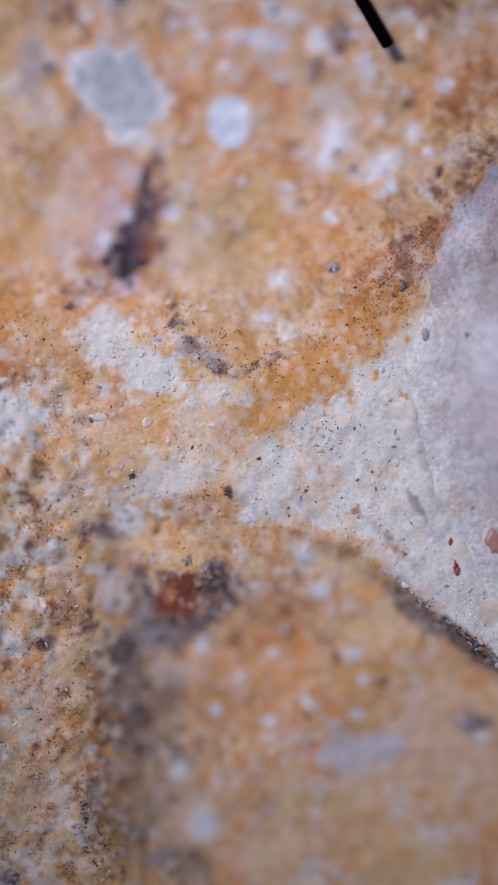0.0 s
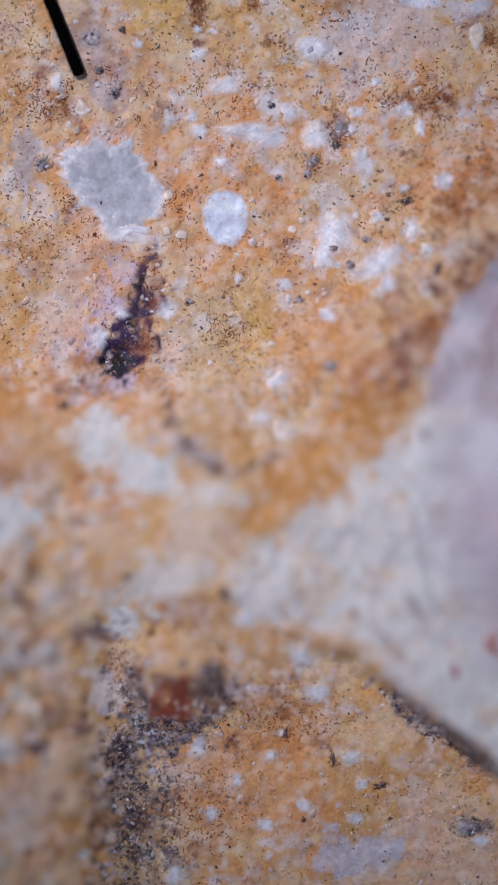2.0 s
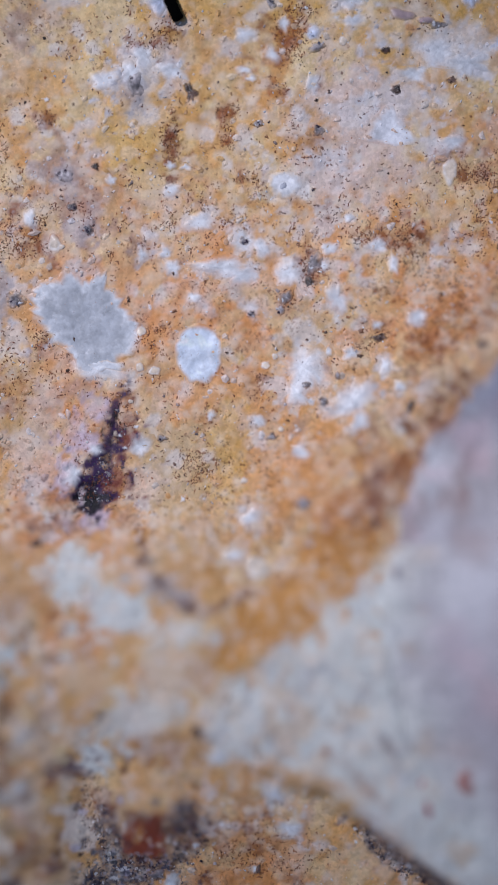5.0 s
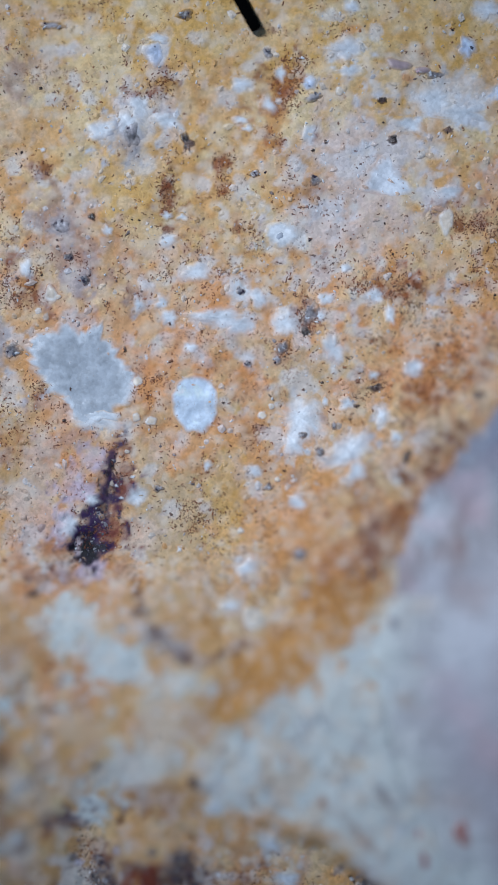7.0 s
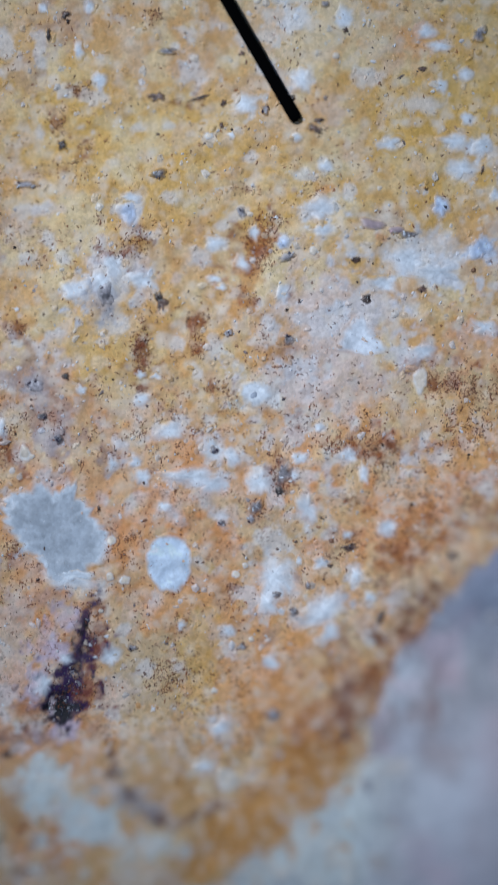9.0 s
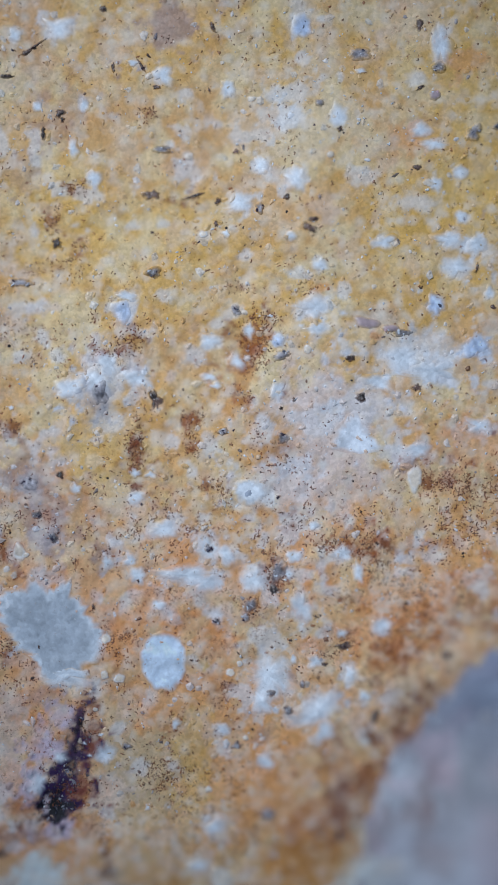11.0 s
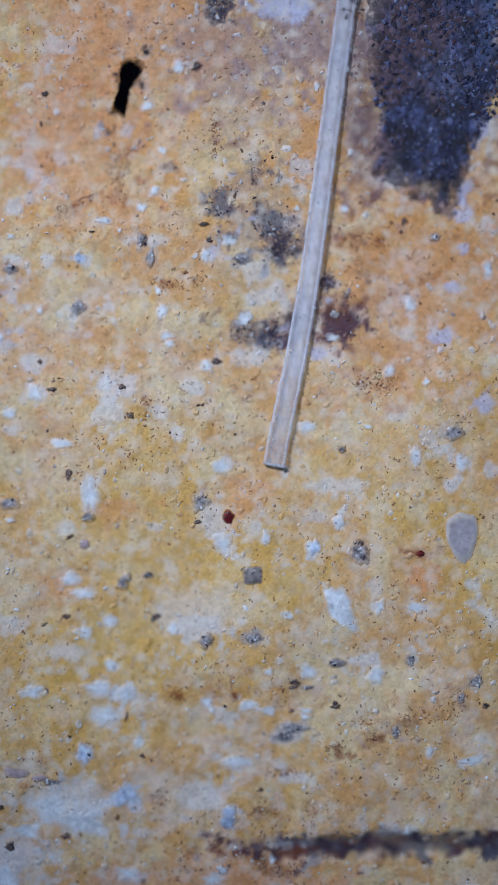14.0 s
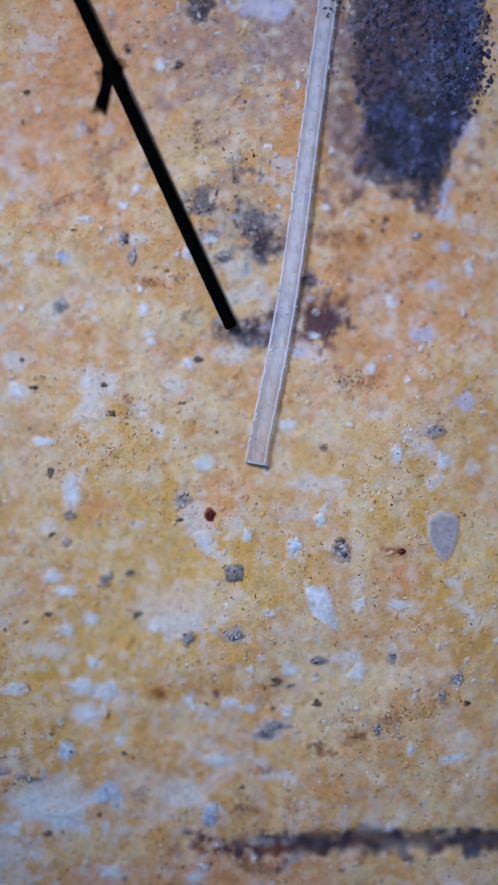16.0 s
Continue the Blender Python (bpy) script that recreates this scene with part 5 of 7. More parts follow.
def rosy(x, y, rx, ry, turn, rise=3.0):
    grain("rosy_grain", x, y, rx, ry, turn, rgb(182, 160, 160), QUARTZ, rise, jag=0.3)


def red(x, y, rx, ry, turn, rise=3.0):
    grain("red_grain", x, y, rx, ry, turn, rgb(104, 16, 18), SMOKY, rise, jag=0.3, blend=0.4)


def dark(x, y, rx, ry, turn, rise=1.5):
    grain("dark_grain", x, y, rx, ry, turn, rgb(102, 80, 68), DARK, rise, jag=0.65, blend=0.6, mottle=1.0)


def slab(x, y, rx, ry, turn, rise=3.0):
    grain("grey_slab_grain", x, y, rx, ry, turn, rgb(140, 130, 126), SMOKY, rise, jag=0.12, blend=0.3, square=max(rx, ry) < 20)


def patch_mesh(name, cx, cy, outline, colour, mat, rise, rim=None, soft=0.3, ragged=3.0, mottle=0.3, tone=None, seat=0.8):
    """A flat bedded patch with an outline of its own, given round its centre."""
    pts = np.array(outline, float)
    n = 8 * len(pts)
    k = np.arange(n) / 8
    loop = np.stack([np.interp(k, np.arange(len(pts) + 1), np.r_[pts[:, i], pts[0, i]]) for i in (0, 1)], -1)
    for _ in range(3):
        loop = (np.roll(loop, 1, 0) + 2 * loop + np.roll(loop, -1, 0)) / 4
    out = loop / np.hypot(loop[:, 0], loop[:, 1])[:, None]
    loop = loop + out * (ragged * grainy(loop[:, 0] + cx, loop[:, 1] + cy, 12, 67, 3))[:, None]
    steps = (1.1, 1.05, 1.0, 0.95, 0.9, 0.84, 0.78, 0.72, 0.65, 0.58, 0.51, 0.44, 0.37, 0.3, 0.2, 0.1)
    verts, tints = [], []
    for f in steps:
        px, py = loop[:, 0] * f, loop[:, 1] * f
        lift = rise * float(ramp(1.06, 0.8, f)) if f < 1.06 else -rise - 0.3
        verts.append(np.c_[px, py, height(px + cx, py + cy) * 0.75 + height(px + cx, py + cy, False) * 0.25 + lift + seat])
        own = colour * np.clip(1 + mottle * grainy(px + cx, py + cy, 26, 69, 4) + 0.12 * grainy(px + cx, py + cy, 9, 70, 2), 0.2, 3)[:, None]
        if tone is not None:
            own = tone(px + cx, py + cy, own)
        if rim is not None:
            edge = ramp(0.74, 0.95, f + 0.16 * grainy(px + cx, py + cy, 26, 71, 3))[:, None]
            own = own * (1 - edge) + rim * edge
        m = ramp(1.1 - soft, 1.1, f + 0.3 * soft * grainy(px + cx, py + cy, 16, 72, 3))[:, None]
        tints.append(own * (1 - m) + matrix_colour(px + cx, py + cy) * m)
    verts.append([[0, 0, verts[-1][:, 2].mean()]])
    tints.append([colour])
    faces = [(a * n + i, a * n + (i + 1) % n, (a + 1) * n + (i + 1) % n, (a + 1) * n + i) for a in range(len(steps) - 1) for i in range(n)]
    last = len(steps) - 1
    faces += [(last * n + i, last * n + (i + 1) % n, len(steps) * n) for i in range(n)]
    return mesh(name, np.concatenate(verts), faces, mat, np.concatenate(tints))


def patch(name, label, cx, cy, outline, colour, mat, rise, category="mineral grain", **more):
    ob = new(name, patch_mesh(name, cx, cy, outline, colour, mat, rise, **more))
    ob.location = (cx * U, cy * U, 0)
    return tagged(ob, label, category, "patches in the stone")


def crust_tone(x, y, own):
    """Purple-brown clouds on the crust's ochre side, slate blue on its far side."""
    for colour, m in ((rgb(104, 80, 84), 0.75 * ramp(-0.1, 0.5, grainy(x, y, 60, 74, 4) + 0.5 * (1040 - x) / 110)), (rgb(80, 92, 132), 0.85 * ramp(1108, 1160, x + 14 * grainy(x, y, 50, 75, 2)) * ramp(2200, 2280, y)),
                      (rgb(78, 84, 124), 0.8 * ramp(0.15, 0.6, grainy(x, y, 24, 76, 4)))):
        own = own * (1 - m[:, None]) + colour * m[:, None]
    return own


def large_patches():
    grey = patch("grey_quartz_patch", "large pale grey quartz patch with a ragged white rim", -247, 450,
                 [(-99, 46), (-78, 65), (-28, 82), (7, 76), (20, 85), (36, 85), (33, 63), (58, 40), (74, 15), (95, -4), (90, -30), (70, -58), (56, -75), (42, -92),
                  (4, -94), (-15, -80), (-20, -58), (-41, -39), (-66, -17), (-86, 9)], rgb(188, 193, 199), QUARTZ, 1.0, rim=rgb(218, 223, 228), soft=0.22, ragged=9.0, mottle=0.16)
    for x, y, rx, ry, turn in ((-221, 373, 30, 12, -8), (-170, 420, 16, 14, 20), (-330, 500, 20, 12, 35), (-268, 395, 24, 10, -35)):
        part("rim_grain", grain_mesh("rim_grain", x, y, rx, ry, turn, rgb(222, 226, 230), QUARTZ, 0.8, jag=0.7, blend=0.8, mottle=0.3), grey, (x + 251, y - 450, 0))
    patch("white_quartz_patch", "solid bluish white quartz grain in ochre sandstone", -47, 392,
          [(-42, 12), (-31, 40), (-4, 52), (22, 44), (39, 19), (38, -22), (16, -49), (-14, -46), (-34, -20)], rgb(222, 234, 248), QUARTZ, 0.5, soft=0.24, ragged=2.0)
    patch("white_flake", "soft white triangular patch on the blush-coloured stone", 294, 784,
          [(-50, -14), (-32, 26), (-4, 56), (20, 20), (56, -14), (10, -26)], rgb(236, 238, 242), QUARTZ, 0.9, seat=0.1, soft=0.5, ragged=4.0)
    patch("white_flake", "soft white slanting patch in the yellow stone", 884, 1282,
          [(-30, 48), (12, 42), (30, 6), (38, -42), (8, -38), (-20, -6)], rgb(236, 239, 244), QUARTZ, 0.9, seat=0.1, soft=0.5, ragged=4.0)
    patch("grey_pebble", "smooth egg-shaped grey grain with a pale rim", 1102, 1410,
          [(-27, 30), (0, 45), (26, 38), (30, 8), (18, -34), (6, -46), (-8, -38), (-26, -4)], rgb(176, 167, 171), QUARTZ, 2.2, rim=rgb(200, 188, 178), soft=0.14, ragged=1.0, mottle=0.1)
    crust = patch("dark_crust", "blue-black crystalline crust on the ochre sandstone", 1064, 2240,
                  [(-131, 240), (-137, 30), (-124, -35), (-105, -80), (-128, -140), (-124, -194), (-66, -226), (-14, -260), (30, -276), (48, -214), (68, -142), (90, -90),
                   (113, -35), (118, 60), (122, 130), (130, 240)], rgb(46, 46, 74), CRUST, 5.0, seat=-1.8, category="mineral crust", soft=0.34, ragged=7.0, mottle=0.9, tone=crust_tone)
    rnd = random.Random(4)
    for _ in range(16):
        x, y, r = 1064 + rnd.uniform(-90, 110), 2240 + rnd.uniform(-190, 150), rnd.uniform(3, 8)
        shade = rnd.choice((rgb(96, 100, 136), rgb(140, 144, 172), rgb(64, 64, 96)))
        part("crystal", grain_mesh("crystal", x, y, r, r * rnd.uniform(0.6, 1), rnd.uniform(0, 180), shade, QUARTZ, 5.0, jag=0.45, blend=0.0), crust, (x - 1064, y - 2240, 0))
    ring = patch("ring_grain", "white quartz grain with a small grey core", 104, 693,
                 [(-29, 2), (-18, 20), (6, 24), (26, 16), (30, -4), (17, -20), (-6, -23), (-23, -13)], rgb(222, 224, 226), QUARTZ, 1.4, soft=0.5, ragged=3.0)
    part("core", grain_mesh("core", 104, 690, 8, 7, 0, rgb(158, 164, 176), QUARTZ, 1.6, jag=0.4, blend=0.6), ring, (-1, -2, 0), "grey core")
    # No recess is cut: a raised black patch paints the hollow's shade.
    patch("hollow_shade", "black patch painting the shade of a narrow hollow in apricot-coloured stone", 507, 2206,
          [(-8, 46), (10, 54), (34, 48), (34, 36), (18, 30), (12, 10), (6, -14), (2, -34), (-2, -50), (-14, -42), (-26, -38), (-22, -22), (-12, -6), (-10, 16), (-12, 32)],
          BLACK, SHADE_BLACK, 3.5, category="hollow", soft=0.3, ragged=4.0)


def boss_specks():
    """Red and dark specks in the white mass."""
    for x, y, r, colour in ((344, -357, 4, rgb(172, 62, 62)), (353, -400, 5, rgb(168, 54, 56)), (357, -412, 4, rgb(172, 84, 80)), (420, -357, 13, rgb(190, 140, 130)),
                            (262, 95, 6, SLATE), (300, 10, 7, GREY), (420, 140, 9, MAUVE), (520, 300, 10, GREY), (640, 380, 9, MAUVE)):
        n = 24
        a = np.linspace(0, 2 * np.pi, n, endpoint=False)
        rad = r * (1 + 0.55 * grainy(np.cos(a) + x, np.sin(a) + y, 0.8, 66, 3))
        z = max(f(np.array([float(x)]), np.array([float(y)]))[0] for f in (boss_height, height))
        verts = np.concatenate([np.c_[np.cos(a) * rad * f, np.sin(a) * rad * 1.7 * f, np.full(n, h)] for f, h in ((1.1, -5.0), (0.95, 1.2), (0.5, 2.4))] + [np.array([[0, 0, 2.6]])])
        faces = [(k * n + i, k * n + (i + 1) % n, (k + 1) * n + (i + 1) % n, (k + 1) * n + i) for k in range(2) for i in range(n)]
        faces += [(2 * n + i, 2 * n + (i + 1) % n, 3 * n) for i in range(n)]
        part("speck", mesh("speck", verts, faces, QUARTZ, np.tile(colour, (len(verts), 1))), boss, (x, y, z))


large_patches()
boss_specks()
# grains of the lower shelf
milky(41, 104, 16, 14, 0)
clear(59, 16, 19, 18, 0)
milky(15, 38, 14, 9, 0)
# grains below the saddle
milky(87, -384, 20, 15, 0)
milky(-11, -316, 10, 9, 0)
milky(-98, -869, 24, 24, 0)
milky(-13, -314, 11, 10, 0)
clear(-53, -94, 6, 5, 0)
clear(-191, -147, 9, 9, 0)
clear(-281, -137, 12, 8, 0)
dark(-218, -241, 9, 6, 0)
dark(-51, -271, 9, 9, 0)
dark(5, -211, 4, 4, 0)
dark(-333, 59, 10, 7, 0)
dark(-381, -537, 9, 8, 0)
clear(-378, -469, 6, 11, 20)
milky(-358, -364, 7, 8, 0)
# grains of the middle shelf
dark(91, 1699, 16, 6, 5)
dark(179, 1712, 7, 6, 0)
dark(53, 1627, 5, 10, 20)
red(689, 1446, 10, 12, 20)
slab(733, 1342, 17, 15, 0)
# grains of the upper shelf
red(1030, 1381, 7, 5, -10)
dark(1180, 2326, 8, 14, 10)
milky(-233, 1513, 23.9, 18.4, 0)
milky(-101, 1453, 8.3, 5.5, 0)
milky(-50, 1431, 16.5, 12.9, 0)
milky(67, 1411, 11, 14.7, 0)
milky(-171, 1249, 11, 12.9, 0)
milky(-188, 1381, 7.3, 11, 0)
milky(-268, 1376, 7.3, 7.3, 0)
milky(89, 1206, 18.4, 14.7, 0)
milky(264, 1356, 14.7, 18.4, 0)
milky(189, 1249, 18.4, 16.5, 0)
milky(444, 1486, 12.9, 27.5, 0)
milky(434, 1311, 20.2, 9.2, 0)
milky(409, 1336, 14.7, 11, 0)
milky(434, 1241, 11, 11, 0)
milky(479, 1261, 12.9, 11, 0)
milky(344, 1136, 17.3, 10.8, 0)
milky(459, 1141, 19.4, 15.1, 0)
milky(509, 1131, 15.1, 15.1, 0)
milky(124, 1271, 12.9, 14.7, 0)
milky(104, 981, 8.6, 13, 0)
milky(-114, 1041, 15.1, 6.5, 0)
milky(-168, 889, 19.4, 17.3, 0)
milky(-216, 876, 19.4, 15.1, 0)
milky(-146, 921, 15.1, 15.1, 0)
milky(-96, 896, 19.4, 13, 0)
milky(229, 1096, 15.1, 13, 0)
milky(224, 1021, 23.8, 18.4, 0)
milky(226, 984, 19.4, 9.7, 0)
milky(474, 1091, 23.8, 15.1, 0)
milky(379, 931, 23.8, 17.3, 0)
milky(429, 909, 38.9, 21.6, 0)
milky(334, 889, 17.3, 13, 0)
milky(154, 871, 13, 15.1, 0)
milky(84, 926, 14, 11.9, 0)
milky(34, 961, 15.1, 10.8, 0)
milky(-96, 686, 13, 9.7, 0)
milky(514, 811, 17.3, 13, 0)
milky(404, 771, 15.1, 10.8, 0)
milky(-311, 1501, 11, 11, 0)
milky(-208, 1301, 10, 13, 0)
milky(36, 898, 10, 7, 0)
milky(47, 881, 7, 7, 0)
milky(-96, 726, 10, 8, 0)
milky(-71, 726, 9, 7, 0)
milky(-201, 699, 8, 10, 0)
milky(-316, 843, 5, 4, 0)
milky(64, 1153, 9, 7, 0)
milky(179, 1146, 9, 7, 0)
milky(304, 1439, 8, 4, 0)
blue(199, 1516, 12.9, 18.4, 0)
blue(-116, 1016, 16.2, 18.4, 0)
blue(434, 1026, 16.2, 14, 0)
blue(504, 946, 16.2, 14, 0)
blue(154, 961, 10.8, 11.9, 0)
smoky(-161, 871, 14, 20, 0)
smoky(-286, 711, 15, 13, 0)
smoky(-301, 1064, 22, 8, 0)
smoky(-51, 1301, 14, 7, 0)
smoky(299, 1471, 17, 11, 0)
smoky(502, 1331, 14, 18, -20)
smoky(229, 1383, 7, 7, 0)
smoky(439, 1446, 10, 8, 0)
smoky(79, 1016, 10, 8, 0)
smoky(229, 1216, 4, 4, 0)
smoky(166, 936, 16, 9, 10)
smoky(374, 976, 14, 6, 0)
smoky(-66, 1081, 14, 8, 0)
smoky(59, 801, 9, 6, 0)
smoky(124, 1196, 8, 9, 0)
smoky(164, 791, 10, 9, 0)
dark(-66, 1221, 13, 8, 0)
dark(212, 1161, 10, 7, 0)
dark(219, 1177, 7, 6, 0)
dark(-231, 1366, 8, 9, 0)
dark(-236, 1136, 9, 7, 0)
dark(-61, 856, 9, 18, 10)
dark(-229, 723, 7, 7, 0)
dark(407, 1521, 7, 9, 0)
dark(402, 879, 9, 6, 0)
dark(304, 861, 9, 6, 0)
dark(39, 1518, 5, 8, 0)
dark(46, 1169, 6, 5, 0)
dark(404, 1269, 6, 5, 0)
dark(172, 1216, 6, 5, 0)
dark(266, 1336, 6, 5, 0)
dark(-151, 1549, 6, 5, 0)
dark(-261, 1329, 4, 9, 0)
dark(184, 858, 4, 3, 0)
dark(161, 843, 3, 3, 0)
dark(284, 931, 6, 5, 0)
dark(-226, 1353, 4, 4, 0)
dark(82, 1299, 7, 6, 0)
dark(-58, 1411, 8, 4, 0)
dark(49, 1211, 5, 8, 0)
dark(-274, 1483, 22, 2.6, 32)
dark(-290, 1471, 8, 5, 20)
dark(-136, 1445, 2.6, 8, 0)
dark(-86, 1448, 14, 2, -60)
dark(-74, 1466, 5, 2, -40)
dark(509, 1091, 2.4, 9, -10)
dark(4, 1219, 16, 2.6, 15)
dark(34, 1406, 3, 7, 20)
dark(409, 1411, 8, 3, 30)
dark(-324, 1430, 16, 2.5, 0)
clear(209, 946, 8, 7, 0)
clear(399, 716, 12, 20, 0)
clear(109, 1391, 7, 5, 0)
clear(24, 1151, 8, 6, 0)
clear(249, 1291, 6, 6, 0)
clear(424, 1241, 9, 7, 0)
rosy(314, 993, 20, 9, -12)
rosy(354, 983, 14, 7, 0)
rosy(434, 1398, 9, 9, 0)
milky(301, 1629, 11, 8.3, 0)
milky(346, 1667, 12.9, 14.7, 0)
milky(396, 1577, 14.7, 7.3, 0)
milky(651, 1714, 9.2, 8.3, 0)
milky(676, 1537, 14.7, 11, 0)
milky(681, 1397, 16.5, 13.8, 0)
milky(756, 1407, 7.3, 9.2, 0)
milky(591, 1247, 9.2, 11, 0)
milky(481, 1182, 9.2, 9.2, 0)
milky(506, 1137, 13.8, 11.9, 0)
milky(651, 1117, 9.2, 7.3, 0)
milky(726, 1112, 12.9, 9.2, 0)
milky(831, 1172, 12.9, 10.1, 0)
milky(701, 1012, 25.7, 10.1, 0)
milky(276, 1762, 12.9, 9.2, 0)
milky(831, 1607, 14.7, 8.3, 0)
milky(796, 1272, 7.3, 6.4, 0)
milky(761, 1102, 9.2, 6.4, 0)
milky(531, 1047, 8.3, 10.1, 0)
milky(581, 1767, 12, 8, 0)
milky(826, 1092, 8, 6, 0)
milky(761, 1172, 7, 7, 0)
milky(661, 1102, 6, 5, 0)
blue(843, 1392, 9.2, 12.9, 0)
blue(511, 952, 14.7, 12.9, 0)
smoky(91, 1699, 18, 6, 0)
smoky(179, 1715, 8, 6, 0)
smoky(641, 1474, 13, 20, -30)
smoky(546, 1342, 9, 6, 0)
smoky(651, 1226, 12, 12, 0)
smoky(731, 1232, 14, 8, 0)
smoky(881, 1187, 14, 7, 0)
smoky(831, 1144, 10, 4, 0)
smoky(791, 1057, 14, 9, 0)
dark(183, 1614, 10, 7, -20)
dark(31, 1677, 7, 6, 0)
dark(51, 1627, 4, 10, 0)
dark(376, 1672, 8, 4, 0)
dark(516, 1627, 7, 5, 0)
dark(501, 1677, 5, 5, 0)
dark(671, 1722, 8, 5, 0)
dark(356, 1722, 4, 4, 0)
dark(636, 1645, 3, 3, 0)
dark(644, 1645, 3, 3, 0)
dark(561, 1267, 9, 6, 20)
dark(806, 1144, 9, 4, 0)
dark(881, 1110, 9, 4, 0)
dark(536, 1022, 6, 4, 0)
dark(746, 962, 5, 3, 0)
dark(636, 1437, 6, 3, 0)
dark(801, 1102, 4, 4, 0)
dark(108, 1680, 3, 3, 0)
milky(602, 2242, 7.3, 11, 0)
milky(547, 2176, 8.3, 7.3, 0)
milky(572, 2098, 7.3, 6.4, 0)
milky(559, 2026, 8.3, 6.4, 0)
milky(537, 1996, 7.3, 6.4, 0)
milky(472, 1972, 11, 5.5, 0)
milky(572, 1812, 8.3, 11, 0)
milky(649, 1910, 7.3, 9.2, 0)
milky(692, 1936, 11, 8.3, 0)
milky(1152, 1886, 7.3, 11, 0)
milky(1012, 1822, 9.2, 11, 0)
milky(1022, 1552, 7.3, 12.9, 0)
milky(1102, 1542, 9.2, 12.9, 0)
milky(1022, 1286, 14.7, 7.3, 0)
milky(957, 1286, 9.2, 10.1, 0)
milky(1122, 1012, 20.2, 8.3, 10)
milky(952, 1166, 13.8, 12.9, 0)
milky(837, 1392, 8.3, 9.2, 0)
milky(887, 1436, 8.3, 11.9, 0)
milky(977, 1706, 8.3, 11, 0)
milky(1047, 1032, 5.5, 7.3, 0)
milky(722, 1796, 9.2, 8.3, 0)
milky(497, 1954, 5, 4, 0)
milky(304, 1944, 8, 5, 0)
milky(565, 1848, 5, 8, 0)
milky(632, 1908, 5, 5, 0)
milky(899, 1992, 7, 7, 0)
milky(877, 1762, 10, 7, 0)
milky(812, 1994, 5, 5, 0)
milky(937, 1606, 6, 5, 0)
milky(827, 1102, 9, 6, 0)
milky(847, 2206, 6, 6, 0)
milky(355, 1812, 7, 5, 0)
milky(767, 836, 7, 9, 0)
milky(1007, 886, 5, 8, 0)
milky(1042, 1686, 6, 6, 0)
blue(424, 1906, 12, 12, 0)
milky(587, 1754, 10, 6, 0)
blue(692, 922, 12, 12, 0)
smoky(537, 1936, 10, 12, 0)
smoky(552, 1906, 8, 16, 0)
smoky(422, 1818, 12, 12, 0)
smoky(302, 1886, 13, 9, 0)
smoky(892, 1566, 7, 5, 0)
smoky(922, 1382, 14, 20, 8)
smoky(1057, 1942, 10, 8, 0)
smoky(1012, 1192, 8, 10, 0)
smoky(1127, 1156, 12, 13, 0)
smoky(1102, 1126, 8, 8, 0)
smoky(807, 1072, 22, 10, 0)
smoky(987, 1066, 8, 10, 0)
smoky(1087, 1596, 18, 12, 0)
smoky(712, 1904, 14, 9, 0)
dark(365, 2196, 6, 6, 0)
dark(357, 2144, 2.4, 4, 0)
dark(447, 1952, 4, 2, 0)
dark(657, 1936, 5, 5, 0)
dark(647, 1966, 8, 4, 0)
dark(997, 1952, 4, 3, 0)
dark(922, 1392, 8, 12, 0)
dark(807, 1152, 9, 4, 0)
dark(879, 1116, 5, 4, 0)
dark(632, 2246, 8, 8, 0)
dark(1002, 1972, 5, 7, 0)
dark(1147, 1112, 6, 5, 0)
milky(-347, 629, 9.7, 11.9, 0)
milky(-147, 569, 8.6, 10.8, 0)
milky(-105, 572, 10.8, 8.6, 0)
milky(-94, 544, 13, 14, 0)
milky(-57, 494, 9.7, 7.6, 0)
milky(-47, 627, 23.8, 13, 0)
milky(33, 594, 20.5, 19.4, 0)
milky(-2, 547, 38.9, 11.9, 0)
milky(28, 533, 18.4, 10.8, 0)
milky(113, 539, 16.2, 18.4, 0)
milky(63, 584, 16.2, 15.1, 0)
milky(198, 489, 15.1, 25.9, 0)
milky(138, 369, 28.1, 30.2, 0)
milky(126, 324, 16.2, 18.4, 0)
milky(228, 309, 36.7, 21.6, 22)
milky(283, 374, 15.1, 17.3, 0)
milky(273, 584, 14, 9.7, 0)
milky(298, 549, 8.6, 14, 0)
milky(338, 459, 14, 11.9, 0)
milky(218, 634, 8.6, 6.5, 0)
milky(238, 274, 11.9, 14, 0)
milky(133, 219, 14, 11.9, 0)
milky(308, 334, 9.7, 8.6, 0)
milky(-152, 229, 16.2, 16.2, 0)
milky(-227, 364, 36.7, 13, -6)
milky(183, 579, 10.8, 8.6, 0)
milky(173, 549, 9.7, 10.8, 0)
milky(-267, 179, 15.1, 20.5, 0)
milky(58, 274, 11.9, 9.7, 0)
milky(223, 394, 13, 11, 0)
milky(183, 399, 6, 7, 0)
milky(268, 444, 9, 8, 0)
milky(-187, 249, 4, 4, 0)
milky(-177, 227, 4, 5, 0)
milky(-74, 137, 6, 6, 0)
milky(-157, 264, 4, 3, 0)
milky(-27, 284, 9, 9, 0)
milky(-232, 224, 12, 9, 0)
clear(-152, 369, 7, 7, 0)
clear(-126, 363, 9, 8, 0)
clear(-149, 433, 8, 8, 0)
clear(-302, 589, 12, 16, 20)
clear(-290, 583, 6, 5, 0)
clear(73, 374, 8, 7, 0)
clear(88, 389, 5, 5, 0)
clear(-167, 309, 5, 4, 0)
clear(98, 259, 6, 5, 0)
clear(33, 169, 6, 6, 0)
smoky(33, 594, 9, 8, 0)
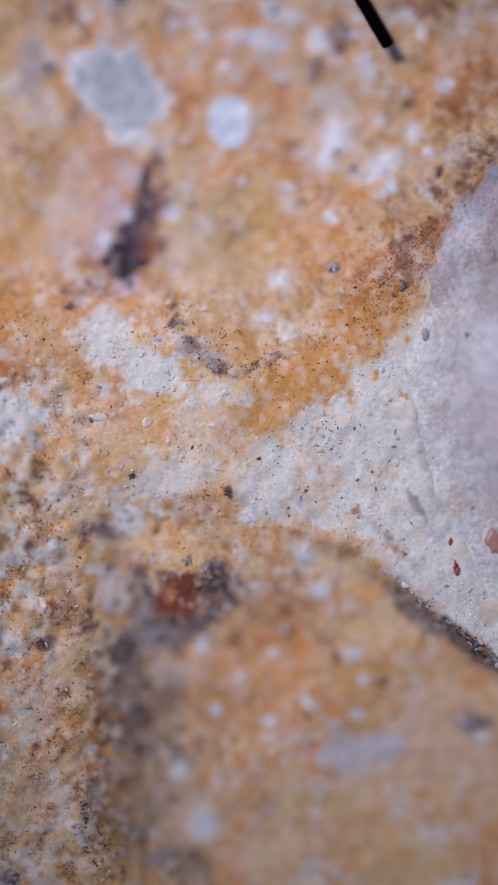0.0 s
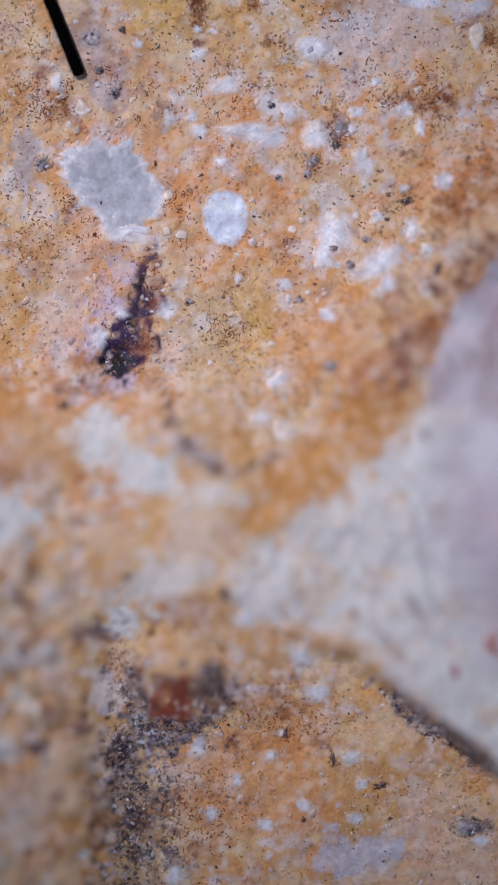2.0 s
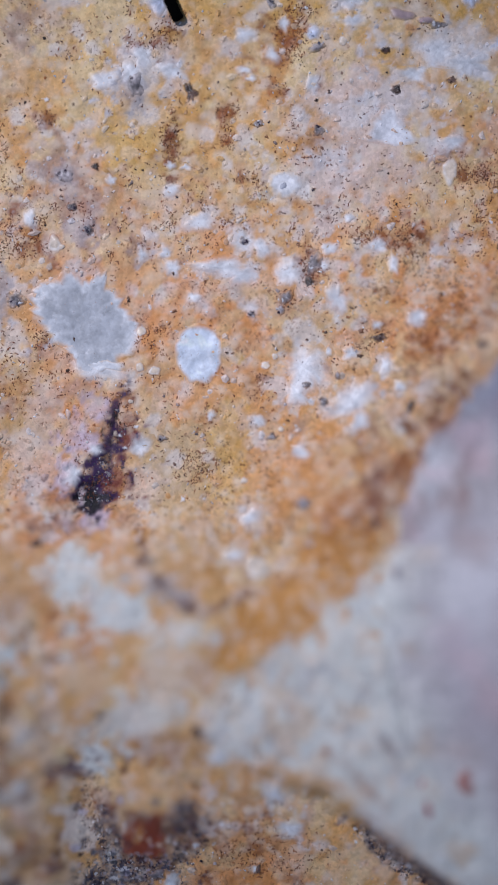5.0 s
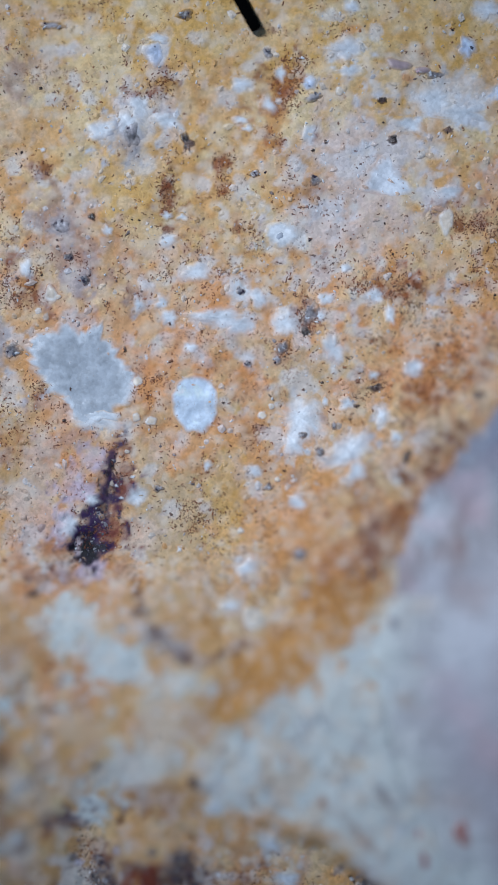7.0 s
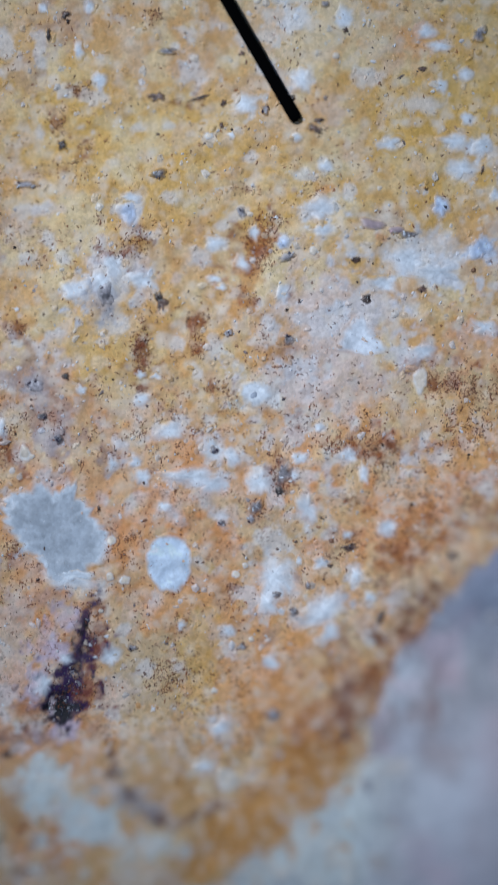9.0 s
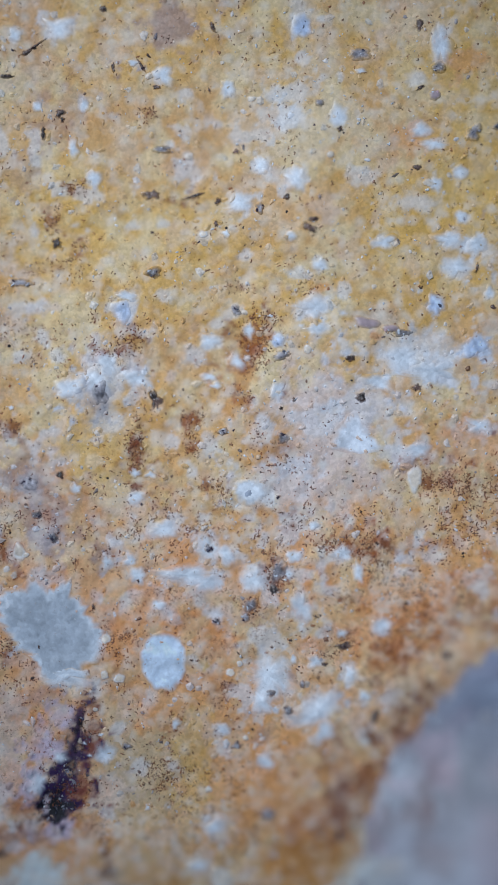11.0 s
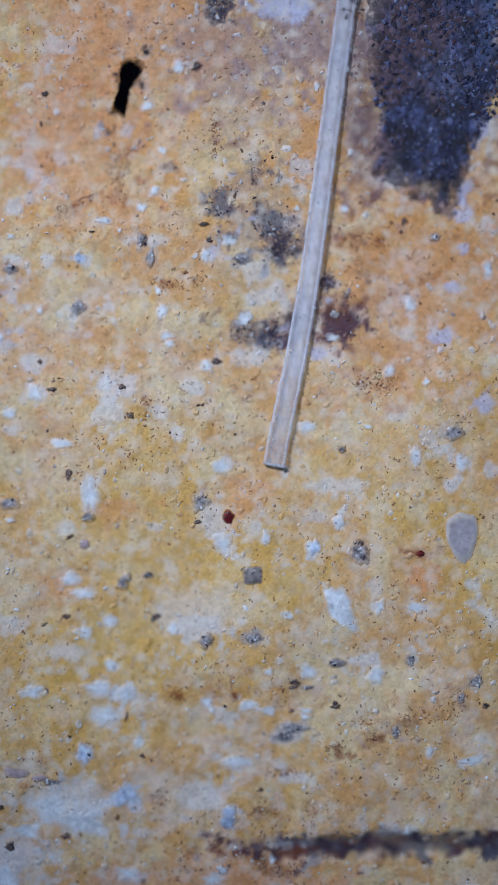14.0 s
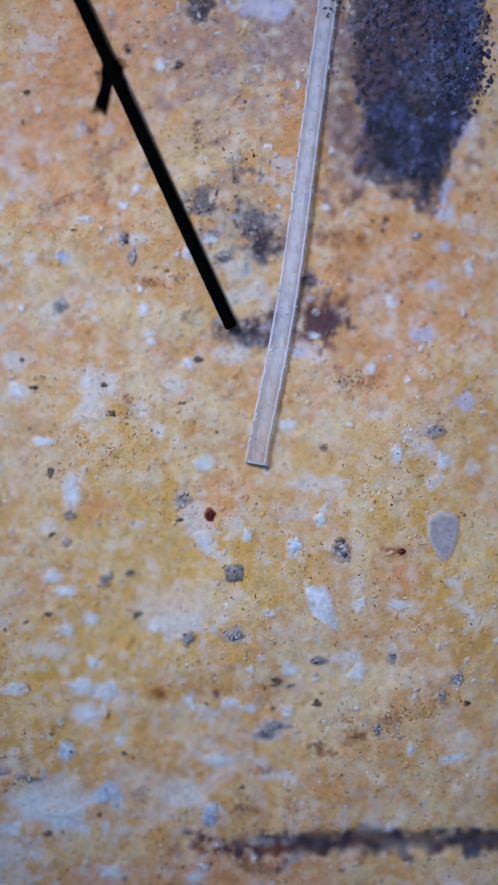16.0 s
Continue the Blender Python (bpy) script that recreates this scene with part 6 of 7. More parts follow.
smoky(-242, 612, 7, 10, 0)
smoky(-272, 654, 8, 6, 0)
smoky(-372, 487, 18, 12, 0)
smoky(153, 554, 12, 20, -15)
smoky(108, 494, 9, 12, -25)
smoky(98, 472, 6, 8, 0)
smoky(198, 354, 5, 7, 0)
smoky(173, 309, 8, 7, 0)
smoky(143, 339, 8, 6, 0)
smoky(83, 247, 8, 6, 0)
smoky(138, 129, 13, 9, 0)
smoky(-112, 244, 8, 6, 0)
smoky(46, 464, 8, 6, 0)
dark(148, 519, 7, 8, 0)
dark(-187, 612, 2, 2, 0)
dark(-362, 616, 3, 2, 0)
dark(-172, 489, 3, 5, 0)
dark(3, 396, 3, 3, 0)
dark(-279, 364, 3, 3, 0)
dark(-92, 536, 4, 3, 0)
dark(145, 419, 3, 2, 0)
dark(178, 431, 3, 2, 0)
dark(223, 474, 5, 2.4, -30)
dark(273, 423, 12, 6, 0)
dark(238, 389, 6, 4, 0)
dark(326, 299, 9, 8, 0)
dark(448, 409, 9, 8, 0)
dark(-268, 419, 3, 5, 0)
milky(114, -446, 20.5, 15.1, 0)
milky(-96, -546, 11.9, 16.2, 0)
milky(-26, -603, 8.6, 10.8, 0)
milky(174, -563, 14, 11.9, 0)
milky(24, -681, 14, 8.6, 0)
milky(-71, -661, 11.9, 9.7, 0)
milky(184, -671, 14, 9.7, 0)
milky(-136, -771, 16.2, 15.1, 0)
milky(194, -611, 8.6, 10.8, 0)
milky(54, -521, 6.5, 6.5, 0)
milky(34, -561, 9.7, 8.6, 0)
milky(404, -711, 15.1, 8.6, 0)
milky(94, -646, 13, 8.6, -20)
milky(29, -736, 7, 6, 0)
milky(-51, -476, 6, 6, 0)
milky(34, -761, 5, 4, 0)
dark(144, -566, 4, 12, 15)
dark(224, -613, 11, 5, 15)
dark(59, -521, 4, 10, 0)
dark(244, -671, 4, 3, 0)
dark(89, -671, 5, 4, 0)
smoky(379, -691, 22, 14, -20)
smoky(-116, -531, 12, 8, 0)

for x, y, r in ((791, 773, 22), (691, 906, 15)):
    grain("blue_grain", x, y, r, r * 0.95, 0, rgb(172, 184, 206), QUARTZ, 0.4, jag=0.4, blend=0.9, mottle=0.3)
milky(678, 821, 8, 9, 0, 4)
milky(663, 802, 20, 15, 10)

# ---- loose crumbs, too many to count ----


def crumbs(name, label, count, low, high, colours, mat, flat, where, stretch=1.0, blend=0.0, rise=0.3, on_boss=False, lift=0.0):
    """Tiny angular chips scattered over the stone, as one mesh."""
    reach = {"slate_crumbs": 14, "brown_crumbs": 6, "fringe_crumbs": 5, "crust_crystals": 70}.get(name, 3)
    x, y = rng.uniform(-560, 1310, count * reach), rng.uniform(-1080, 2480, count * reach)
    keep = (rng.random(count * reach) < where(x, y)) & ((inside(BOSS_PLAN, x, y) > 4) == on_boss)
    x, y = x[keep][:count], y[keep][:count]
    n = len(x)
    s = low + (high - low) * rng.random(n) ** 2.4
    base = np.array([(1, 0, 0), (0.5, 0.87, 0), (-0.5, 0.87, 0), (-1, 0, 0), (-0.5, -0.87, 0), (0.5, -0.87, 0), (0.35, 0.1, 1), (-0.35, -0.1, 0.9)])
    pts = base[None] * (1 + 0.45 * rng.uniform(-1, 1, (n, 8, 3)))
    long = rng.uniform(1, stretch, n)
    pts[:, :, 0] *= (s * long)[:, None]
    pts[:, :, 1] *= (s / long)[:, None]
    pts[:, :, 2] *= (s * flat)[:, None]
    a = rng.uniform(0, 2 * np.pi, n)[:, None]
    px = pts[:, :, 0] * np.cos(a) - pts[:, :, 1] * np.sin(a) + x[:, None]
    py = pts[:, :, 0] * np.sin(a) + pts[:, :, 1] * np.cos(a) + y[:, None]
    ground = np.full(n, 0.0)
    ground = height(x, y)
    if on_boss:
        ground = boss_height(x, y)
    pz = pts[:, :, 2] + (ground + lift + s * rise * flat)[:, None]
    pick = np.asarray(colours)[rng.integers(0, len(colours), n)] * rng.uniform(0.75, 1.2, n)[:, None]
    tint = pick * (1 - blend) + matrix_colour(x, y) * blend
    faces = []
    shape = [(0, 1, 6), (1, 2, 6), (2, 7, 6), (2, 3, 7), (3, 4, 7), (4, 5, 7), (5, 6, 7), (5, 0, 6)]
    faces = (np.array(shape)[None] + 8 * np.arange(n)[:, None, None]).reshape(-1, 3).tolist()
    me = mesh(name, np.stack([px, py, pz], -1).reshape(-1, 3), faces, mat, np.repeat(tint, 8, 0), smooth=False)
    tagged(new(name, me), label, "mineral crumbs", kind="stuff")


def everywhere(x, y):
    return np.full(len(x), 0.8)


def rusty(x, y):
    marks = stained(x, y, (RUST, UMBER, BRICK))
    left = (1 - ramp(-400, -280, x)) * (1 - ramp(-40, 60, y))
    band = ramp(-120, 100, y) * (1 - ramp(650, 1000, y))
    return np.clip(0.02 + (0.08 + 0.42 * band) * ramp(-0.1, 0.6, grainy(x, y, 110, 71, 4)) + 0.6 * marks + 0.5 * left, 0, 1) * (0.12 + 0.88 * ramp(0.0, 0.5, grainy(x, y, 24, 77, 3)))


def milky_zone(x, y):
    return 0.25 + 0.75 * np.maximum(ramp(0.0, 0.6, grainy(x, y, 120, 72, 3)), (1 - ramp(-400, -300, x)) * (y < 0))


def dark_zone(x, y):
    return np.clip(stained(x, y, (INK, SLATE, GREYBROWN, VIOLET)) * 1.1, 0, 1)


def crusty(x, y):
    return (1 - ramp(0.85, 1.1, np.hypot((x - 1070) / 120, (y - 2250) / 220))) * (x < 1092 + (y - 2042) * 0.565)


def fringe(x, y):
    return ramp(-10, 30, inside(ZONE, x, y)) + 0.1


crumbs("white_crumbs", "tiny white quartz crumbs strewn over the stone", 1900, 2.4, 8, [CHALK, PALE, rgb(222, 220, 216)], CRUMB, 0.25, milky_zone, 1.3, 0.5)
crumbs("brown_crumbs", "tiny rust-brown crumbs clustered on stained stone", 8000, 0.9, 3.3, [rgb(96, 52, 32), rgb(58, 32, 26), RUST, rgb(130, 72, 38), rgb(108, 62, 38)], CRUMB, 0.25, rusty, 1.5, 0.2)
crumbs("black_crumbs", "tiny black mineral crumbs strewn over the stone", 500, 1.0, 3.2, [INK, rgb(60, 48, 40)], DARK, 0.4, everywhere, 1.3)
crumbs("ochre_crumbs", "tiny ochre sand crumbs lying on the stone", 3500, 3.0, 7.0, [OCHRE, TAN, AMBER], CRUMB, 0.25, everywhere, 1.4, 0.85)
crumbs("glass_crumbs", "tiny glinting clear crumbs on the stone", 3200, 1.0, 2.8, [rgb(244, 244, 242)], GLINT, 0.8, everywhere, 1.6)
crumbs("slate_crumbs", "tiny blue-black and white crystals on dark patches", 9000, 0.8, 2.8, [INK, rgb(44, 42, 58), SLATE, rgb(76, 72, 88), rgb(116, 106, 108), rgb(64, 54, 60), rgb(140, 132, 132), GREYBROWN], DARK, 0.35, dark_zone, 1.4)
crumbs("crust_crystals", "pale blue and white crystals on the blue-black crust", 3000, 1.2, 5.0, [rgb(64, 66, 98), rgb(92, 96, 132), rgb(46, 46, 74), rgb(74, 70, 92), rgb(120, 126, 160), rgb(54, 46, 64), rgb(40, 38, 60), rgb(84, 62, 66), rgb(60, 58, 88), rgb(104, 106, 140)], CRUMB, 0.5, crusty, 1.5, lift=2.2)
crumbs("fringe_crumbs", "tiny grey and white crumbs on the white rock", 1500, 1.3, 4.5, [GREY, SLATE, CHALK, CHALK, UMBER], CRUMB, 0.4, fringe, 1.5, 0.2)
crumbs("boss_crumbs", "tiny grey crumbs on the white stone", 900, 1.4, 4.5, [GREY, SLATE, CHALK, UMBER, CHALK], CRUMB, 0.4, everywhere, 1.5, 0.0, 0.2, True)


def threads(name, label, count, colours, where, reach=6):
    """Short curled rust fibres, each a bent ridge, as one mesh."""
    x, y = rng.uniform(-560, 1310, count * reach), rng.uniform(-1080, 2480, count * reach)
    keep = (rng.random(count * reach) < where(x, y)) & (inside(BOSS_PLAN, x, y) < 4)
    x, y = x[keep][:count], y[keep][:count]
    n = len(x)
    long, wide, bend, turn = 2.0 + 6.5 * rng.random(n) ** 2.2, rng.uniform(0.6, 1.4, n), rng.uniform(-3.0, 3.0, n), rng.uniform(0, 2 * np.pi, n)
    px, py, rows = x.copy(), y.copy(), []
    for k in range(5):
        a = turn + bend * (k / 4 - 0.5)
        thick = wide * (0.35, 0.9, 1.0, 0.9, 0.3)[k]
        z = height(px, py)
        for side, lift in ((-1, -0.4), (0, 1.1), (1, -0.4)):
            rows.append(np.stack([px - np.sin(a) * side * thick, py + np.cos(a) * side * thick, z + lift * thick + 0.5], -1))
        px, py = px + np.cos(a) * long / 4, py + np.sin(a) * long / 4
    verts = np.stack(rows, 1).reshape(-1, 3)
    shape = np.array([(3 * k + s, 3 * k + 3 + s, 3 * k + 4 + s, 3 * k + 1 + s) for k in range(4) for s in (0, 1)])
    faces = (shape[None] + 15 * np.arange(n)[:, None, None]).reshape(-1, 4).tolist()
    pick = np.asarray(colours)[rng.integers(0, len(colours), n)] * rng.uniform(0.7, 1.2, n)[:, None]
    fade = rng.uniform(0.05, 0.6, n)[:, None]
    tint = pick * (1 - fade) + matrix_colour(x, y) * 0.8 * fade
    tagged(new(name, mesh(name, verts, faces, CRUMB, np.repeat(tint, 15, 0))), label, "mineral crumbs", kind="stuff")


def threaded(x, y):
    near = 1 - ramp(0, 130, -inside(ZONE, x, y))
    band = ramp(-60, 150, y) * (1 - 0.85 * ramp(550, 900, y))
    far = 0.2 + 0.5 * ramp(1750, 2050, y)
    knots = (1 - 0.5 * ramp(1000, 1300, y)) * ramp(0.05, 0.6, grainy(x, y, 30, 83, 4)) * ramp(-0.2, 0.5, grainy(x, y, 130, 84, 2))
    bare = 1 - 0.85 * stained(x, y, (CHALK, BLUSH, GREY))
    return np.clip((0.08 + 0.6 * band * (1 - 0.6 * near) + 0.1 * far * (y > 700)) * (0.08 + knots) * bare + 0.7 * stained(x, y, (RUST, UMBER, BRICK)) * (0.2 + knots) * (1 - 0.6 * near) + 1.0 * stained(x, y, (KNOT,)), 0, 1)


def frosted(x, y):
    return np.clip(0.05 + 0.4 * stained(x, y, (CHALK, GREY, KNOT, PINK, VIOLET)) * ramp(-0.2, 0.5, grainy(x, y, 22, 85, 3)), 0, 1)


threads("rust_fibres", "tiny curled dark rust fibres strewn over the stone", 40000,
        [rgb(132, 70, 36), rgb(96, 46, 26), rgb(148, 84, 44), rgb(74, 36, 26), rgb(120, 64, 40)], threaded, 10)
threads("pale_fibres", "tiny curled white fibres and flakes on the stone", 5000, [rgb(244, 242, 240), rgb(232, 220, 206), rgb(214, 206, 204)], frosted)
threads("slate_shards", "tiny slate-grey and white shards on the dark patches", 5000,
        [rgb(60, 56, 66), rgb(110, 104, 110), rgb(180, 174, 172), rgb(48, 40, 46), rgb(140, 118, 96)], dark_zone)

# ---- bristle ----


def build_bristle():
    """A flat clear plastic bristle, gently bent, with a square-cut end."""
    spine = [(771, 1538, 8), (778, 1580, 8), (791, 1640, 9), (808, 1720, 9), (826, 1820, 10), (840, 1910, 10), (853, 2010, 10),
             (866, 2110, 11), (879, 2210, 12), (893, 2310, 12), (905, 2400, 13), (916, 2490, 15)]
    pts = np.array(spine, float)
    k = np.linspace(0, len(pts) - 1, 70)
    line = np.stack([np.interp(k, np.arange(len(pts)), pts[:, i]) for i in range(3)], -1)
    for _ in range(3):
        line[1:-1] = (line[:-2] + 2 * line[1:-1] + line[2:]) / 4
    across = np.array([(-1, 0.0), (-0.84, 0.85), (-0.7, 0.6), (-0.3, 0.7), (0.25, 0.72), (0.68, 0.6), (0.84, 0.85), (1, 0), (0.7, -0.6), (-0.7, -0.6)])
    verts, tints, clearness, n = [], [], [], len(across)
    for i, p in enumerate(line):
        d = line[min(i + 1, 69)] - line[max(i - 1, 0)]
        d = d / np.hypot(d[0], d[1])
        side = np.array([d[1], -d[0]])
        wide = 19.5 - 2.5 * ramp(0, 60, i) + 0.35 * math.sin(i * 1.7) + 0.3 * math.sin(i * 4.3)
        for j, (u, v) in enumerate(across):
            verts.append((p[0] + side[0] * u * wide, p[1] + side[1] * u * wide, p[2] + v * 7))
            # Bright edge lines and a shaded underside are painted into the tint.
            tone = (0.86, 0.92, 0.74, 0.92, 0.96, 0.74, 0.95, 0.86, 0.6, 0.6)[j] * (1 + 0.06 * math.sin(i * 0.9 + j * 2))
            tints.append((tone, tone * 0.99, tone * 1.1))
            clearness.append((0.45 + 0.45 * ramp(0, 30, i) * (1 - 0.35 * ramp(45, 69, i))) * (1.5 if j in (0, 1, 6, 7) else 0.3 if j > 7 else 0.6 if j in (2, 5) else 0.78))
    faces = [(i * n + j, (i + 1) * n + j, (i + 1) * n + (j + 1) % n, i * n + (j + 1) % n) for i in range(69) for j in range(n)]
    faces += [tuple(range(n)), tuple(69 * n + j for j in reversed(range(n)))]
    thing = tagged(new("bristle"), "clear whitish plastic bristle with a square-cut end lying on the stone", "bristle")
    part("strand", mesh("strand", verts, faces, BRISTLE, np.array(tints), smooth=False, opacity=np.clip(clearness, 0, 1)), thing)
    # Sparkles of the clear plastic, modelled as small pale chips.
    sparkles, cells = [], []
    rnd = random.Random(9)
    for _ in range(170):
        i = rnd.randrange(1, 69)
        p, u = line[i], rnd.uniform(-1, 1)
        if rnd.random() < 0.6:
            u = math.copysign(0.95, u)
        s, b = rnd.uniform(1.4, 3.2), len(sparkles)
        cx, cy, cz = p[0] + u * 19, p[1] + rnd.uniform(-5, 5), p[2] + 5.5
        sparkles += [(cx - s, cy, cz), (cx + s, cy - s, cz), (cx, cy + s, cz), (cx, cy, cz + s * 1.4)]
        cells += [(b, b + 1, b + 3), (b + 1, b + 2, b + 3), (b + 2, b, b + 3), (b, b + 2, b + 1)]
    low, side = line[0], np.array([0.985, -0.17])
    rim = [(low[0] + side[0] * u * 19.5 - 0.17 * w, low[1] + side[1] * u * 19.5 + 0.985 * w, low[2] + h) for w in (-1.5, 2.2) for u, h in ((-1, -3), (-1, 4.5), (-0.4, 6.4), (0.4, 6.4), (1, 4.5), (1, -3))]
    part("cut_end", mesh("cut_end", rim, [(0, 1, 7, 6), (1, 2, 8, 7), (2, 3, 9, 8), (3, 4, 10, 9), (4, 5, 11, 10), (0, 5, 4, 3, 2, 1), (6, 7, 8, 9, 10, 11)], CRUMB,
                         np.tile(rgb(204, 204, 210), (12, 1)), smooth=False), thing, label="pale square-cut end")
    for _ in range(14):
        at = (907 + rnd.uniform(-13, 13), 2352 + rnd.uniform(-26, 26))
        part("grit", chip_mesh("grit", rnd.uniform(1.4, 3.4), rgb(44, 38, 52), CRUMB), thing, (at[0], at[1], 18.5))
    part("sparkles", mesh("sparkles", sparkles, cells, CRUMB, np.tile(rgb(232, 232, 232), (len(sparkles), 1)), smooth=False), thing, label="pale specks painting the sparkles of the clear bristle")


build_bristle()

# ---- pointer ----


def build_pointer():
    """A thin black rod, its end cut square with a worn edge."""
    thing = tagged(new("pointer"), "thin matt black pointing rod with a blunt end", "pointer")
    n = 20

    def turned(name, rows, caps):
        verts = [(math.cos(2 * math.pi * i / n) * r, y, math.sin(2 * math.pi * i / n) * r) for y, r in rows for i in range(n)]
        faces = [(k * n + i, (k + 1) * n + i, (k + 1) * n + (i + 1) % n, k * n + (i + 1) % n) for k in range(len(rows) - 1) for i in range(n)]
        if caps:
            faces.append(tuple(range(n)))
        return mesh(name, verts, faces, BLACK_ROD)
    part("tip", turned("tip", [(0, 7.5), (1.2, 9.6), (4, 10.8), (24, 11)], True), thing)
    part("shaft", turned("shaft", [(24, 11), (400, 11.2), (1200, 11.8), (5200, 14)], False), thing)
    return thing


pointer = build_pointer()


def held(x, y, z, turn):
    """The rod's end at a point of the stage, its shaft turned away to the upper left."""
    return pose(x * U, y * U, z * U, 0.6, 0, turn)


def slid(x, y):
    """The stone pushed along the stage until its plan point x, y lies under the lens."""
    return pose(-x * U, -y * U, 0)


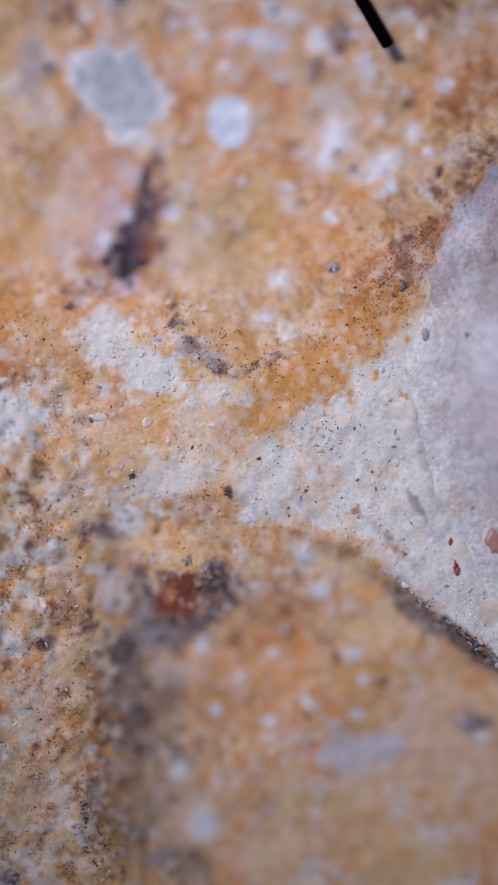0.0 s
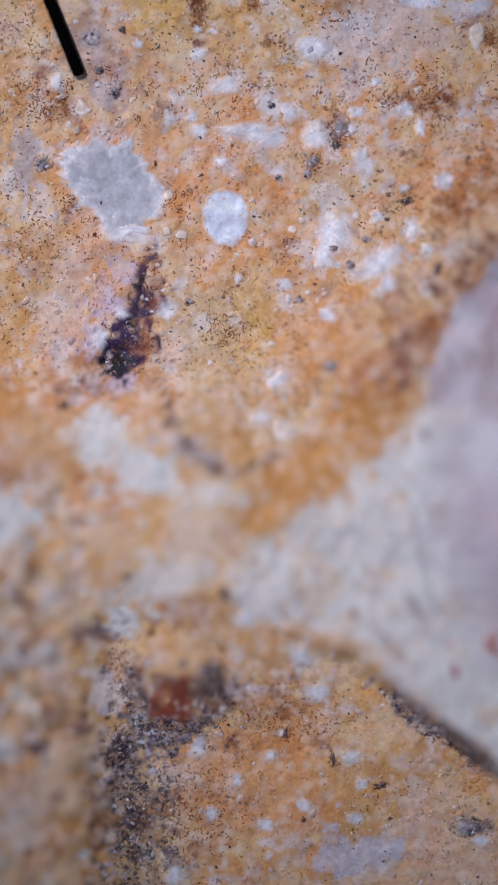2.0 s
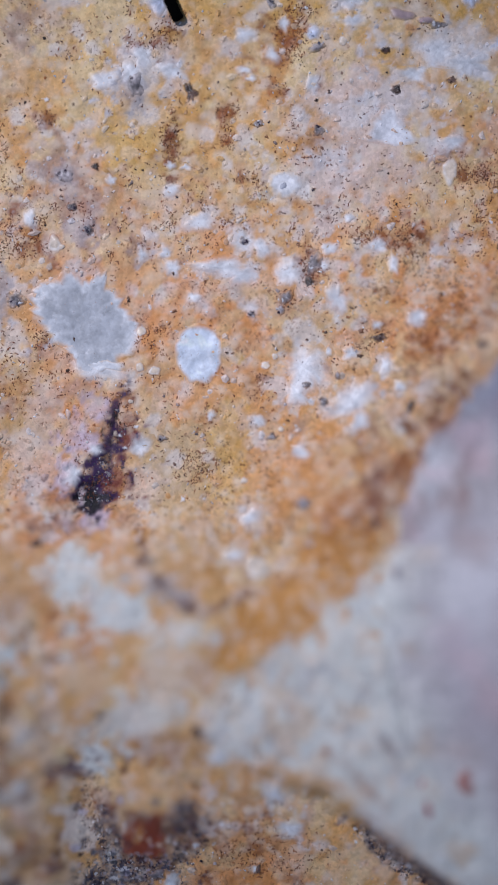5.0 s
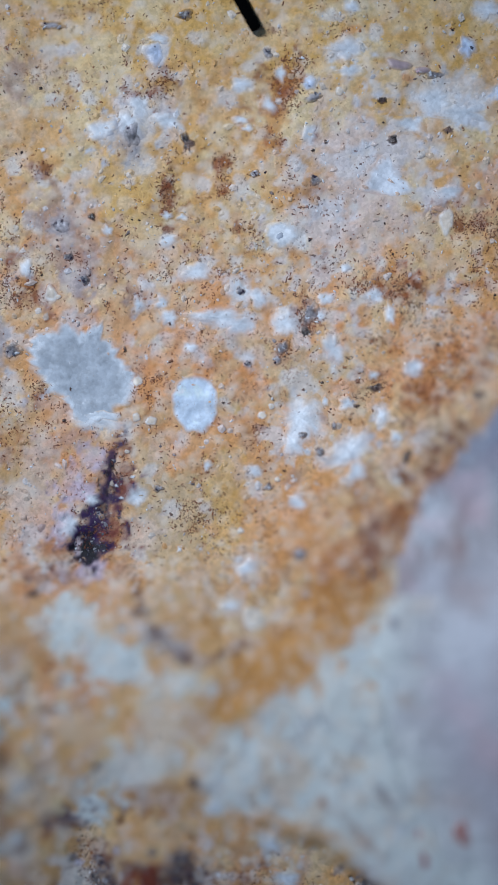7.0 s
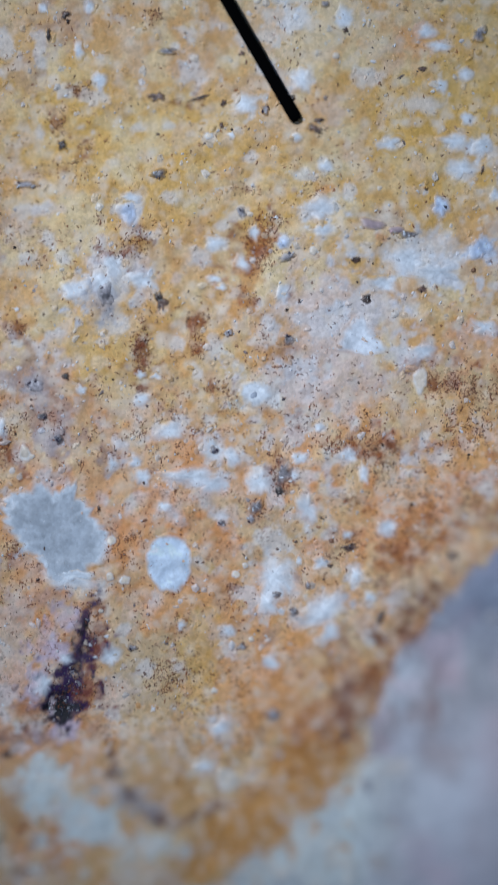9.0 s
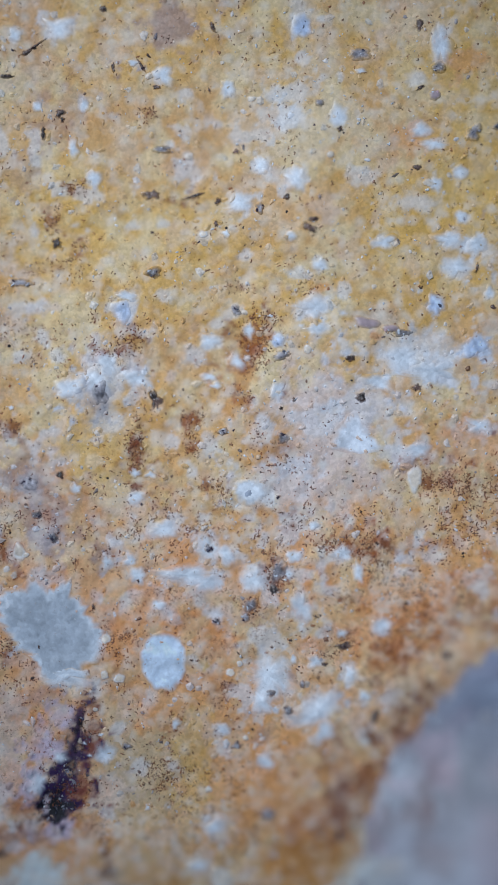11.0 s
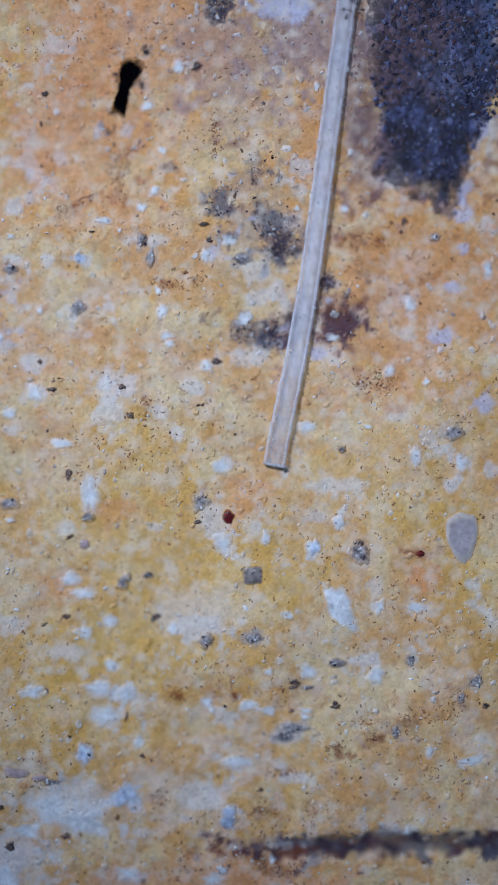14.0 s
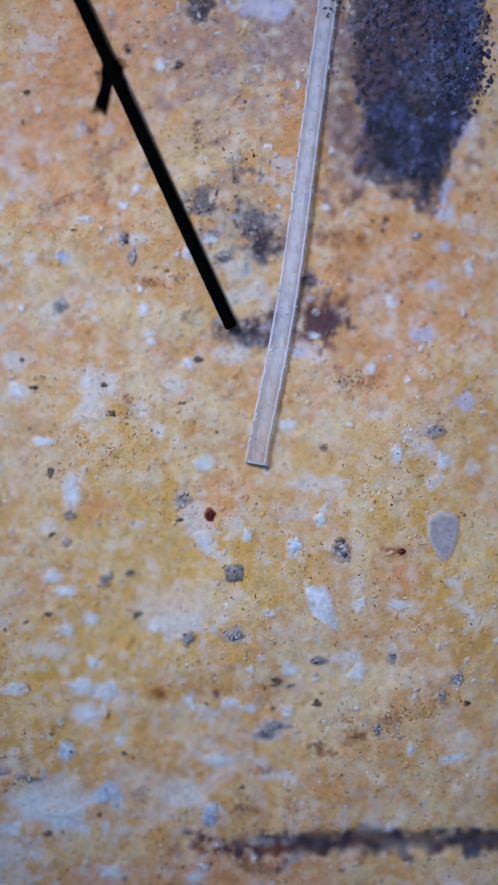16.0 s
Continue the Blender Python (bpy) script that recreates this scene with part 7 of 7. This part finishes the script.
def motions():
    # The stone, its grains and all that lies on it slide under the lens together.
    way = [
        (0, slid(-12.2, -182.6)),
        (0.5, slid(-12.4, -183.0)),
        (0.6, slid(-11.7, -177.7)),
        (0.8, slid(-10.3, -167.0)),
        (1, slid(-8.9, -156.4)),
        (1.2, slid(-7.3, -128.8)),
        (1.3, slid(-6.5, -115.0)),
        (1.4, slid(-6.5, -89.0)),
        (1.5, slid(-6.5, -57.1)),
        (2, slid(-5.6, -5.3)),
        (2.5, slid(-5.0, -5.0)),
        (3, slid(-4.6, -4.9)),
        (3.5, slid(0.0, 0.0)),
        (3.8, slid(12.0, 74.0)),
        (4, slid(17.4, 104.5)),
        (4.2, slid(24.1, 131.0)),
        (6.3, slid(48.4, 324.8)),
        (6.5, slid(48.7, 325.0)),
        (7, slid(48.4, 324.9)),
        (7.5, slid(48.5, 325.0)),
        (7.6, slid(52.0, 345.0)),
        (7.7, slid(86.0, 450.0)),
        (7.8, slid(94.0, 492.0)),
        (8, slid(96.2, 511.3)),
        (8.2, slid(93.5, 537.5)),
        (8.5, slid(93.5, 536.9)),
        (9, slid(94.8, 607.2)),
        (9.2, slid(100.0, 668.0)),
        (9.3, slid(101.0, 692.0)),
        (9.5, slid(104.0, 774.5)),
        (11.9, slid(105.2, 788.1)),
        (12, slid(170.6, 851.3)),
        (12.1, slid(249.0, 925.0)),
        (12.2, slid(311.7, 976.2)),
        (12.3, slid(331.0, 983.0)),
        (12.5, slid(348.1, 988.7)),
        (13, slid(451.6, 1007.8)),
        (13.2, slid(456.0, 1031.0)),
        (13.3, slid(477.0, 1056.0)),
        (13.4, slid(502.0, 1118.0)),
        (13.5, slid(585.6, 1272.0)),
        (13.6, slid(628.0, 1328.0)),
        (13.7, slid(664.0, 1408.0)),
        (13.8, slid(694.0, 1490.0)),
        (13.9, slid(722.0, 1560.0)),
        (14, slid(726.7, 1578.0)),
        (14.5, slid(728.4, 1582.5)),
        (15, slid(734.9, 1582.9)),
        (15.5, slid(735.8, 1583.8)),
        (16, slid(759.4, 1574.4))]
    for thing in [ob for ob in scene.objects if ob.parent is None and ob.type in ("MESH", "EMPTY") and ob is not pointer and ob is not stage]:
        rest = thing.matrix_basis.copy()
        walk(thing, [(t, m @ rest) for t, m in way])
    # The rod wanders by itself.
    walk(pointer, [
        (0, held(247, 700, 49.0, 30.6)),
        (0.1, held(223, 688, 49.0, 30.2)),
        (0.2, held(199, 670, 49.0, 29.8)),
        (0.3, held(167, 628, 49.0, 29.3)),
        (0.4, held(143, 600, 49.0, 29.0)),
        (0.5, held(132, 580, 49.0, 28.8)),
        (0.6, held(99, 558, 45.0, 28.3)),
        (0.7, held(43, 519, 37.0, 27.4)),
        (0.8, held(-23, 474, 29.0, 26.4)),
        (0.9, held(-79, 441, 23.0, 25.5)),
        (1, held(-130, 411, 17.0, 24.6)),
        (1.1, held(-193, 394, 14.6, 23.6)),
        (1.2, held(-265, 379, 12.2, 22.3)),
        (1.3, held(-337, 380, 10.9, 21.1)),
        (1.4, held(-371, 410, 9.6, 20.5)),
        (1.5, held(-371, 446, 9.0, 20.5)),
        (1.6, held(-380, 472, 9.0, 20.3)),
        (1.7, held(-385, 504, 9.0, 20.3)),
        (1.8, held(-367, 550, 9.0, 20.6)),
        (1.9, held(-323, 602, 9.0, 21.3)),
        (2, held(-300, 650, 9.0, 21.7)),
        (2.1, held(-291, 674, 9.0, 21.9)),
        (2.3, held(-201, 712, 9.0, 23.4)),
        (2.5, held(-151, 690, 9.0, 24.3)),
        (2.7, held(-107, 626, 9.0, 25.0)),
        (2.9, held(-27, 594, 9.0, 26.3)),
        (3, held(20, 598, 9.0, 27.1)),
        (3.2, held(138, 692, 9.0, 28.9)),
        (3.5, held(128, 698, 9.0, 28.8)),
        (3.6, held(102, 700, 9.0, 28.4)),
        (3.8, held(20, 688, 9.0, 27.1)),
        (4, held(-13, 704, 9.0, 26.5)),
        (4.2, held(-30, 724, 9.0, 26.3)),
        (5.2, held(-149, 748, 9.0, 24.4)),
        (6.3, held(-228, 764, 9.0, 25.4)),
        (6.5, held(-219, 760, 9.0, 25.5)),
        (7, held(14, 730, 9.0, 29.2)),
        (7.2, held(90, 640, 9.0, 30.3)),
        (7.4, held(122, 548, 9.0, 30.8)),
        (7.5, held(131, 512, 9.0, 31.0)),
        (7.6, held(151, 527, 9.0, 31.1)),
        (7.7, held(145, 480, 9.0, 31.2)),
        (7.8, held(157, 459, 9.0, 31.3)),
        (8, held(172, 435, 9.0, 31.6)),
        (8.2, held(140, 412, 9.0, 31.1)),
        (8.5, held(100, 388, 9.0, 30.5)),
        (8.7, held(81, 470, 9.0, 30.2)),
        (8.9, held(76, 541, 9.0, 30.1)),
        (9, held(85, 569, 9.0, 30.3)),
        (9.2, held(47, 662, 9.0, 29.7)),
        (9.3, held(15, 690, 9.0, 29.2)),
        (9.5, held(17, 701, 9.0, 29.2)),
        (9.7, held(7, 689, 9.0, 29.1)),
        (10.5, held(8, 823, 9.0, 26.9)),
        (11.8, held(9, 865, 9.0, 26.9)),
        (11.9, held(9, 864, 9.0, 26.9)),
        (12, held(9, 864, 9.0, 26.9)),
        (12.1, held(9, 864, 9.0, 26.9)),
        (12.2, held(9, 864, 9.0, 26.9)),
        (12.3, held(20, 866, 9.0, 26.9)),
        (12.5, held(19, 864, 9.0, 27.0)),
        (13, held(39, 844, 9.0, 27.4)),
        (13.2, held(55, 758, 9.0, 27.6)),
        (13.3, held(53, 720, 9.0, 27.6)),
        (13.4, held(55, 700, 9.0, 27.6)),
        (13.5, held(72, 707, 9.0, 27.9)),
        (13.6, held(93, 728, 10.4, 28.2)),
        (13.7, held(104, 768, 11.8, 28.4)),
        (13.8, held(99, 824, 13.2, 28.3)),
        (13.9, held(69, 849, 14.2, 28.1)),
        (14, held(59, 864, 14.6, 27.7)),
        (14.5, held(-1, 825, 14.4, 25.3)),
        (14.6, held(-7, 778, 14.3, 25.2)),
        (14.7, held(8, 720, 14.3, 25.5)),
        (14.8, held(34, 654, 14.3, 25.9)),
        (14.9, held(53, 568, 14.2, 26.2)),
        (15, held(40, 444, 14.2, 26.0)),
        (15.1, held(12, 328, 14.1, 25.6)),
        (15.2, held(-11, 236, 14.1, 25.2)),
        (15.3, held(-32, 171, 14.1, 24.8)),
        (15.4, held(-40, 136, 14.0, 24.7)),
        (15.5, held(-32, 107, 14.0, 24.8)),
        (15.6, held(-26, 109, 14.0, 24.9)),
        (15.7, held(-30, 118, 13.9, 24.8)),
        (15.8, held(-27, 138, 13.9, 24.8)),
        (16, held(-31, 203, 13.8, 24.8))])


motions()
